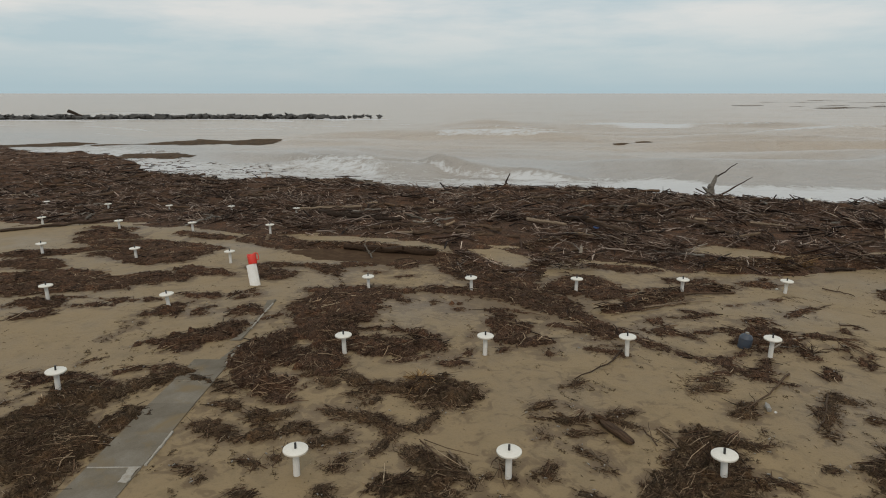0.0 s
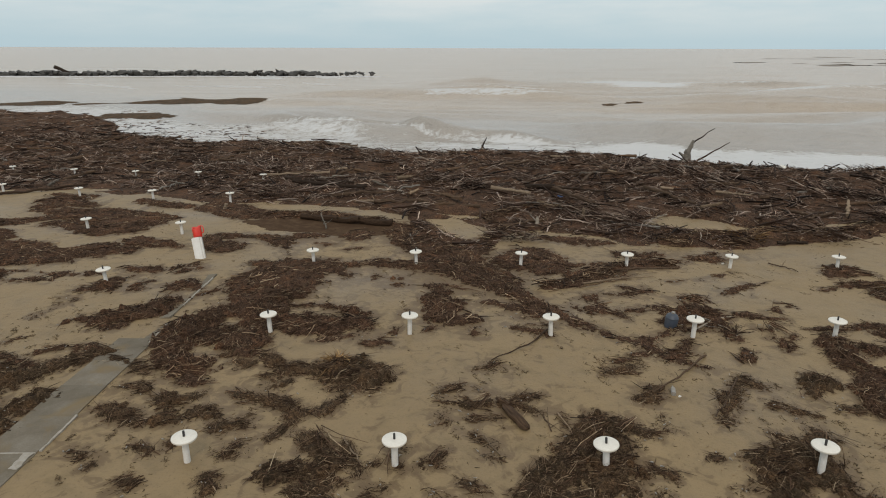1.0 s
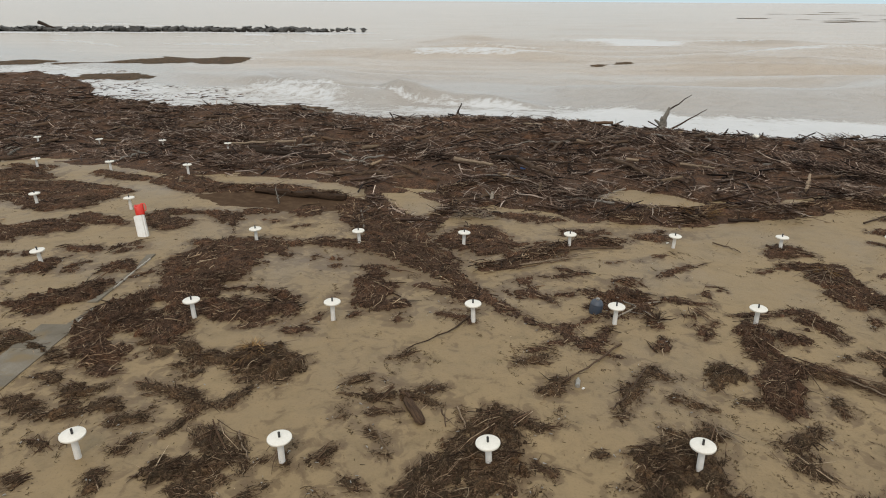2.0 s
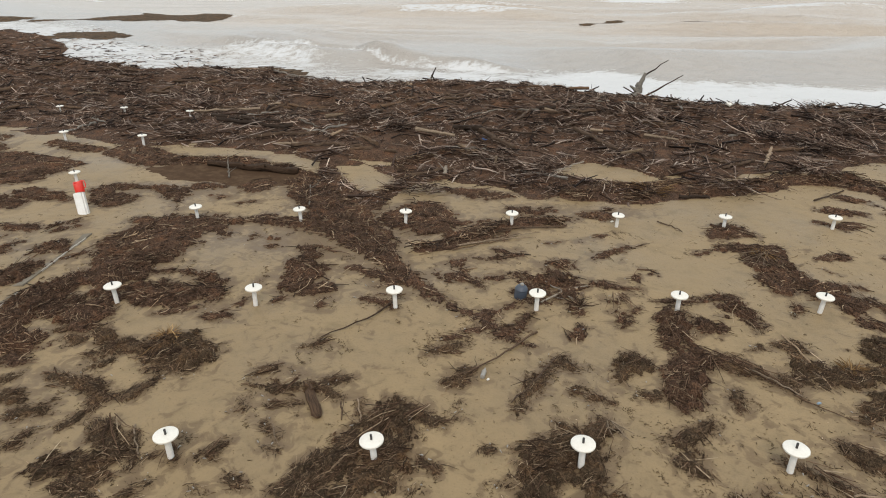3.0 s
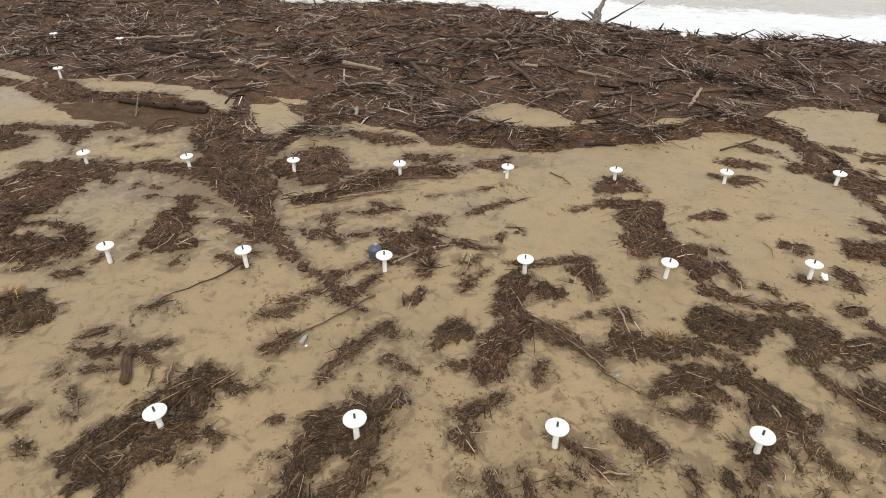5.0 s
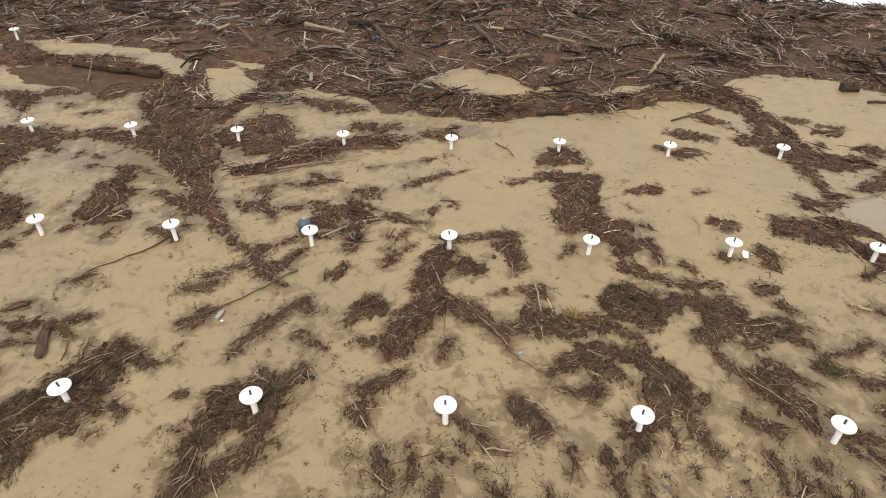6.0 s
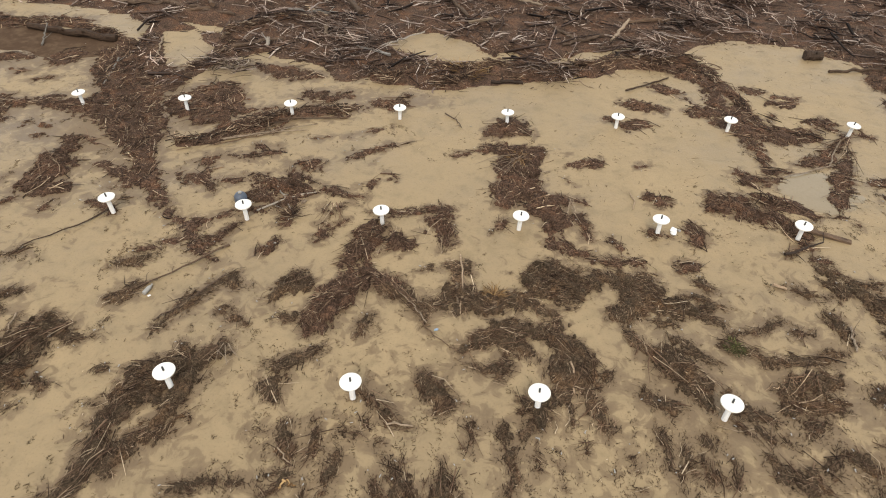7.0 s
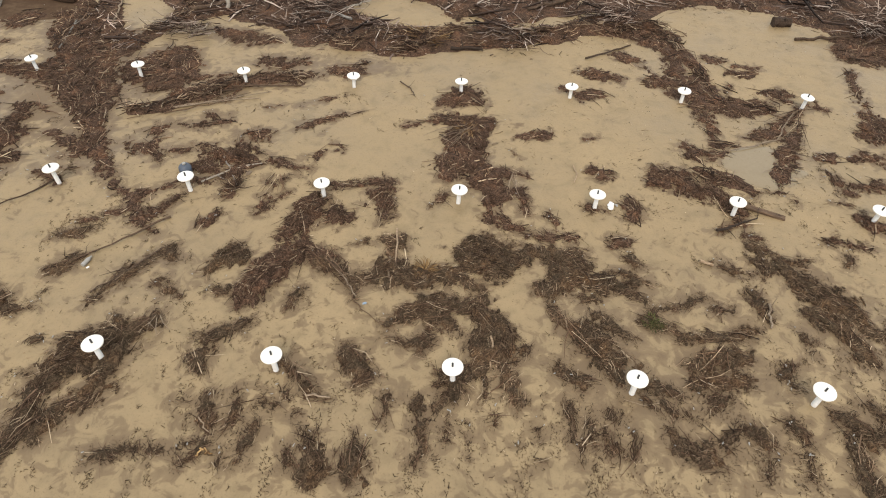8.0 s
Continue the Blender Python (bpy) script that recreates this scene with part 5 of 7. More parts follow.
def heap_field(x, y, cover, strands):
    """Above 0 where debris lies; ragged edges drawn out by the swash, thin spots where the cover is poor."""
    d, wide, turn = lie(x, y, strands)
    k = np.clip(wide / 0.28, 0.3, 1.0)
    rag = 0.30 * (fractal(x, y, 0.55, 3, 2.0) - 0.5) + 0.26 * (fractal(x * 2.0, y * 1.1, 0.21, 3, 6.0) - 0.5) + 0.24 * (fractal(x * 1.5, y, 0.085, 2, 3.0) - 0.5)
    thin = (1.2 - cover + 0.22 * smooth(10, 14, y) * (1 - 0.7 * smooth(12, 16, x))) * (0.06 + 0.95 * np.maximum(0, fractal(x * 1.4, y, 0.24, 3, 9.0) - 0.36))
    shrink = (0.052 * smooth(11, 15, y) + 0.05 * smooth(15, 19, y)) * (1 - 0.3 * smooth(12, 16, x)) + 0.035 * smooth(13.5, 15, y) * (1 - smooth(4, 6, x))
    return d + k * (1.5 * rag - thin) - 0.012 - shrink, wide, turn


def debris_heap(cover, *strands):
    """A heap of plant debris grown round one or more strands of (x, y, half width): a low rough mat with twigs on it."""
    HEAPS.append((cover, strands))
    pts = np.array([p for s in strands for p in s])
    x, y = float(pts[:, 0].mean()), float(pts[:, 1].mean())
    lo, hi = (pts[:, :2] - pts[:, 2:]).min(0) - 0.22, (pts[:, :2] + pts[:, 2:]).max(0) + 0.22
    cell = 0.03 if y < 14.3 else 0.042 if y < 19 else 0.06
    X, Y = np.meshgrid(np.arange(lo[0], hi[0], cell), np.arange(lo[1], hi[1], cell), indexing="ij")
    f, wide, turn = heap_field(X, Y, cover, strands)
    high = (0.035 + 0.075 * np.clip(wide / 0.45, 0, 1)) * (1 - 0.3 * smooth(13, 17, Y))
    rise = np.clip(f / 0.07, 0, 1) ** 0.6
    rough = np.clip(0.5 + 1.35 * (fractal(X * 1.3, Y, 0.16, 3, 4.0) - 0.5), 0, 1)
    Z = ground_z(X, Y) - 0.006 + rise * (0.012 + high * (0.25 + 1.5 * rough**1.6) * np.clip(0.35 + f / 0.3, 0, 1))
    ob = new("debris_heap", keep_cells(X - x, Y - y, Z, f, "debris_heap", MAT_WRACK if y < 11.5 else MAT_DEBRIS))
    ob.location = (x, y, 0)
    r = np.random.default_rng(int(abs(x) * 1000 + abs(y) * 77))
    area = (hi[0] - lo[0]) * (hi[1] - lo[1])
    far = 1.0 if y < 14.3 else 1.4 if y < 19 else 1.8
    for bend, dense, short, long, out, thick in ((0, 1500, 0.012, 0.07, 0.15, 0.0027), (0.11, 640, 0.05, 0.36, 0.07, 0.0027), (0.07, 40, 0.2, 0.7, -0.07, 0.0052)):
        n = int(area * dense * (1.9 if bend == 0.07 and y > 11.5 else 1) * (1 - (0.25 if bend else 0.6) * smooth(10.5, 13.5, y)) / far**2) + 30
        tx, ty = r.uniform(lo[0], hi[0], n), r.uniform(lo[1], hi[1], n)
        tf, tw, tt = heap_field(tx, ty, cover, strands)
        ok = tf > -out / far * r.random(n) ** 2
        tx, ty, tf, tw, tt = tx[ok], ty[ok], tf[ok], tw[ok], tt[ok]
        n = len(tx)
        if n < 2:
            continue
        ln = short * (long / short) ** (r.random(n) ** 1.6) * far**0.5
        flat = 1 - 0.55 * smooth(12, 17, y)
        rd = thick * (1 + 0.3 * smooth(10.5, 12.5, y)) * 2.0 ** r.random(n) * far**0.6
        ang = tt + 2.6 * (value_noise(tx, ty, 0.45, 3.0) - 0.5) + r.normal(0, 0.55 if bend else 0.9, n) + np.where(r.random(n) < 0.5, math.pi, 0)
        way = np.stack([np.cos(ang), np.sin(ang), r.normal(0.02, 0.10, n) * flat], 1)
        z = ground_z(tx, ty) + 0.006 + (0.03 + 0.10 * np.clip(tw / 0.45, 0, 1)) * np.clip(tf / 0.25, 0, 1) * (0.35 + 0.9 * r.random(n) ** 1.3) * flat
        start = np.stack([tx - x, ty - y, z], 1) - way * (ln * 0.4)[:, None]
        child = new("twigs", rods_mesh("twigs", start, way, ln, rd, MAT_TWIG if bend else MAT_CRUMB if y < 11.5 else MAT_SHRED, bend, r))
        child.parent = ob
        tagged(child, "thin brown and straw-coloured twigs" if bend else "fine dark broken twigs", kind="stuff")
    shape = "sparse scatter" if cover < 0.65 else "large heap" if area > 3 else "long strand" if len(pts) > 3 else "ragged patch"
    return tagged(ob, f"{shape} of dark brown plant debris on wet sand", "debris", "debris heaps on the sand", kind="stuff")


debris_heap(0.95, [(7.35, 6.48, 0.06), (7.57, 6.54, 0.11), (7.77, 6.65, 0.06), (8.17, 6.64, 0.04), (8.57, 6.65, 0.04)])
debris_heap(0.70, [(10.28, 6.75, 0.08), (10.30, 6.54, 0.09)])
debris_heap(0.70, [(8.62, 6.77, 0.05), (8.93, 6.83, 0.10), (8.90, 6.61, 0.09), (8.69, 6.47, 0.07)])
debris_heap(0.95, [(10.54, 6.94, 0.15), (10.64, 6.68, 0.21), (10.66, 6.43, 0.22)])
debris_heap(1.00, [(11.24, 6.96, 0.12), (11.32, 6.70, 0.21), (11.33, 6.45, 0.22)])
debris_heap(0.60, [(9.69, 7.13, 0.09), (9.57, 6.89, 0.07), (9.55, 6.55, 0.08)], [(9.24, 6.71, 0.06), (9.32, 6.50, 0.09)])
debris_heap(0.60, [(17.56, 6.88, 0.11), (17.38, 6.61, 0.07)])
debris_heap(0.50, [(18.15, 7.09, 0.06), (18.06, 6.64, 0.07)])
debris_heap(0.50, [(13.71, 7.06, 0.05), (13.86, 6.80, 0.06), (14.09, 6.73, 0.04)])
debris_heap(0.40, [(12.91, 7.31, 0.04), (12.97, 6.77, 0.04)])
debris_heap(0.90, [(16.14, 7.30, 0.11), (16.24, 7.12, 0.15), (16.53, 7.05, 0.18), (17.06, 7.29, 0.14), (17.32, 7.49, 0.06)], [(16.54, 6.87, 0.20), (16.77, 6.84, 0.14)])
debris_heap(0.45, [(15.56, 7.33, 0.05), (15.49, 6.87, 0.04)])
debris_heap(0.50, [(14.04, 7.26, 0.10), (14.08, 7.08, 0.08)])
debris_heap(0.45, [(12.63, 7.49, 0.04), (12.63, 7.02, 0.04)])
debris_heap(0.62, [(14.58, 7.77, 0.08), (14.59, 7.47, 0.08), (14.58, 7.10, 0.07)], [(14.71, 7.11, 0.05), (14.69, 6.75, 0.04)], [(14.87, 7.39, 0.10), (14.89, 7.02, 0.05)], [(15.10, 7.30, 0.08), (15.18, 7.03, 0.14)], [(15.17, 7.69, 0.06), (15.28, 7.50, 0.15)])
debris_heap(0.70, [(17.44, 7.40, 0.14), (17.60, 7.22, 0.16)])
debris_heap(0.95, [(8.75, 7.62, 0.12), (8.80, 7.38, 0.18), (8.91, 7.10, 0.13), (8.98, 6.96, 0.06)], [(8.26, 7.48, 0.04), (8.52, 7.49, 0.05)])
debris_heap(0.97, [(18.86, 7.76, 0.12), (19.09, 7.67, 0.17), (19.25, 7.43, 0.27)], [(18.89, 7.41, 0.11), (18.94, 7.13, 0.15), (18.86, 6.76, 0.14), (18.93, 6.55, 0.17)], [(19.49, 7.95, 0.13), (19.62, 7.70, 0.17), (19.52, 7.34, 0.20)])
debris_heap(0.77, [(12.13, 7.66, 0.18), (12.16, 7.37, 0.16), (12.19, 7.14, 0.12), (12.30, 6.92, 0.08), (12.16, 6.65, 0.14)], [(12.47, 7.63, 0.16), (12.57, 7.73, 0.09)])
debris_heap(0.90, [(9.24, 7.74, 0.07), (9.27, 7.39, 0.12), (9.27, 7.16, 0.09)])
debris_heap(0.70, [(18.09, 7.62, 0.07), (18.19, 7.42, 0.14), (18.22, 7.28, 0.09)])
debris_heap(0.60, [(13.38, 7.62, 0.05), (13.38, 7.33, 0.05)])
debris_heap(0.80, [(5.71, 7.41, 0.06), (5.90, 7.55, 0.07)])
debris_heap(0.80, [(11.61, 7.74, 0.11), (11.65, 7.50, 0.09), (11.56, 7.30, 0.05)])
debris_heap(0.60, [(9.71, 7.56, 0.13), (9.98, 7.47, 0.13), (10.25, 7.39, 0.11)], [(9.94, 7.77, 0.11), (10.15, 7.53, 0.12)])
debris_heap(0.80, [(-0.09, 7.61, 0.16), (0.14, 7.61, 0.09)])
debris_heap(0.80, [(15.85, 7.93, 0.07), (15.98, 7.68, 0.07)], [(16.13, 7.84, 0.09), (16.23, 7.64, 0.09)], [(16.45, 7.65, 0.07), (16.60, 7.51, 0.07)])
debris_heap(0.60, [(1.50, 7.77, 0.05), (1.58, 7.67, 0.04)])
debris_heap(0.80, [(0.80, 7.86, 0.07), (0.66, 7.76, 0.07), (0.54, 7.57, 0.07)])
debris_heap(0.75, [(4.37, 7.64, 0.06), (4.54, 7.81, 0.05)], [(4.51, 7.81, 0.08), (4.37, 7.66, 0.05)])
debris_heap(0.70, [(5.57, 7.88, 0.04), (5.97, 7.79, 0.04)])
debris_heap(1.00, [(9.83, 8.30, 0.10), (10.13, 8.04, 0.15), (10.38, 7.79, 0.17), (10.52, 7.65, 0.12), (10.74, 7.63, 0.05)])
debris_heap(0.90, [(16.93, 7.97, 0.15), (17.22, 8.03, 0.11), (16.84, 7.76, 0.06)])
debris_heap(0.80, [(1.89, 7.98, 0.10), (2.04, 7.88, 0.10)])
debris_heap(0.50, [(-1.60, 8.04, 0.12), (-1.49, 7.86, 0.11)])
debris_heap(0.70, [(13.23, 8.13, 0.06), (13.23, 7.81, 0.05)])
debris_heap(0.80, [(-2.69, 7.92, 0.13), (-2.58, 8.04, 0.16)])
debris_heap(0.97, [(7.35, 9.22, 0.07), (7.28, 8.96, 0.21), (6.97, 8.76, 0.26), (6.66, 8.56, 0.36), (6.31, 8.26, 0.38), (6.07, 7.97, 0.29), (5.96, 7.60, 0.22), (6.02, 7.12, 0.18), (6.07, 6.66, 0.16), (5.96, 6.40, 0.14), (5.81, 6.23, 0.20)], [(7.05, 8.52, 0.25), (6.97, 7.96, 0.26), (6.90, 7.54, 0.24), (6.64, 7.24, 0.24), (6.37, 6.90, 0.19)], [(5.94, 8.59, 0.08), (6.38, 8.79, 0.08)])
debris_heap(0.80, [(11.34, 8.15, 0.10), (11.25, 8.04, 0.08)])
debris_heap(1.00, [(15.94, 8.20, 0.12), (16.22, 8.10, 0.12), (16.45, 8.00, 0.07)])
debris_heap(0.90, [(14.46, 8.40, 0.10), (14.74, 8.25, 0.17), (14.97, 8.26, 0.14), (14.82, 8.04, 0.08)])
debris_heap(0.85, [(4.54, 8.30, 0.09), (4.70, 8.25, 0.07)], [(4.61, 8.28, 0.08), (4.74, 8.17, 0.08)])
debris_heap(1.00, [(10.82, 8.64, 0.14), (10.97, 8.41, 0.24), (11.16, 8.14, 0.16), (11.08, 7.87, 0.07)])
debris_heap(0.50, [(18.36, 8.37, 0.13), (18.59, 8.22, 0.10)])
debris_heap(0.80, [(-3.37, 8.29, 0.06), (-3.32, 8.35, 0.06)])
debris_heap(0.95, [(-0.50, 9.11, 0.11), (-0.26, 8.93, 0.20), (-0.21, 8.68, 0.14), (0.10, 8.51, 0.23), (0.36, 8.40, 0.09), (0.44, 8.17, 0.08)], [(0.10, 8.81, 0.14), (0.28, 8.63, 0.11)], [(-0.67, 8.16, 0.26), (-0.43, 8.17, 0.29), (-0.23, 8.22, 0.27), (-0.13, 8.33, 0.11)], [(-0.32, 7.85, 0.21), (-0.09, 7.86, 0.20), (-0.02, 8.01, 0.18)])
debris_heap(0.80, [(0.61, 8.40, 0.07), (0.76, 8.42, 0.05)])
debris_heap(1.00, [(0.85, 8.58, 0.08), (0.96, 8.35, 0.08)])
debris_heap(0.95, [(1.31, 8.41, 0.13), (1.45, 8.46, 0.16), (1.58, 8.64, 0.10)])
debris_heap(0.80, [(2.23, 8.59, 0.07), (2.38, 8.53, 0.09)])
debris_heap(0.80, [(18.23, 8.45, 0.11), (18.52, 8.69, 0.10)])
debris_heap(0.60, [(5.48, 8.57, 0.08), (5.61, 8.60, 0.05)])
debris_heap(0.60, [(-3.84, 8.71, 0.08), (-3.61, 8.56, 0.13)])
debris_heap(1.00, [(8.98, 9.16, 0.13), (8.73, 8.96, 0.18), (8.45, 8.71, 0.26), (8.35, 8.35, 0.19), (8.51, 8.08, 0.07)])
debris_heap(1.00, [(11.47, 9.22, 0.12), (11.71, 9.43, 0.17), (12.12, 9.64, 0.24), (12.63, 9.74, 0.28), (13.03, 9.69, 0.28), (13.34, 9.37, 0.23), (13.64, 9.07, 0.20)], [(12.51, 9.40, 0.23), (12.78, 9.15, 0.17)], [(13.11, 9.04, 0.22), (13.21, 8.69, 0.23), (12.98, 8.34, 0.18)], [(13.45, 9.06, 0.20), (13.70, 8.83, 0.30), (13.93, 8.78, 0.15), (13.76, 8.60, 0.13)], [(13.53, 8.36, 0.15), (13.66, 8.04, 0.17), (13.74, 7.73, 0.14)], [(12.51, 8.15, 0.15), (12.73, 8.05, 0.23), (12.75, 7.84, 0.13)])
debris_heap(0.50, [(-2.92, 8.85, 0.09), (-2.68, 8.63, 0.11)])
debris_heap(0.97, [(4.39, 9.50, 0.20), (3.96, 9.36, 0.38), (3.75, 9.03, 0.33), (3.57, 8.61, 0.36), (3.25, 8.21, 0.38), (2.93, 7.89, 0.28), (2.75, 7.74, 0.21)], [(4.20, 8.91, 0.26), (4.02, 8.44, 0.35), (3.85, 8.01, 0.36), (3.60, 7.70, 0.30), (3.27, 7.51, 0.30)], [(3.50, 9.63, 0.07), (3.55, 9.36, 0.09)])
debris_heap(0.60, [(-1.41, 8.93, 0.08), (-1.51, 8.63, 0.15)])
debris_heap(0.70, [(0.83, 8.82, 0.06), (1.03, 8.76, 0.05)])
debris_heap(0.80, [(11.52, 8.97, 0.06), (11.90, 8.81, 0.12), (12.19, 8.88, 0.17), (12.08, 8.66, 0.06)])
debris_heap(0.60, [(-2.51, 9.00, 0.11), (-2.38, 8.85, 0.09)])
debris_heap(0.60, [(18.95, 9.41, 0.14), (19.05, 9.17, 0.13), (18.98, 8.87, 0.07)], [(18.35, 8.71, 0.07), (18.81, 8.80, 0.06)])
debris_heap(0.90, [(2.09, 9.14, 0.04), (2.28, 8.83, 0.04)])
debris_heap(0.60, [(6.62, 9.18, 0.08), (6.76, 9.06, 0.08)])
debris_heap(0.80, [(4.61, 9.17, 0.18), (4.96, 9.24, 0.11), (5.18, 9.24, 0.05)])
debris_heap(0.95, [(14.50, 9.75, 0.08), (14.60, 9.49, 0.14), (14.87, 9.38, 0.22), (15.10, 9.14, 0.34), (15.30, 8.78, 0.36), (15.50, 8.51, 0.32), (15.55, 8.23, 0.16)], [(15.34, 9.66, 0.17), (15.57, 9.41, 0.19), (15.79, 9.17, 0.11)])
debris_heap(0.90, [(-5.09, 9.41, 0.06), (-4.98, 9.29, 0.06)])
debris_heap(0.80, [(-1.83, 9.32, 0.17), (-1.59, 9.41, 0.21)])
debris_heap(0.50, [(5.03, 9.44, 0.06), (5.10, 9.72, 0.06)])
debris_heap(0.70, [(2.07, 9.62, 0.12), (2.44, 9.62, 0.06)])
debris_heap(0.70, [(-3.97, 9.85, 0.15), (-3.66, 9.76, 0.22), (-3.41, 9.58, 0.16), (-3.16, 9.40, 0.12)], [(-2.84, 9.49, 0.26), (-2.60, 9.57, 0.19), (-2.39, 9.75, 0.23), (-2.09, 9.66, 0.14)])
debris_heap(1.00, [(14.65, 10.76, 0.29), (14.79, 10.39, 0.26), (14.39, 10.23, 0.22)], [(15.05, 11.09, 0.29), (15.18, 10.49, 0.31), (15.54, 10.43, 0.31), (15.96, 10.45, 0.24), (16.31, 10.54, 0.12)], [(16.01, 10.24, 0.16), (16.28, 10.11, 0.12)], [(16.26, 10.04, 0.09), (16.38, 9.77, 0.09)], [(16.16, 9.56, 0.12), (16.47, 9.45, 0.14), (16.78, 9.24, 0.20), (17.17, 9.23, 0.16), (17.66, 9.25, 0.13), (18.14, 9.46, 0.12)], [(16.71, 8.67, 0.11), (16.93, 8.62, 0.29), (17.35, 8.76, 0.37), (17.74, 8.77, 0.23)], [(16.79, 8.28, 0.19), (17.16, 8.30, 0.31), (17.64, 8.37, 0.24)])
debris_heap(0.90, [(1.62, 9.48, 0.10), (1.63, 9.69, 0.11), (1.65, 9.84, 0.07)])
debris_heap(0.90, [(9.76, 10.02, 0.07), (9.69, 9.73, 0.09), (9.66, 9.52, 0.13)])
debris_heap(0.70, [(8.13, 9.87, 0.12), (8.44, 9.88, 0.20)])
debris_heap(0.70, [(17.44, 9.91, 0.07), (17.83, 9.87, 0.09)])
debris_heap(0.95, [(-2.02, 10.40, 0.08), (-1.68, 10.24, 0.16), (-1.34, 10.09, 0.18), (-0.97, 9.94, 0.17), (-0.96, 10.10, 0.10)], [(-0.07, 10.34, 0.10), (-0.14, 10.08, 0.14), (-0.32, 9.88, 0.15), (-0.59, 9.77, 0.10), (-0.82, 9.68, 0.14), (-0.84, 9.40, 0.09), (-0.93, 9.17, 0.08), (-1.04, 9.00, 0.05)])
debris_heap(0.65, [(7.13, 10.11, 0.20), (7.36, 10.04, 0.08)], [(7.32, 9.83, 0.11), (7.61, 9.70, 0.08)])
debris_heap(1.00, [(16.35, 9.84, 0.07), (16.83, 9.92, 0.11), (17.32, 10.15, 0.08)])
debris_heap(1.00, [(-5.47, 9.76, 0.17), (-5.30, 9.94, 0.31), (-5.18, 10.23, 0.28), (-4.97, 10.19, 0.13)])
debris_heap(0.90, [(18.38, 10.33, 0.12), (18.39, 9.99, 0.17), (18.39, 9.79, 0.20)])
debris_heap(0.80, [(15.13, 10.05, 0.15), (15.33, 10.04, 0.15)])
debris_heap(0.70, [(1.46, 10.17, 0.09), (1.69, 10.06, 0.06)])
debris_heap(0.93, [(1.95, 9.99, 0.19), (2.40, 10.12, 0.21), (2.81, 9.99, 0.18), (3.04, 9.85, 0.16)], [(2.18, 10.54, 0.07), (2.32, 10.38, 0.07)], [(2.97, 10.15, 0.05), (3.18, 10.31, 0.08)])
debris_heap(0.60, [(-3.19, 10.24, 0.20), (-2.87, 10.14, 0.29), (-2.55, 10.34, 0.13)])
debris_heap(1.00, [(18.81, 11.56, 0.17), (18.84, 11.24, 0.28), (18.77, 10.85, 0.27), (19.12, 11.25, 0.10)], [(19.10, 11.10, 0.25), (19.25, 10.73, 0.24), (19.41, 10.45, 0.24)], [(19.34, 10.79, 0.23), (19.57, 10.52, 0.33), (19.84, 10.25, 0.39), (20.08, 9.93, 0.28)], [(19.33, 9.89, 0.22), (19.65, 9.64, 0.28), (19.82, 9.34, 0.27), (19.92, 9.10, 0.23), (20.01, 8.86, 0.11)], [(20.19, 9.48, 0.19), (20.59, 9.57, 0.19)])
debris_heap(1.00, [(-5.00, 11.97, 0.27), (-5.31, 11.71, 0.29), (-5.61, 11.45, 0.25), (-5.76, 11.14, 0.27), (-5.92, 10.87, 0.21)], [(-4.91, 11.79, 0.19), (-4.52, 11.63, 0.15), (-4.08, 11.33, 0.23), (-3.87, 11.17, 0.11)], [(-6.74, 10.75, 0.38), (-6.42, 10.86, 0.37), (-6.02, 10.86, 0.31)], [(-6.47, 10.32, 0.30), (-6.15, 10.43, 0.15)], [(-6.71, 9.84, 0.55), (-6.40, 9.93, 0.49), (-6.07, 9.84, 0.29)], [(-6.12, 9.00, 0.78), (-5.89, 9.16, 0.71), (-5.70, 9.40, 0.40), (-5.69, 9.67, 0.12)], [(-5.71, 8.42, 0.41), (-5.62, 8.63, 0.35)])
debris_heap(0.70, [(2.94, 10.28, 0.11), (3.08, 10.31, 0.05)])
debris_heap(1.00, [(9.99, 10.79, 0.18), (10.39, 10.57, 0.17), (10.73, 10.21, 0.10), (10.85, 9.79, 0.05)])
debris_heap(0.70, [(0.30, 10.27, 0.14), (0.44, 10.52, 0.11)])
debris_heap(0.80, [(5.07, 10.16, 0.19), (5.15, 10.46, 0.17), (5.35, 10.63, 0.09)])
debris_heap(0.95, [(6.94, 10.95, 0.13), (6.76, 10.62, 0.11), (6.50, 10.29, 0.14), (6.26, 9.91, 0.12), (6.07, 9.60, 0.14), (6.02, 9.35, 0.05)], [(6.96, 10.87, 0.13), (7.19, 10.64, 0.10)])
debris_heap(0.60, [(-3.92, 10.65, 0.13), (-3.56, 10.48, 0.17)])
debris_heap(0.90, [(1.56, 10.45, 0.11), (1.76, 10.59, 0.14), (1.88, 10.71, 0.07)])
debris_heap(0.90, [(7.91, 10.37, 0.21), (8.15, 10.69, 0.31), (8.34, 10.86, 0.32)])
debris_heap(0.80, [(-1.33, 10.57, 0.20), (-1.23, 10.75, 0.12)])
debris_heap(0.80, [(15.78, 10.74, 0.16), (16.14, 10.68, 0.13)])
debris_heap(0.80, [(17.88, 11.04, 0.14), (18.14, 10.90, 0.17), (18.44, 10.84, 0.14)])
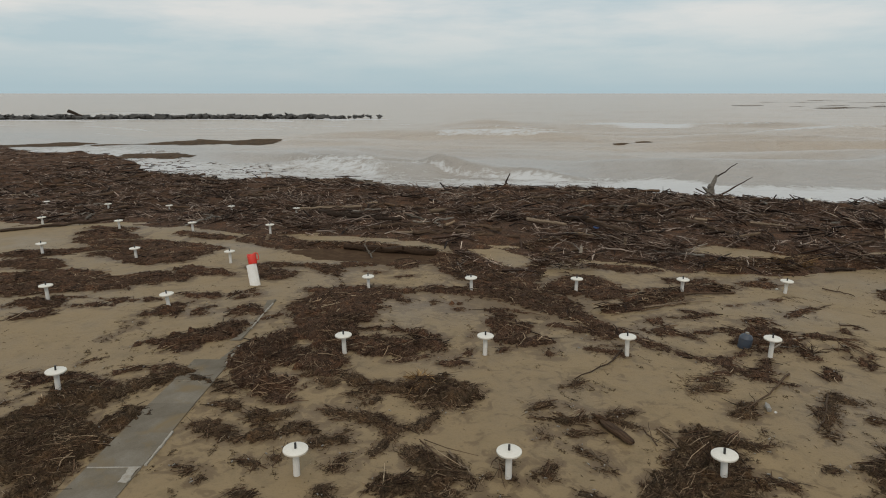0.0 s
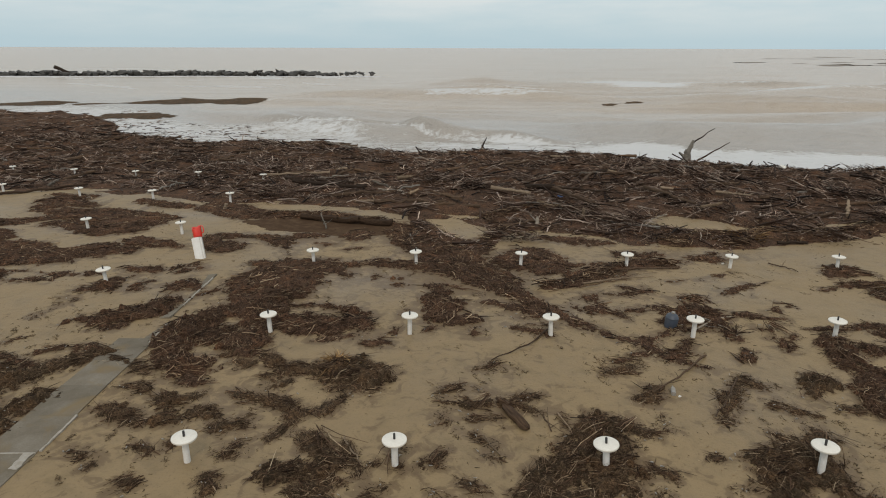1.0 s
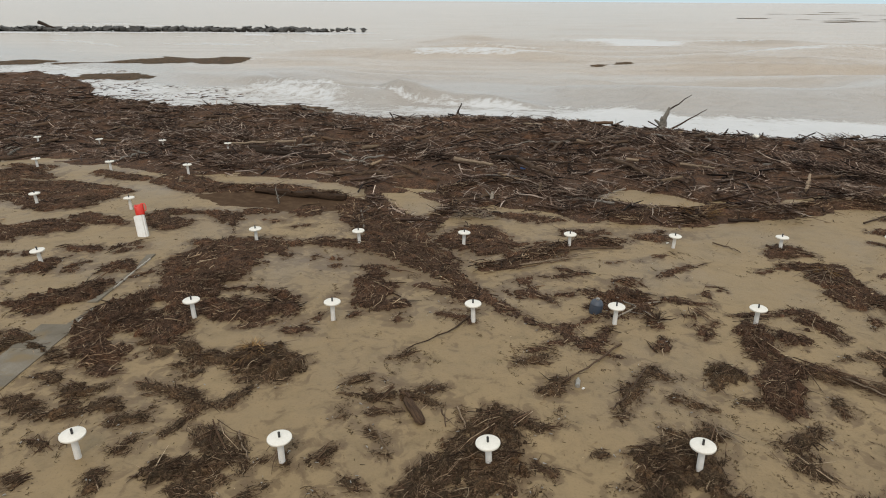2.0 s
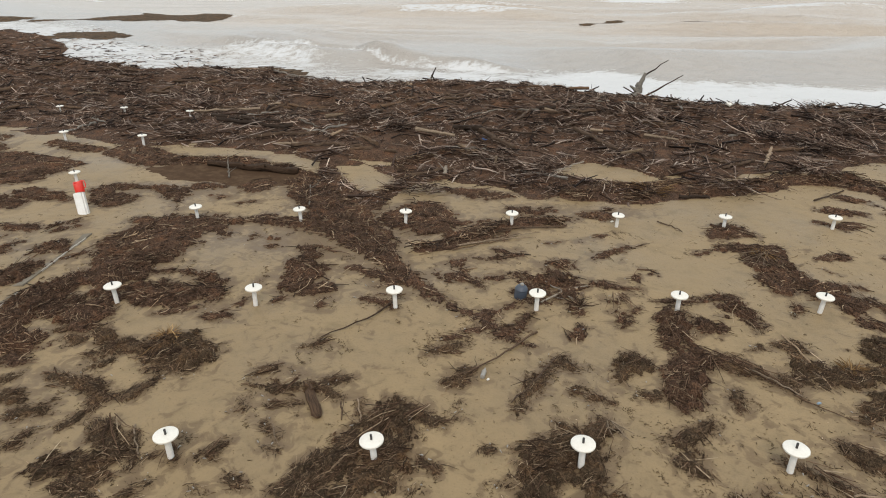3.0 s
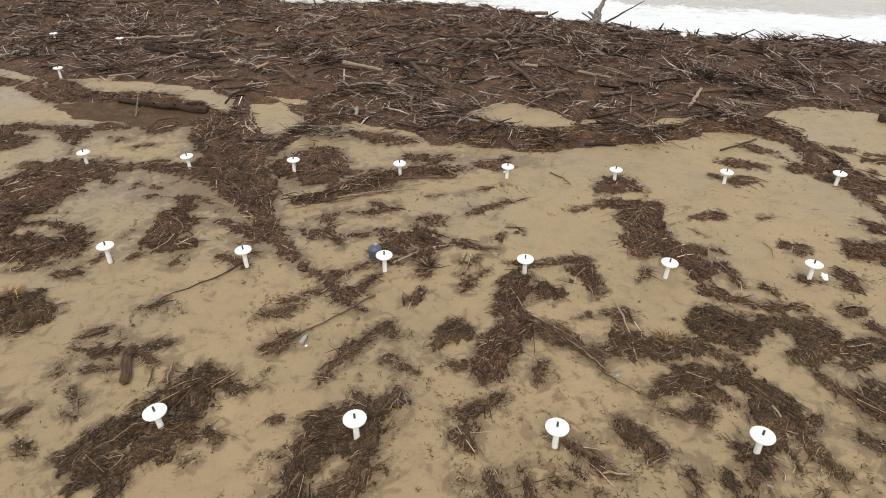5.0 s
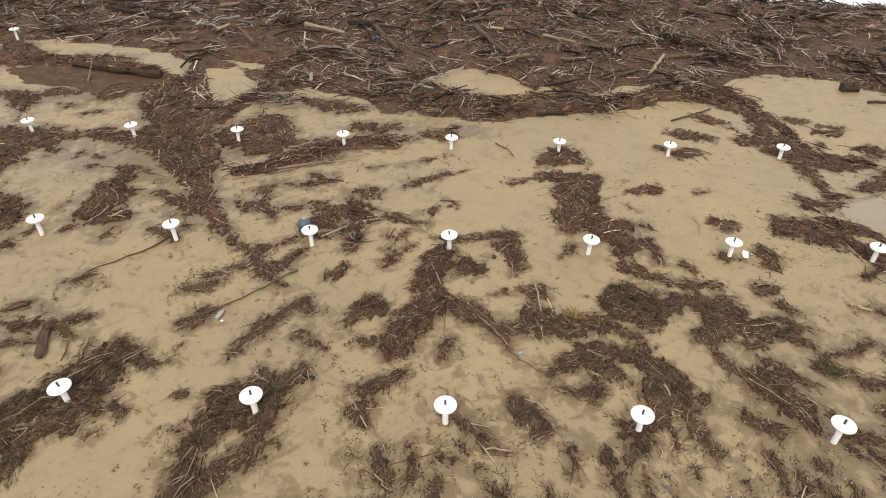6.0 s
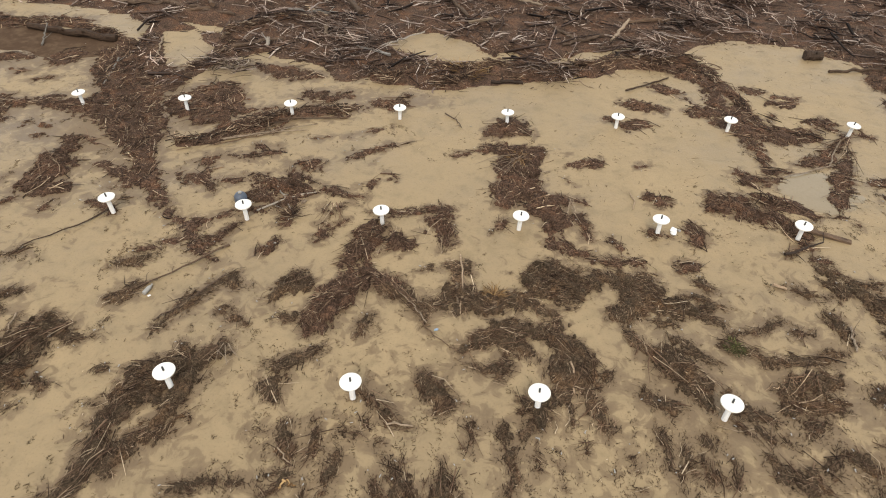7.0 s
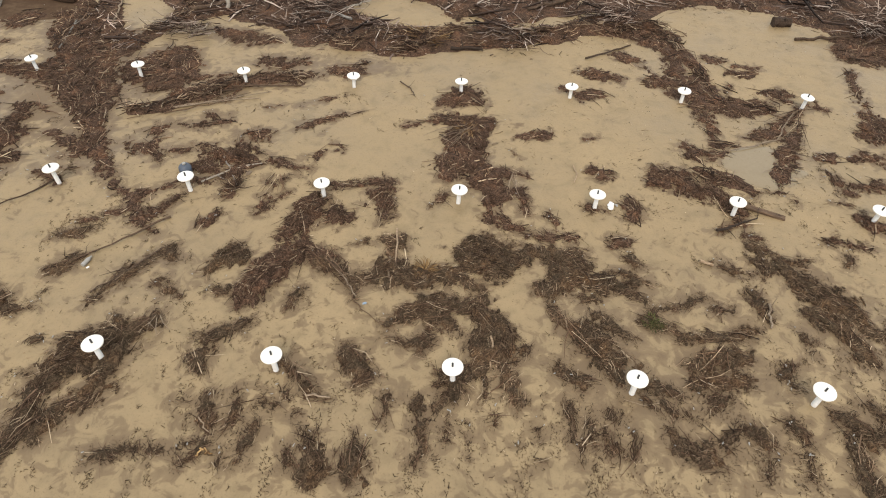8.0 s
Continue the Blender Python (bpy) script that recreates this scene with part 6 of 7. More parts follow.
debris_heap(0.87, [(11.23, 11.43, 0.13), (11.46, 11.35, 0.23)], [(11.34, 11.35, 0.07), (11.46, 10.78, 0.16), (11.46, 10.18, 0.13)], [(11.46, 10.63, 0.33), (12.04, 10.38, 0.36), (12.58, 10.52, 0.40), (12.98, 10.24, 0.20)], [(13.05, 11.01, 0.49), (13.48, 10.87, 0.48), (13.94, 11.05, 0.37)], [(13.31, 11.35, 0.34), (13.88, 11.37, 0.17)], [(14.19, 11.22, 0.24), (14.73, 11.16, 0.27), (15.19, 11.26, 0.20)], [(10.61, 10.36, 0.15), (11.09, 10.31, 0.15), (11.19, 10.62, 0.09)])
debris_heap(0.60, [(16.16, 11.13, 0.13), (16.31, 10.91, 0.13)])
debris_heap(0.80, [(20.64, 11.41, 0.10), (20.49, 11.16, 0.08)])
debris_heap(0.70, [(4.57, 11.17, 0.09), (4.97, 11.27, 0.19), (5.18, 11.46, 0.11)])
debris_heap(0.80, [(18.95, 11.49, 0.15), (19.36, 11.19, 0.18), (19.74, 11.28, 0.10)])
debris_heap(0.60, [(-7.02, 11.33, 0.29), (-6.60, 11.33, 0.23)])
debris_heap(0.96, [(-2.62, 11.86, 0.12), (-2.31, 12.07, 0.25), (-2.28, 12.33, 0.14)], [(-2.02, 12.07, 0.10), (-1.63, 11.57, 0.22), (-1.37, 11.28, 0.23), (-1.43, 11.01, 0.20)], [(-1.63, 11.01, 0.13), (-1.43, 10.83, 0.10)], [(-1.26, 11.38, 0.23), (-0.85, 11.20, 0.17), (-0.67, 11.48, 0.26)], [(-0.53, 11.30, 0.40), (-0.18, 11.12, 0.52), (0.27, 11.04, 0.46), (0.48, 11.04, 0.19)], [(-0.45, 11.59, 0.20), (-0.14, 11.49, 0.28)], [(-0.34, 10.59, 0.11), (0.06, 10.59, 0.18), (0.35, 10.60, 0.15)], [(-2.35, 11.60, 0.12), (-2.06, 11.46, 0.18), (-1.99, 11.62, 0.09)])
debris_heap(0.60, [(10.67, 11.31, 0.08), (10.89, 11.38, 0.10)])
debris_heap(0.80, [(2.54, 11.53, 0.10), (2.38, 11.34, 0.08), (2.18, 11.28, 0.06)])
debris_heap(0.90, [(16.09, 11.70, 0.18), (15.93, 11.53, 0.13)])
debris_heap(0.50, [(4.83, 11.62, 0.10), (5.15, 11.68, 0.10)])
debris_heap(1.00, [(-8.01, 11.69, 0.23), (-7.71, 11.57, 0.31), (-7.56, 11.83, 0.19), (-6.83, 11.71, 0.12), (-6.25, 11.45, 0.16)])
debris_heap(0.80, [(20.37, 11.87, 0.15), (20.76, 11.81, 0.15), (21.16, 11.67, 0.11)])
debris_heap(0.60, [(13.73, 11.97, 0.11), (14.18, 11.90, 0.15)], [(14.15, 11.72, 0.14), (14.71, 11.66, 0.18), (15.17, 11.67, 0.14)])
debris_heap(0.60, [(18.66, 11.89, 0.08), (19.00, 11.87, 0.08)])
debris_heap(0.80, [(7.45, 11.75, 0.23), (7.56, 12.04, 0.14)])
debris_heap(0.80, [(5.29, 11.93, 0.08), (5.52, 11.94, 0.10)])
debris_heap(0.70, [(-6.38, 11.97, 0.16), (-6.10, 12.19, 0.16)])
debris_heap(0.90, [(5.99, 11.77, 0.21), (6.37, 12.07, 0.19), (6.64, 12.57, 0.16)])
debris_heap(0.80, [(-5.68, 12.24, 0.18), (-5.28, 12.11, 0.23)])
debris_heap(0.50, [(14.71, 12.28, 0.14), (14.80, 12.10, 0.14)])
debris_heap(0.97, [(9.64, 12.94, 0.18), (9.57, 12.53, 0.37), (9.46, 11.96, 0.40), (9.23, 11.50, 0.23), (9.50, 11.17, 0.33)], [(9.92, 12.65, 0.17), (10.15, 12.09, 0.31), (10.26, 12.19, 0.18)], [(9.44, 13.14, 0.13), (9.87, 13.17, 0.21)], [(10.00, 13.17, 0.13), (10.49, 13.31, 0.20), (11.00, 13.34, 0.20), (11.25, 13.31, 0.09)], [(10.95, 13.02, 0.34), (11.14, 12.52, 0.26), (11.16, 12.04, 0.16)], [(10.20, 10.88, 0.13), (9.74, 11.02, 0.30), (9.33, 10.83, 0.36), (9.07, 10.42, 0.41), (8.85, 9.90, 0.38), (8.76, 9.55, 0.17)])
debris_heap(0.92, [(-3.90, 13.16, 0.28), (-3.73, 13.28, 0.28)], [(-3.61, 12.71, 0.32), (-3.26, 12.71, 0.38), (-3.05, 12.95, 0.27)], [(-3.55, 13.91, 0.51), (-3.73, 13.26, 0.57), (-3.85, 12.52, 0.49), (-3.69, 11.71, 0.30), (-3.14, 11.34, 0.46)], [(-3.00, 10.87, 0.17), (-2.82, 10.76, 0.17)])
debris_heap(0.90, [(0.02, 12.43, 0.14), (0.48, 12.44, 0.12)])
debris_heap(0.90, [(21.34, 12.62, 0.13), (21.48, 12.54, 0.21), (21.67, 12.29, 0.25)])
debris_heap(0.80, [(-7.31, 12.32, 0.09), (-7.21, 12.54, 0.13), (-7.04, 12.65, 0.13)])
debris_heap(0.90, [(15.51, 12.67, 0.16), (15.83, 12.53, 0.12)])
debris_heap(1.00, [(16.41, 12.89, 0.15), (16.51, 12.61, 0.19), (16.43, 12.32, 0.14)])
debris_heap(0.80, [(7.56, 12.82, 0.20), (7.70, 13.04, 0.16)], [(7.48, 12.62, 0.10), (7.67, 12.62, 0.12)])
debris_heap(0.80, [(12.11, 12.57, 0.08), (12.37, 12.88, 0.18), (12.50, 12.98, 0.09)])
debris_heap(0.80, [(14.02, 13.25, 0.18), (14.15, 12.84, 0.15), (14.15, 12.45, 0.11)])
debris_heap(0.60, [(0.41, 12.79, 0.14), (0.59, 13.15, 0.12)])
debris_heap(0.85, [(8.34, 13.29, 0.22), (8.64, 12.99, 0.20), (8.56, 12.38, 0.22), (8.44, 12.09, 0.13)], [(8.72, 13.31, 0.17), (9.19, 13.56, 0.13)], [(8.81, 12.69, 0.19), (9.03, 12.90, 0.12)])
debris_heap(0.80, [(2.23, 12.91, 0.16), (2.31, 13.24, 0.14)])
debris_heap(0.90, [(20.95, 13.16, 0.07), (21.28, 13.05, 0.13)])
debris_heap(0.80, [(1.22, 13.04, 0.17), (1.40, 13.28, 0.10)])
debris_heap(0.65, [(2.98, 13.32, 0.16), (3.81, 12.89, 0.18)], [(3.60, 13.35, 0.19), (4.10, 13.38, 0.14)])
debris_heap(0.95, [(17.32, 13.66, 0.32), (17.81, 13.79, 0.44), (17.98, 13.36, 0.40)], [(17.27, 14.12, 0.20), (17.76, 14.02, 0.20)], [(18.33, 13.81, 0.22), (18.40, 13.18, 0.30), (18.68, 12.79, 0.30), (18.69, 12.51, 0.15)], [(18.22, 12.08, 0.08), (18.73, 12.33, 0.14)])
debris_heap(0.65, [(19.27, 13.32, 0.13), (19.71, 13.46, 0.14), (20.04, 13.37, 0.12)], [(20.12, 13.27, 0.09), (20.21, 13.07, 0.09)])
debris_heap(0.97, [(-2.18, 15.19, 0.48), (-2.60, 14.39, 0.61), (-2.61, 13.45, 0.31)], [(-1.94, 14.52, 0.19), (-1.35, 14.54, 0.25), (-0.55, 14.20, 0.39), (-0.07, 13.93, 0.18), (-0.41, 13.51, 0.45), (-0.91, 13.24, 0.49), (-1.49, 13.19, 0.38), (-2.11, 13.21, 0.28), (-2.52, 12.85, 0.22)], [(-1.38, 13.74, 0.34), (-0.71, 13.64, 0.34)], [(-1.94, 13.60, 0.40), (-2.55, 13.58, 0.40)], [(-0.11, 13.39, 0.21), (-0.28, 12.89, 0.15), (-0.75, 12.60, 0.13), (-1.06, 12.53, 0.08)], [(-2.72, 12.39, 0.31), (-2.51, 12.73, 0.36), (-2.15, 12.40, 0.30), (-2.31, 12.07, 0.30)])
debris_heap(0.70, [(-6.71, 13.37, 0.17), (-6.20, 13.58, 0.28)])
debris_heap(1.00, [(-5.92, 13.52, 0.40), (-5.56, 13.85, 0.49), (-5.12, 14.02, 0.50), (-4.89, 14.64, 0.38)], [(-5.60, 13.08, 0.26), (-5.31, 13.23, 0.19)])
debris_heap(0.80, [(21.83, 13.72, 0.18), (22.27, 13.86, 0.23)])
debris_heap(0.90, [(21.33, 14.23, 0.14), (21.37, 14.02, 0.22), (21.39, 13.59, 0.14), (21.55, 13.40, 0.12)])
debris_heap(0.98, [(5.78, 14.19, 0.15), (6.38, 14.42, 0.23), (6.99, 14.13, 0.38), (7.67, 14.05, 0.48)], [(6.72, 13.65, 0.32), (7.39, 13.57, 0.37), (7.75, 13.71, 0.33)], [(6.59, 13.20, 0.22), (7.11, 13.12, 0.26)], [(7.44, 14.53, 0.29), (7.87, 14.07, 0.35)], [(7.92, 13.83, 0.28), (8.35, 13.98, 0.28), (8.90, 13.77, 0.18), (9.31, 13.68, 0.13)])
debris_heap(0.80, [(3.34, 13.80, 0.15), (3.87, 13.95, 0.15)])
debris_heap(0.85, [(15.83, 14.07, 0.25), (16.13, 13.96, 0.24), (15.91, 13.62, 0.09)])
debris_heap(0.60, [(0.57, 13.94, 0.11), (0.74, 14.22, 0.12)])
debris_heap(0.80, [(-7.09, 14.62, 0.21), (-7.24, 14.40, 0.16), (-7.49, 13.66, 0.14)])
debris_heap(0.95, [(1.43, 15.94, 0.37), (1.49, 15.09, 0.55), (1.56, 14.43, 0.59), (1.56, 13.81, 0.38)], [(2.25, 13.73, 0.37), (1.87, 13.60, 0.26)])
debris_heap(0.50, [(13.96, 14.75, 0.09), (14.18, 14.39, 0.09)])
debris_heap(0.73, [(9.29, 14.40, 0.19), (9.59, 14.67, 0.25), (9.82, 14.44, 0.18)], [(9.03, 14.26, 0.12), (9.31, 14.15, 0.14)], [(9.26, 15.17, 0.10), (9.57, 14.93, 0.14)])
debris_heap(0.98, [(11.79, 16.03, 0.23), (12.38, 16.05, 0.40), (13.09, 15.93, 0.51), (13.62, 16.17, 0.17)], [(12.93, 15.64, 0.66), (12.81, 14.84, 0.69), (12.70, 14.22, 0.68), (12.54, 13.74, 0.33)], [(13.21, 14.00, 0.35), (13.71, 13.79, 0.32), (14.22, 13.80, 0.18)], [(13.30, 13.54, 0.52), (13.63, 13.13, 0.38), (13.33, 12.61, 0.24), (13.47, 12.24, 0.24)], [(11.36, 15.73, 0.22), (11.65, 15.88, 0.16)])
debris_heap(0.50, [(21.30, 14.80, 0.10), (21.67, 14.87, 0.10)])
debris_heap(0.80, [(21.33, 14.81, 0.17), (21.69, 14.90, 0.23)])
debris_heap(0.95, [(0.32, 21.39, 0.96), (1.30, 19.52, 1.10), (1.99, 17.89, 1.17), (2.74, 16.64, 0.93), (3.43, 15.50, 0.53), (3.90, 14.44, 0.33), (4.56, 13.52, 0.23), (5.05, 12.89, 0.17)], [(-1.58, 17.81, 0.23), (-0.66, 17.88, 0.34), (0.37, 17.77, 0.51), (1.21, 17.66, 0.72)], [(1.64, 16.10, 0.24), (2.35, 15.52, 0.11), (2.85, 15.52, 0.09)], [(2.67, 14.81, 0.21), (3.28, 14.53, 0.29), (3.77, 14.18, 0.25)], [(5.25, 12.70, 0.13), (5.62, 12.32, 0.12), (6.08, 11.69, 0.12), (6.53, 11.36, 0.09)], [(5.59, 12.42, 0.21), (6.10, 12.75, 0.21), (6.50, 13.04, 0.20)])
debris_heap(1.00, [(22.24, 14.80, 0.23), (22.62, 15.01, 0.22), (22.71, 14.79, 0.32), (23.08, 15.05, 0.17)])
debris_heap(1.00, [(18.27, 15.14, 0.22), (18.43, 14.81, 0.33), (18.83, 14.78, 0.27), (19.22, 14.93, 0.11)])
debris_heap(0.90, [(7.44, 15.14, 0.21), (7.74, 15.08, 0.30), (7.99, 14.83, 0.13)])
debris_heap(1.00, [(21.44, 16.29, 0.18), (20.95, 15.43, 0.22), (20.45, 14.64, 0.27), (20.05, 13.80, 0.21)])
debris_heap(0.82, [(5.09, 15.04, 0.22), (5.35, 15.33, 0.21), (5.35, 14.66, 0.16)], [(4.62, 14.41, 0.26), (5.12, 14.35, 0.29), (5.55, 14.05, 0.26), (5.73, 13.70, 0.10)], [(5.53, 15.43, 0.14), (6.26, 15.38, 0.20), (6.75, 15.70, 0.29)], [(6.25, 15.95, 0.21), (6.79, 15.56, 0.20)])
debris_heap(0.60, [(-4.28, 15.03, 0.14), (-4.03, 15.55, 0.19)])
debris_heap(0.90, [(15.84, 15.33, 0.11), (16.07, 15.41, 0.16)])
debris_heap(0.85, [(14.18, 15.40, 0.22), (14.76, 15.53, 0.28)], [(14.61, 15.47, 0.22), (14.84, 15.56, 0.16)])
debris_heap(0.90, [(-6.18, 16.02, 0.28), (-6.04, 15.31, 0.19)])
debris_heap(0.82, [(-5.16, 15.80, 0.35), (-4.99, 15.30, 0.40), (-4.56, 15.50, 0.31)], [(-5.02, 15.61, 0.45), (-4.90, 16.10, 0.38)])
debris_heap(0.90, [(-11.01, 16.23, 0.50), (-10.41, 16.23, 0.60), (-9.95, 15.97, 0.34)], [(-10.32, 15.04, 0.41), (-10.06, 15.26, 0.43), (-9.93, 15.48, 0.34)])
debris_heap(0.90, [(8.59, 15.46, 0.22), (9.05, 15.71, 0.28), (9.59, 16.18, 0.20), (10.02, 16.30, 0.12)])
debris_heap(0.80, [(13.83, 16.09, 0.23), (14.11, 15.96, 0.17)])
debris_heap(0.70, [(-9.37, 16.22, 0.35), (-8.65, 15.98, 0.28)], [(-9.99, 16.75, 0.18), (-8.34, 16.51, 0.30), (-7.74, 16.52, 0.29)])
debris_heap(0.70, [(-0.20, 16.75, 0.27), (0.40, 16.63, 0.35), (0.65, 16.89, 0.21)], [(0.14, 16.00, 0.20), (0.65, 16.15, 0.27)])
debris_heap(0.70, [(7.63, 16.41, 0.15), (8.05, 16.53, 0.12)])
debris_heap(0.80, [(5.21, 16.49, 0.31), (5.87, 16.84, 0.45)])
debris_heap(0.89, [(-6.53, 17.14, 0.38), (-6.33, 17.14, 0.28)], [(-5.74, 17.09, 0.32), (-5.33, 17.32, 0.32)], [(-6.92, 17.06, 0.35), (-6.31, 16.90, 0.39)], [(-5.59, 16.83, 0.27), (-5.23, 17.12, 0.28)], [(-7.29, 15.30, 0.39), (-6.97, 15.52, 0.51), (-6.83, 16.16, 0.33), (-6.62, 16.36, 0.22)])
debris_heap(0.80, [(8.50, 16.55, 0.18), (9.06, 16.90, 0.19), (9.50, 17.09, 0.16)])
debris_heap(0.80, [(6.51, 16.73, 0.21), (6.63, 17.20, 0.22)])
debris_heap(0.97, [(24.16, 19.45, 0.22), (23.87, 18.60, 0.21), (23.83, 17.97, 0.28), (23.72, 17.22, 0.27), (23.24, 16.35, 0.30), (23.27, 15.95, 0.51)], [(23.59, 16.79, 0.45), (23.77, 16.25, 0.93)])
debris_heap(1.00, [(12.18, 16.94, 0.35), (12.74, 17.36, 0.58), (13.24, 16.88, 0.29)])
debris_heap(0.97, [(18.54, 21.18, 0.61), (18.99, 20.58, 0.48), (19.04, 19.59, 0.42), (18.92, 18.67, 0.39)], [(18.24, 18.28, 0.43), (18.89, 18.32, 0.44)], [(18.56, 17.80, 0.36), (19.09, 17.50, 0.50), (19.60, 17.22, 0.63), (20.16, 17.10, 0.48), (20.63, 17.13, 0.27)], [(20.01, 17.89, 0.23), (20.30, 18.24, 0.19)], [(18.98, 17.18, 0.26), (19.22, 16.59, 0.29), (19.15, 16.00, 0.28), (18.95, 15.30, 0.14)], [(19.00, 15.25, 0.23), (19.59, 15.34, 0.17)], [(22.19, 17.39, 0.21), (21.80, 17.05, 0.25), (21.13, 16.41, 0.27), (20.50, 15.81, 0.31), (19.98, 15.58, 0.24), (19.78, 15.62, 0.12)])
debris_heap(0.80, [(22.35, 17.24, 0.26), (22.35, 17.56, 0.20)])
debris_heap(1.00, [(-1.52, 17.87, 0.44), (-0.56, 17.90, 0.36), (-0.04, 18.33, 0.28)], [(-1.45, 17.26, 0.47), (-1.08, 16.88, 0.26)])
debris_heap(0.85, [(20.97, 17.95, 0.29), (21.45, 17.98, 0.53), (21.55, 17.66, 0.28)], [(20.54, 17.28, 0.27), (21.05, 17.41, 0.21)])
debris_heap(1.00, [(15.59, 17.78, 0.20), (15.92, 17.47, 0.33), (16.34, 17.61, 0.26)])
debris_heap(0.99, [(3.28, 17.66, 0.35), (3.73, 18.20, 0.94), (4.28, 18.78, 0.90)], [(4.57, 17.57, 0.76), (4.22, 17.22, 0.40)], [(4.55, 18.44, 0.78), (5.30, 17.79, 0.34), (6.05, 18.00, 0.21), (6.75, 17.71, 0.27), (7.99, 17.87, 0.34)], [(4.82, 16.31, 0.15), (5.39, 16.91, 0.51), (6.01, 17.49, 0.40)], [(7.03, 17.90, 0.35), (7.98, 17.97, 0.42), (8.59, 18.18, 0.35)], [(9.03, 18.57, 0.29), (9.54, 18.43, 0.49), (9.82, 19.00, 0.25)], [(6.98, 18.97, 0.36), (7.62, 18.65, 0.51), (8.17, 18.88, 0.30)])
debris_heap(0.97, [(-5.92, 19.85, 0.54), (-5.91, 20.50, 0.49), (-5.04, 20.57, 0.41), (-4.30, 20.54, 0.45), (-3.56, 20.07, 0.62)], [(-5.57, 19.36, 0.65), (-5.11, 19.30, 0.76), (-4.96, 19.67, 0.44)], [(-3.43, 19.56, 0.23), (-3.04, 18.63, 0.22)], [(-2.93, 18.20, 0.37), (-3.21, 17.73, 0.36), (-3.81, 17.67, 0.36)], [(-1.67, 17.86, 0.62), (-2.21, 17.62, 0.88), (-2.65, 17.18, 1.10), (-3.11, 16.55, 0.81), (-3.42, 16.14, 0.78), (-3.54, 15.42, 0.42)], [(-2.24, 16.24, 0.82), (-2.40, 15.51, 0.73), (-2.84, 15.14, 0.70), (-2.92, 14.52, 0.55), (-3.00, 13.95, 0.48), (-3.42, 13.79, 0.41), (-3.74, 13.91, 0.22)])
debris_heap(1.00, [(16.17, 18.72, 0.29), (16.57, 18.73, 0.44), (17.17, 18.50, 0.29), (17.18, 18.23, 0.16)])
debris_heap(1.00, [(-8.15, 19.76, 0.71), (-7.30, 19.53, 0.57), (-6.58, 19.19, 0.32)], [(-12.95, 18.79, 0.96), (-12.30, 19.11, 0.81), (-11.61, 19.11, 0.92), (-10.53, 18.46, 0.86), (-9.70, 18.47, 0.73), (-8.86, 18.82, 1.04), (-8.00, 18.82, 0.58)], [(-12.11, 17.59, 0.84), (-11.33, 17.87, 0.98), (-10.34, 17.85, 0.68), (-9.31, 17.75, 0.52)], [(-8.13, 19.51, 0.61), (-7.92, 19.87, 0.62), (-7.43, 19.52, 0.29), (-6.61, 19.24, 0.21)])
debris_heap(0.80, [(20.06, 19.85, 0.26), (20.51, 19.69, 0.25)], [(20.75, 19.44, 0.17), (21.40, 19.37, 0.21)], [(20.53, 19.06, 0.24), (20.89, 18.94, 0.31), (21.26, 19.25, 0.13)])
debris_heap(0.60, [(-1.42, 19.30, 0.17), (-0.87, 19.55, 0.17)])
debris_heap(0.85, [(17.51, 19.89, 0.41), (17.72, 19.71, 0.32)], [(17.81, 19.40, 0.16), (18.13, 19.05, 0.15)])
debris_heap(0.70, [(-2.45, 19.78, 0.23), (-2.01, 19.92, 0.27)], [(-2.47, 20.00, 0.27), (-1.83, 19.95, 0.27)])
debris_heap(0.90, [(7.66, 20.01, 0.25), (8.32, 20.27, 0.33)])
debris_heap(1.00, [(4.99, 20.86, 0.34), (5.83, 20.36, 0.51), (6.91, 20.28, 0.42)])
debris_heap(1.00, [(1.99, 20.41, 0.42), (2.75, 20.05, 0.30), (3.21, 20.51, 0.21), (3.48, 21.66, 0.43)])
debris_heap(1.00, [(24.65, 20.38, 0.53), (25.38, 20.83, 1.27), (26.02, 20.88, 1.60)])
debris_heap(0.80, [(-3.13, 20.77, 0.47), (-2.51, 20.84, 0.41)])
debris_heap(0.80, [(-1.41, 20.78, 0.66), (-1.19, 21.27, 0.59)])
debris_heap(0.96, [(-9.62, 22.04, 1.22), (-9.18, 22.58, 1.10), (-8.65, 22.87, 0.64)], [(-13.92, 24.27, 0.50), (-12.54, 23.74, 0.93), (-11.31, 23.43, 1.34), (-9.95, 22.76, 1.45), (-9.13, 22.77, 1.04), (-8.61, 22.77, 0.52)], [(-12.35, 22.26, 0.51), (-10.89, 21.41, 0.55), (-9.73, 21.01, 0.72), (-9.15, 21.42, 0.75)], [(-14.25, 24.83, 0.67), (-13.87, 25.78, 0.85), (-12.33, 25.05, 0.38)], [(-14.86, 26.29, 0.71), (-14.25, 26.91, 0.77)], [(-15.25, 22.08, 0.65), (-14.45, 22.09, 0.86), (-13.76, 22.27, 0.66), (-13.03, 22.73, 0.57)], [(-14.36, 20.81, 0.77), (-13.44, 20.56, 0.91), (-12.63, 20.18, 0.51)])
debris_heap(1.00, [(-7.39, 25.01, 0.99), (-5.72, 23.71, 1.05), (-4.42, 23.57, 0.59)], [(-3.94, 23.93, 0.61), (-3.01, 24.28, 0.46), (-2.13, 24.18, 0.37)])
debris_heap(0.80, [(-10.91, 26.16, 0.57), (-9.55, 25.36, 0.72), (-8.47, 24.98, 0.46)])
debris_heap(1.00, [(-5.53, 7.98, 0.24), (-5.59, 8.26, 0.24)])
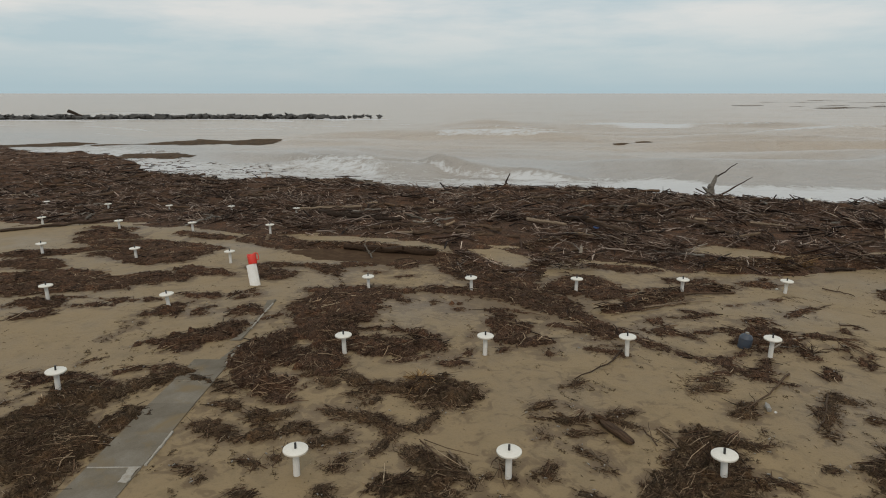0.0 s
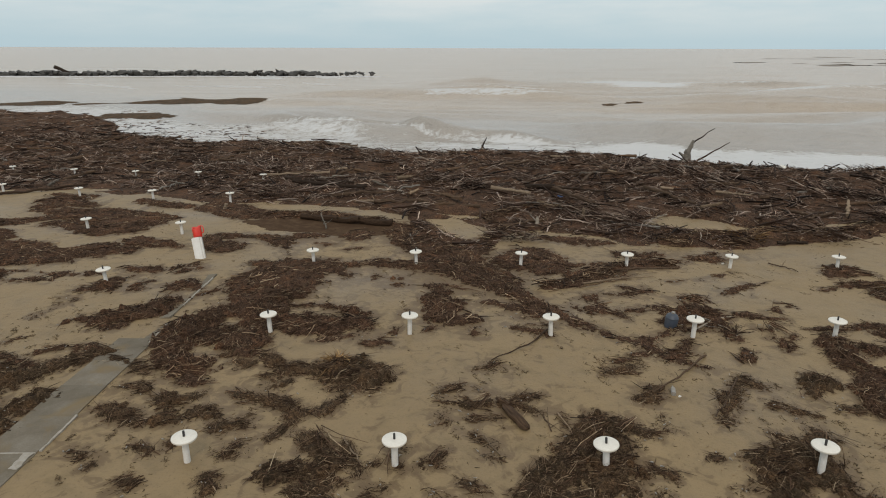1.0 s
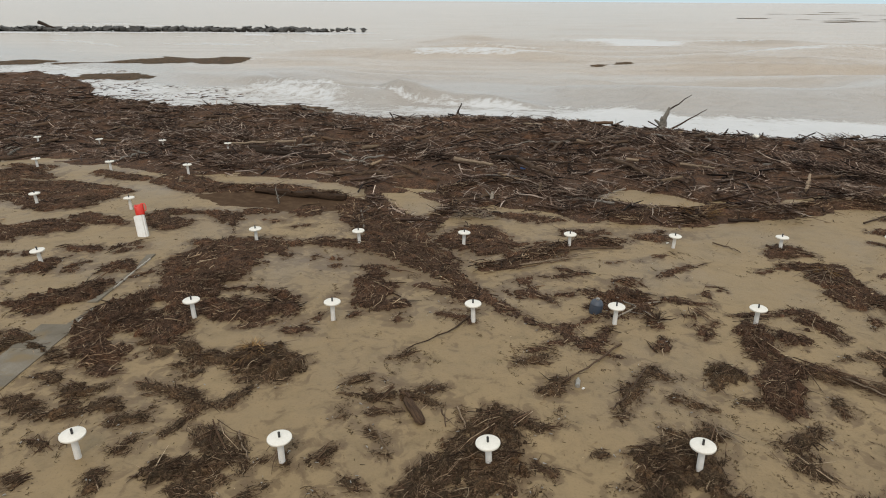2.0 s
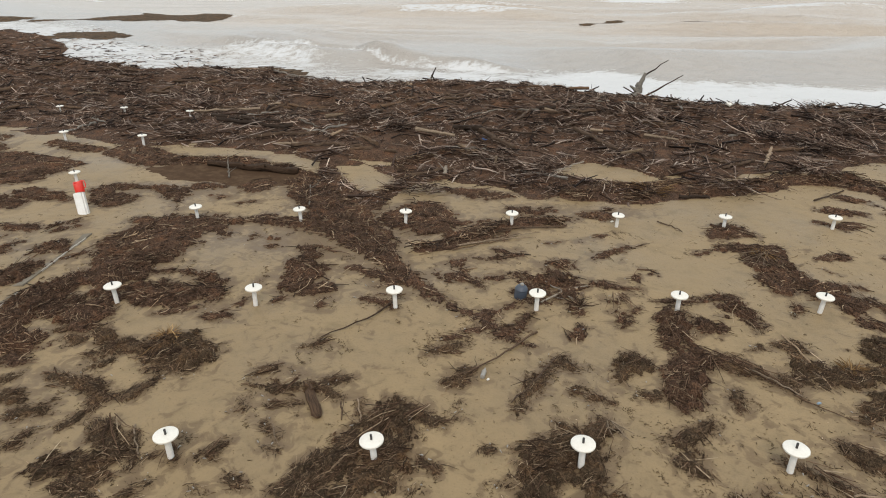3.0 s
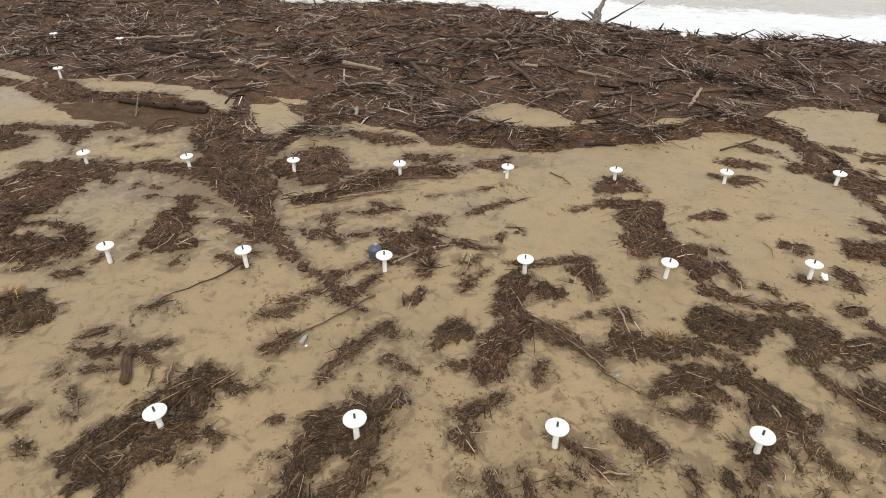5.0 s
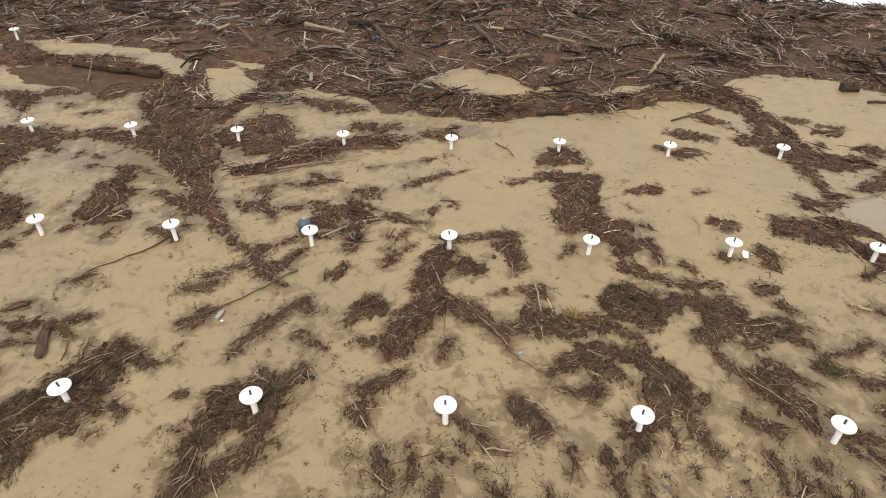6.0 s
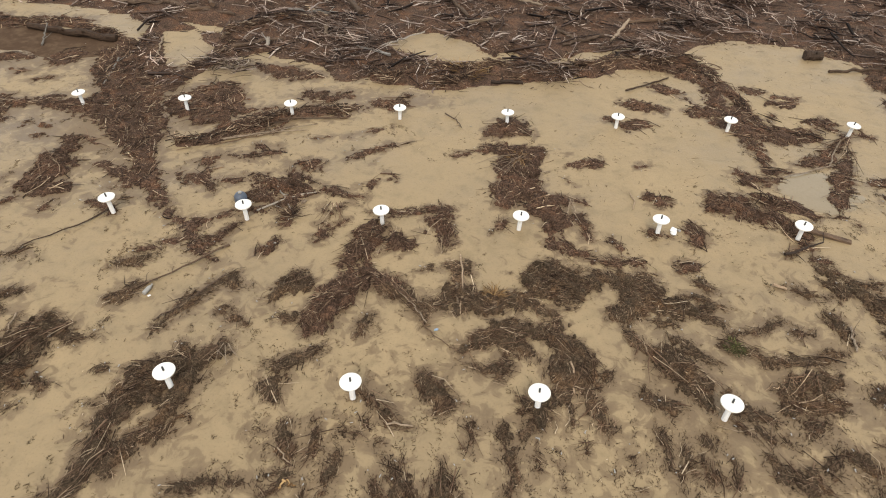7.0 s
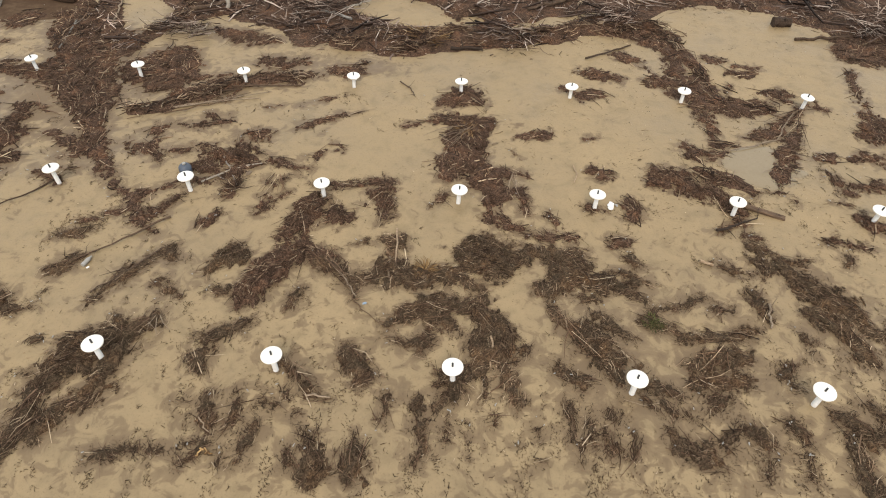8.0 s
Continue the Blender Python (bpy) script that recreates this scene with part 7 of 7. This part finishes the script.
debris_heap(1.00, [(3.57, 7.44, 0.18), (3.57, 7.04, 0.18)])
debris_heap(1.00, [(-7.67, 10.64, 0.05), (-7.41, 11.02, 0.05)])
debris_heap(1.00, [(-13.54, 26.06, 0.35), (-13.42, 27.12, 0.35)])
debris_heap(1.00, [(-12.40, 25.68, 0.09), (-12.16, 26.18, 0.09)])
debris_heap(1.00, [(-19.27, 27.22, 0.16), (-18.87, 28.16, 0.16)])
debris_heap(1.00, [(-14.86, 26.99, 0.50), (-15.22, 27.45, 0.50)])

# crumbs of debris strewn over the open sand
rng = np.random.default_rng(31)
n = 36000
x, y = rng.uniform(-16, 27, n), rng.uniform(4, 24, n)
keep = fractal(x, y, 1.4, 4, 8.0) + 0.25 * (fractal(x, y, 0.25, 2, 1.0) - 0.5) > rng.uniform(0.45, 0.78, n)
x, y = x[keep], y[keep]
n = len(x)
ang = rng.normal(0.4, 0.9, n)
way = np.stack([np.cos(ang), np.sin(ang), rng.normal(0, 0.06, n)], 1)
ln = 0.015 * 7 ** (rng.random(n) ** 2)
crumbs = new("debris_crumbs", rods_mesh("debris_crumbs", np.stack([x, y, ground_z(x, y) + 0.004], 1), way, ln, 0.003 * 2.6 ** rng.random(n), MAT_TWIG, 0.1, rng))
tagged(crumbs, "small dark crumbs and twigs strewn over the sand", "debris", kind="stuff")

# fine streaks of crumbs drawn out towards the upper beach
n = 42000
x, y = rng.uniform(8, 22, n), rng.uniform(4.8, 9.2, n)
streak = fractal(x * 3.2, y * 0.75, 0.6, 3, 14.0) + 0.35 * (fractal(x, y, 0.12, 2, 5.0) - 0.5)
keep = streak > rng.uniform(0.54, 0.70, n) + 0.10 * smooth(7.0, 9.2, y)
x, y = x[keep], y[keep]
n = len(x)
ang = rng.normal(1.4, 0.9, n)
way = np.stack([np.cos(ang), np.sin(ang), rng.normal(0, 0.1, n)], 1)
ln = 0.012 * 7 ** (rng.random(n) ** 1.6)
streaks = new("debris_crumbs", rods_mesh("debris_crumbs", np.stack([x, y, ground_z(x, y) + 0.005], 1), way, ln, 0.003 * 2.4 ** rng.random(n), MAT_CRUMB, 0, rng))
tagged(streaks, "thin streaks of fine brown crumbs on the sand", "debris", kind="stuff")

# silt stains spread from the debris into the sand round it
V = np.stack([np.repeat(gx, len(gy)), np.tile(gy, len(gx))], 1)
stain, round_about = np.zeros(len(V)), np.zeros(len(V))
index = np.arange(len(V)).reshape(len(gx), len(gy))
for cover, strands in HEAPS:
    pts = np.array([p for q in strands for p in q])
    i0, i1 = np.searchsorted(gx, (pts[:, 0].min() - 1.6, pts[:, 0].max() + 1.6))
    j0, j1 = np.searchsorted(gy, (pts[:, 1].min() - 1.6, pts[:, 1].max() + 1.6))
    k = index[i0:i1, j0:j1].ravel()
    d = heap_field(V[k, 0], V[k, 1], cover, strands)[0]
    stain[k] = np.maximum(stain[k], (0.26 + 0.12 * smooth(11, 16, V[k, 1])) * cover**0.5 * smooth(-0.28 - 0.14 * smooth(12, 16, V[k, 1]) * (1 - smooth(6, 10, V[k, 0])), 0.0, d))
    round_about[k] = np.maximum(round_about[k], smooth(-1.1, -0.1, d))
# also a broad darker area over the right foreground, apart from the heaps
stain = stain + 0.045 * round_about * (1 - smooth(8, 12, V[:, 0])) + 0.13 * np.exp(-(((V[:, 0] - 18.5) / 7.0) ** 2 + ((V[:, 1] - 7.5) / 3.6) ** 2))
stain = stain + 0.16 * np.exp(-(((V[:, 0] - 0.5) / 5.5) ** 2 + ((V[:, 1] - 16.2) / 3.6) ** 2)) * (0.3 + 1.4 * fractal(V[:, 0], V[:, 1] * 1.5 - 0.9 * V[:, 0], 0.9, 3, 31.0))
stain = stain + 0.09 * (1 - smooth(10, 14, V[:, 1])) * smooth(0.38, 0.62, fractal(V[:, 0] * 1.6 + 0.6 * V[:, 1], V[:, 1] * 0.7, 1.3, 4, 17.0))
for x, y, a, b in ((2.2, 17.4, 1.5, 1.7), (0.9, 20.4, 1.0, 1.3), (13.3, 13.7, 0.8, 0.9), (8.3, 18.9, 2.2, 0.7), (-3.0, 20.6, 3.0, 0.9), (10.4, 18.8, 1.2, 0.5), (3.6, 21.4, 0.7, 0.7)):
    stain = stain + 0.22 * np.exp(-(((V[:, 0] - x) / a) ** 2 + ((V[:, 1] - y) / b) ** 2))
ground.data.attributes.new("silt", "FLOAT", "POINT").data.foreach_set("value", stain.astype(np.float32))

# scraps of debris left singly on the sand, thickest round the heaps
X, Y = np.meshgrid(np.arange(-8, 22, 0.03), np.arange(6.0, 18.0, 0.03), indexing="ij")
spot = np.clip(np.searchsorted(gx, X), 0, len(gx) - 1), np.clip(np.searchsorted(gy, Y), 0, len(gy) - 1)
near = round_about.reshape(len(gx), len(gy))[spot]
FS = 0.75 * fractal(X * 1.9 + 0.5 * Y, Y * 0.85, 0.3, 5, 21.0) + 0.25 * fractal(X, Y, 2.4, 3, 4.0) + 0.15 * near - 0.765
FS = np.minimum(FS, 0.5 * (fractal(X * 2.0 + 0.6 * Y, Y * 1.1, 0.11, 2, 13.0) - 0.50))
hit_x, hit_y = np.nonzero(FS > 0)
rng = np.random.default_rng(83)
pick = rng.integers(0, len(hit_x), min(26000, 4 * len(hit_x)))
x, y = X[hit_x[pick], 0] + rng.uniform(-0.02, 0.02, len(pick)), Y[0, hit_y[pick]] + rng.uniform(-0.02, 0.02, len(pick))
n = len(x)
ang = rng.normal(0.9, 0.8, n) + 2.0 * (value_noise(x, y, 0.6, 2.0) - 0.5)
way = np.stack([np.cos(ang), np.sin(ang), rng.normal(0, 0.05, n)], 1)
scraps = new("debris_scraps", rods_mesh("debris_scraps", np.stack([x, y, ground_z(x, y) + 0.004], 1), way, 0.012 * 5 ** (rng.random(n) ** 1.5), 0.003 * 2.0 ** rng.random(n), MAT_CRUMB, 0, rng))
tagged(scraps, "small dark scraps of plant debris left on the sand", "debris", kind="stuff")

# pale bits of shell and bark caught in the debris
rng = np.random.default_rng(55)
sp = np.array([strands[int(rng.integers(len(strands)))][0] for cover, strands in HEAPS for _ in range(2)])
x, y = sp[:, 0] + rng.normal(0, 1.0, len(sp)) * sp[:, 2], sp[:, 1] + rng.normal(0, 1.0, len(sp)) * sp[:, 2]
ang = rng.uniform(0, math.tau, len(sp))
way = np.stack([np.cos(ang), np.sin(ang), rng.normal(0, 0.1, len(sp))], 1)
flakes = new("shell_bits", rods_mesh("shell_bits", np.stack([x, y, ground_z(x, y) + 0.035], 1), way, rng.uniform(0.015, 0.06, len(sp)), rng.uniform(0.006, 0.014, len(sp)), MAT_DULL, 0.05, rng))
tagged(flakes, "small pale bits of shell and bark in the debris", "shell bits", kind="stuff")
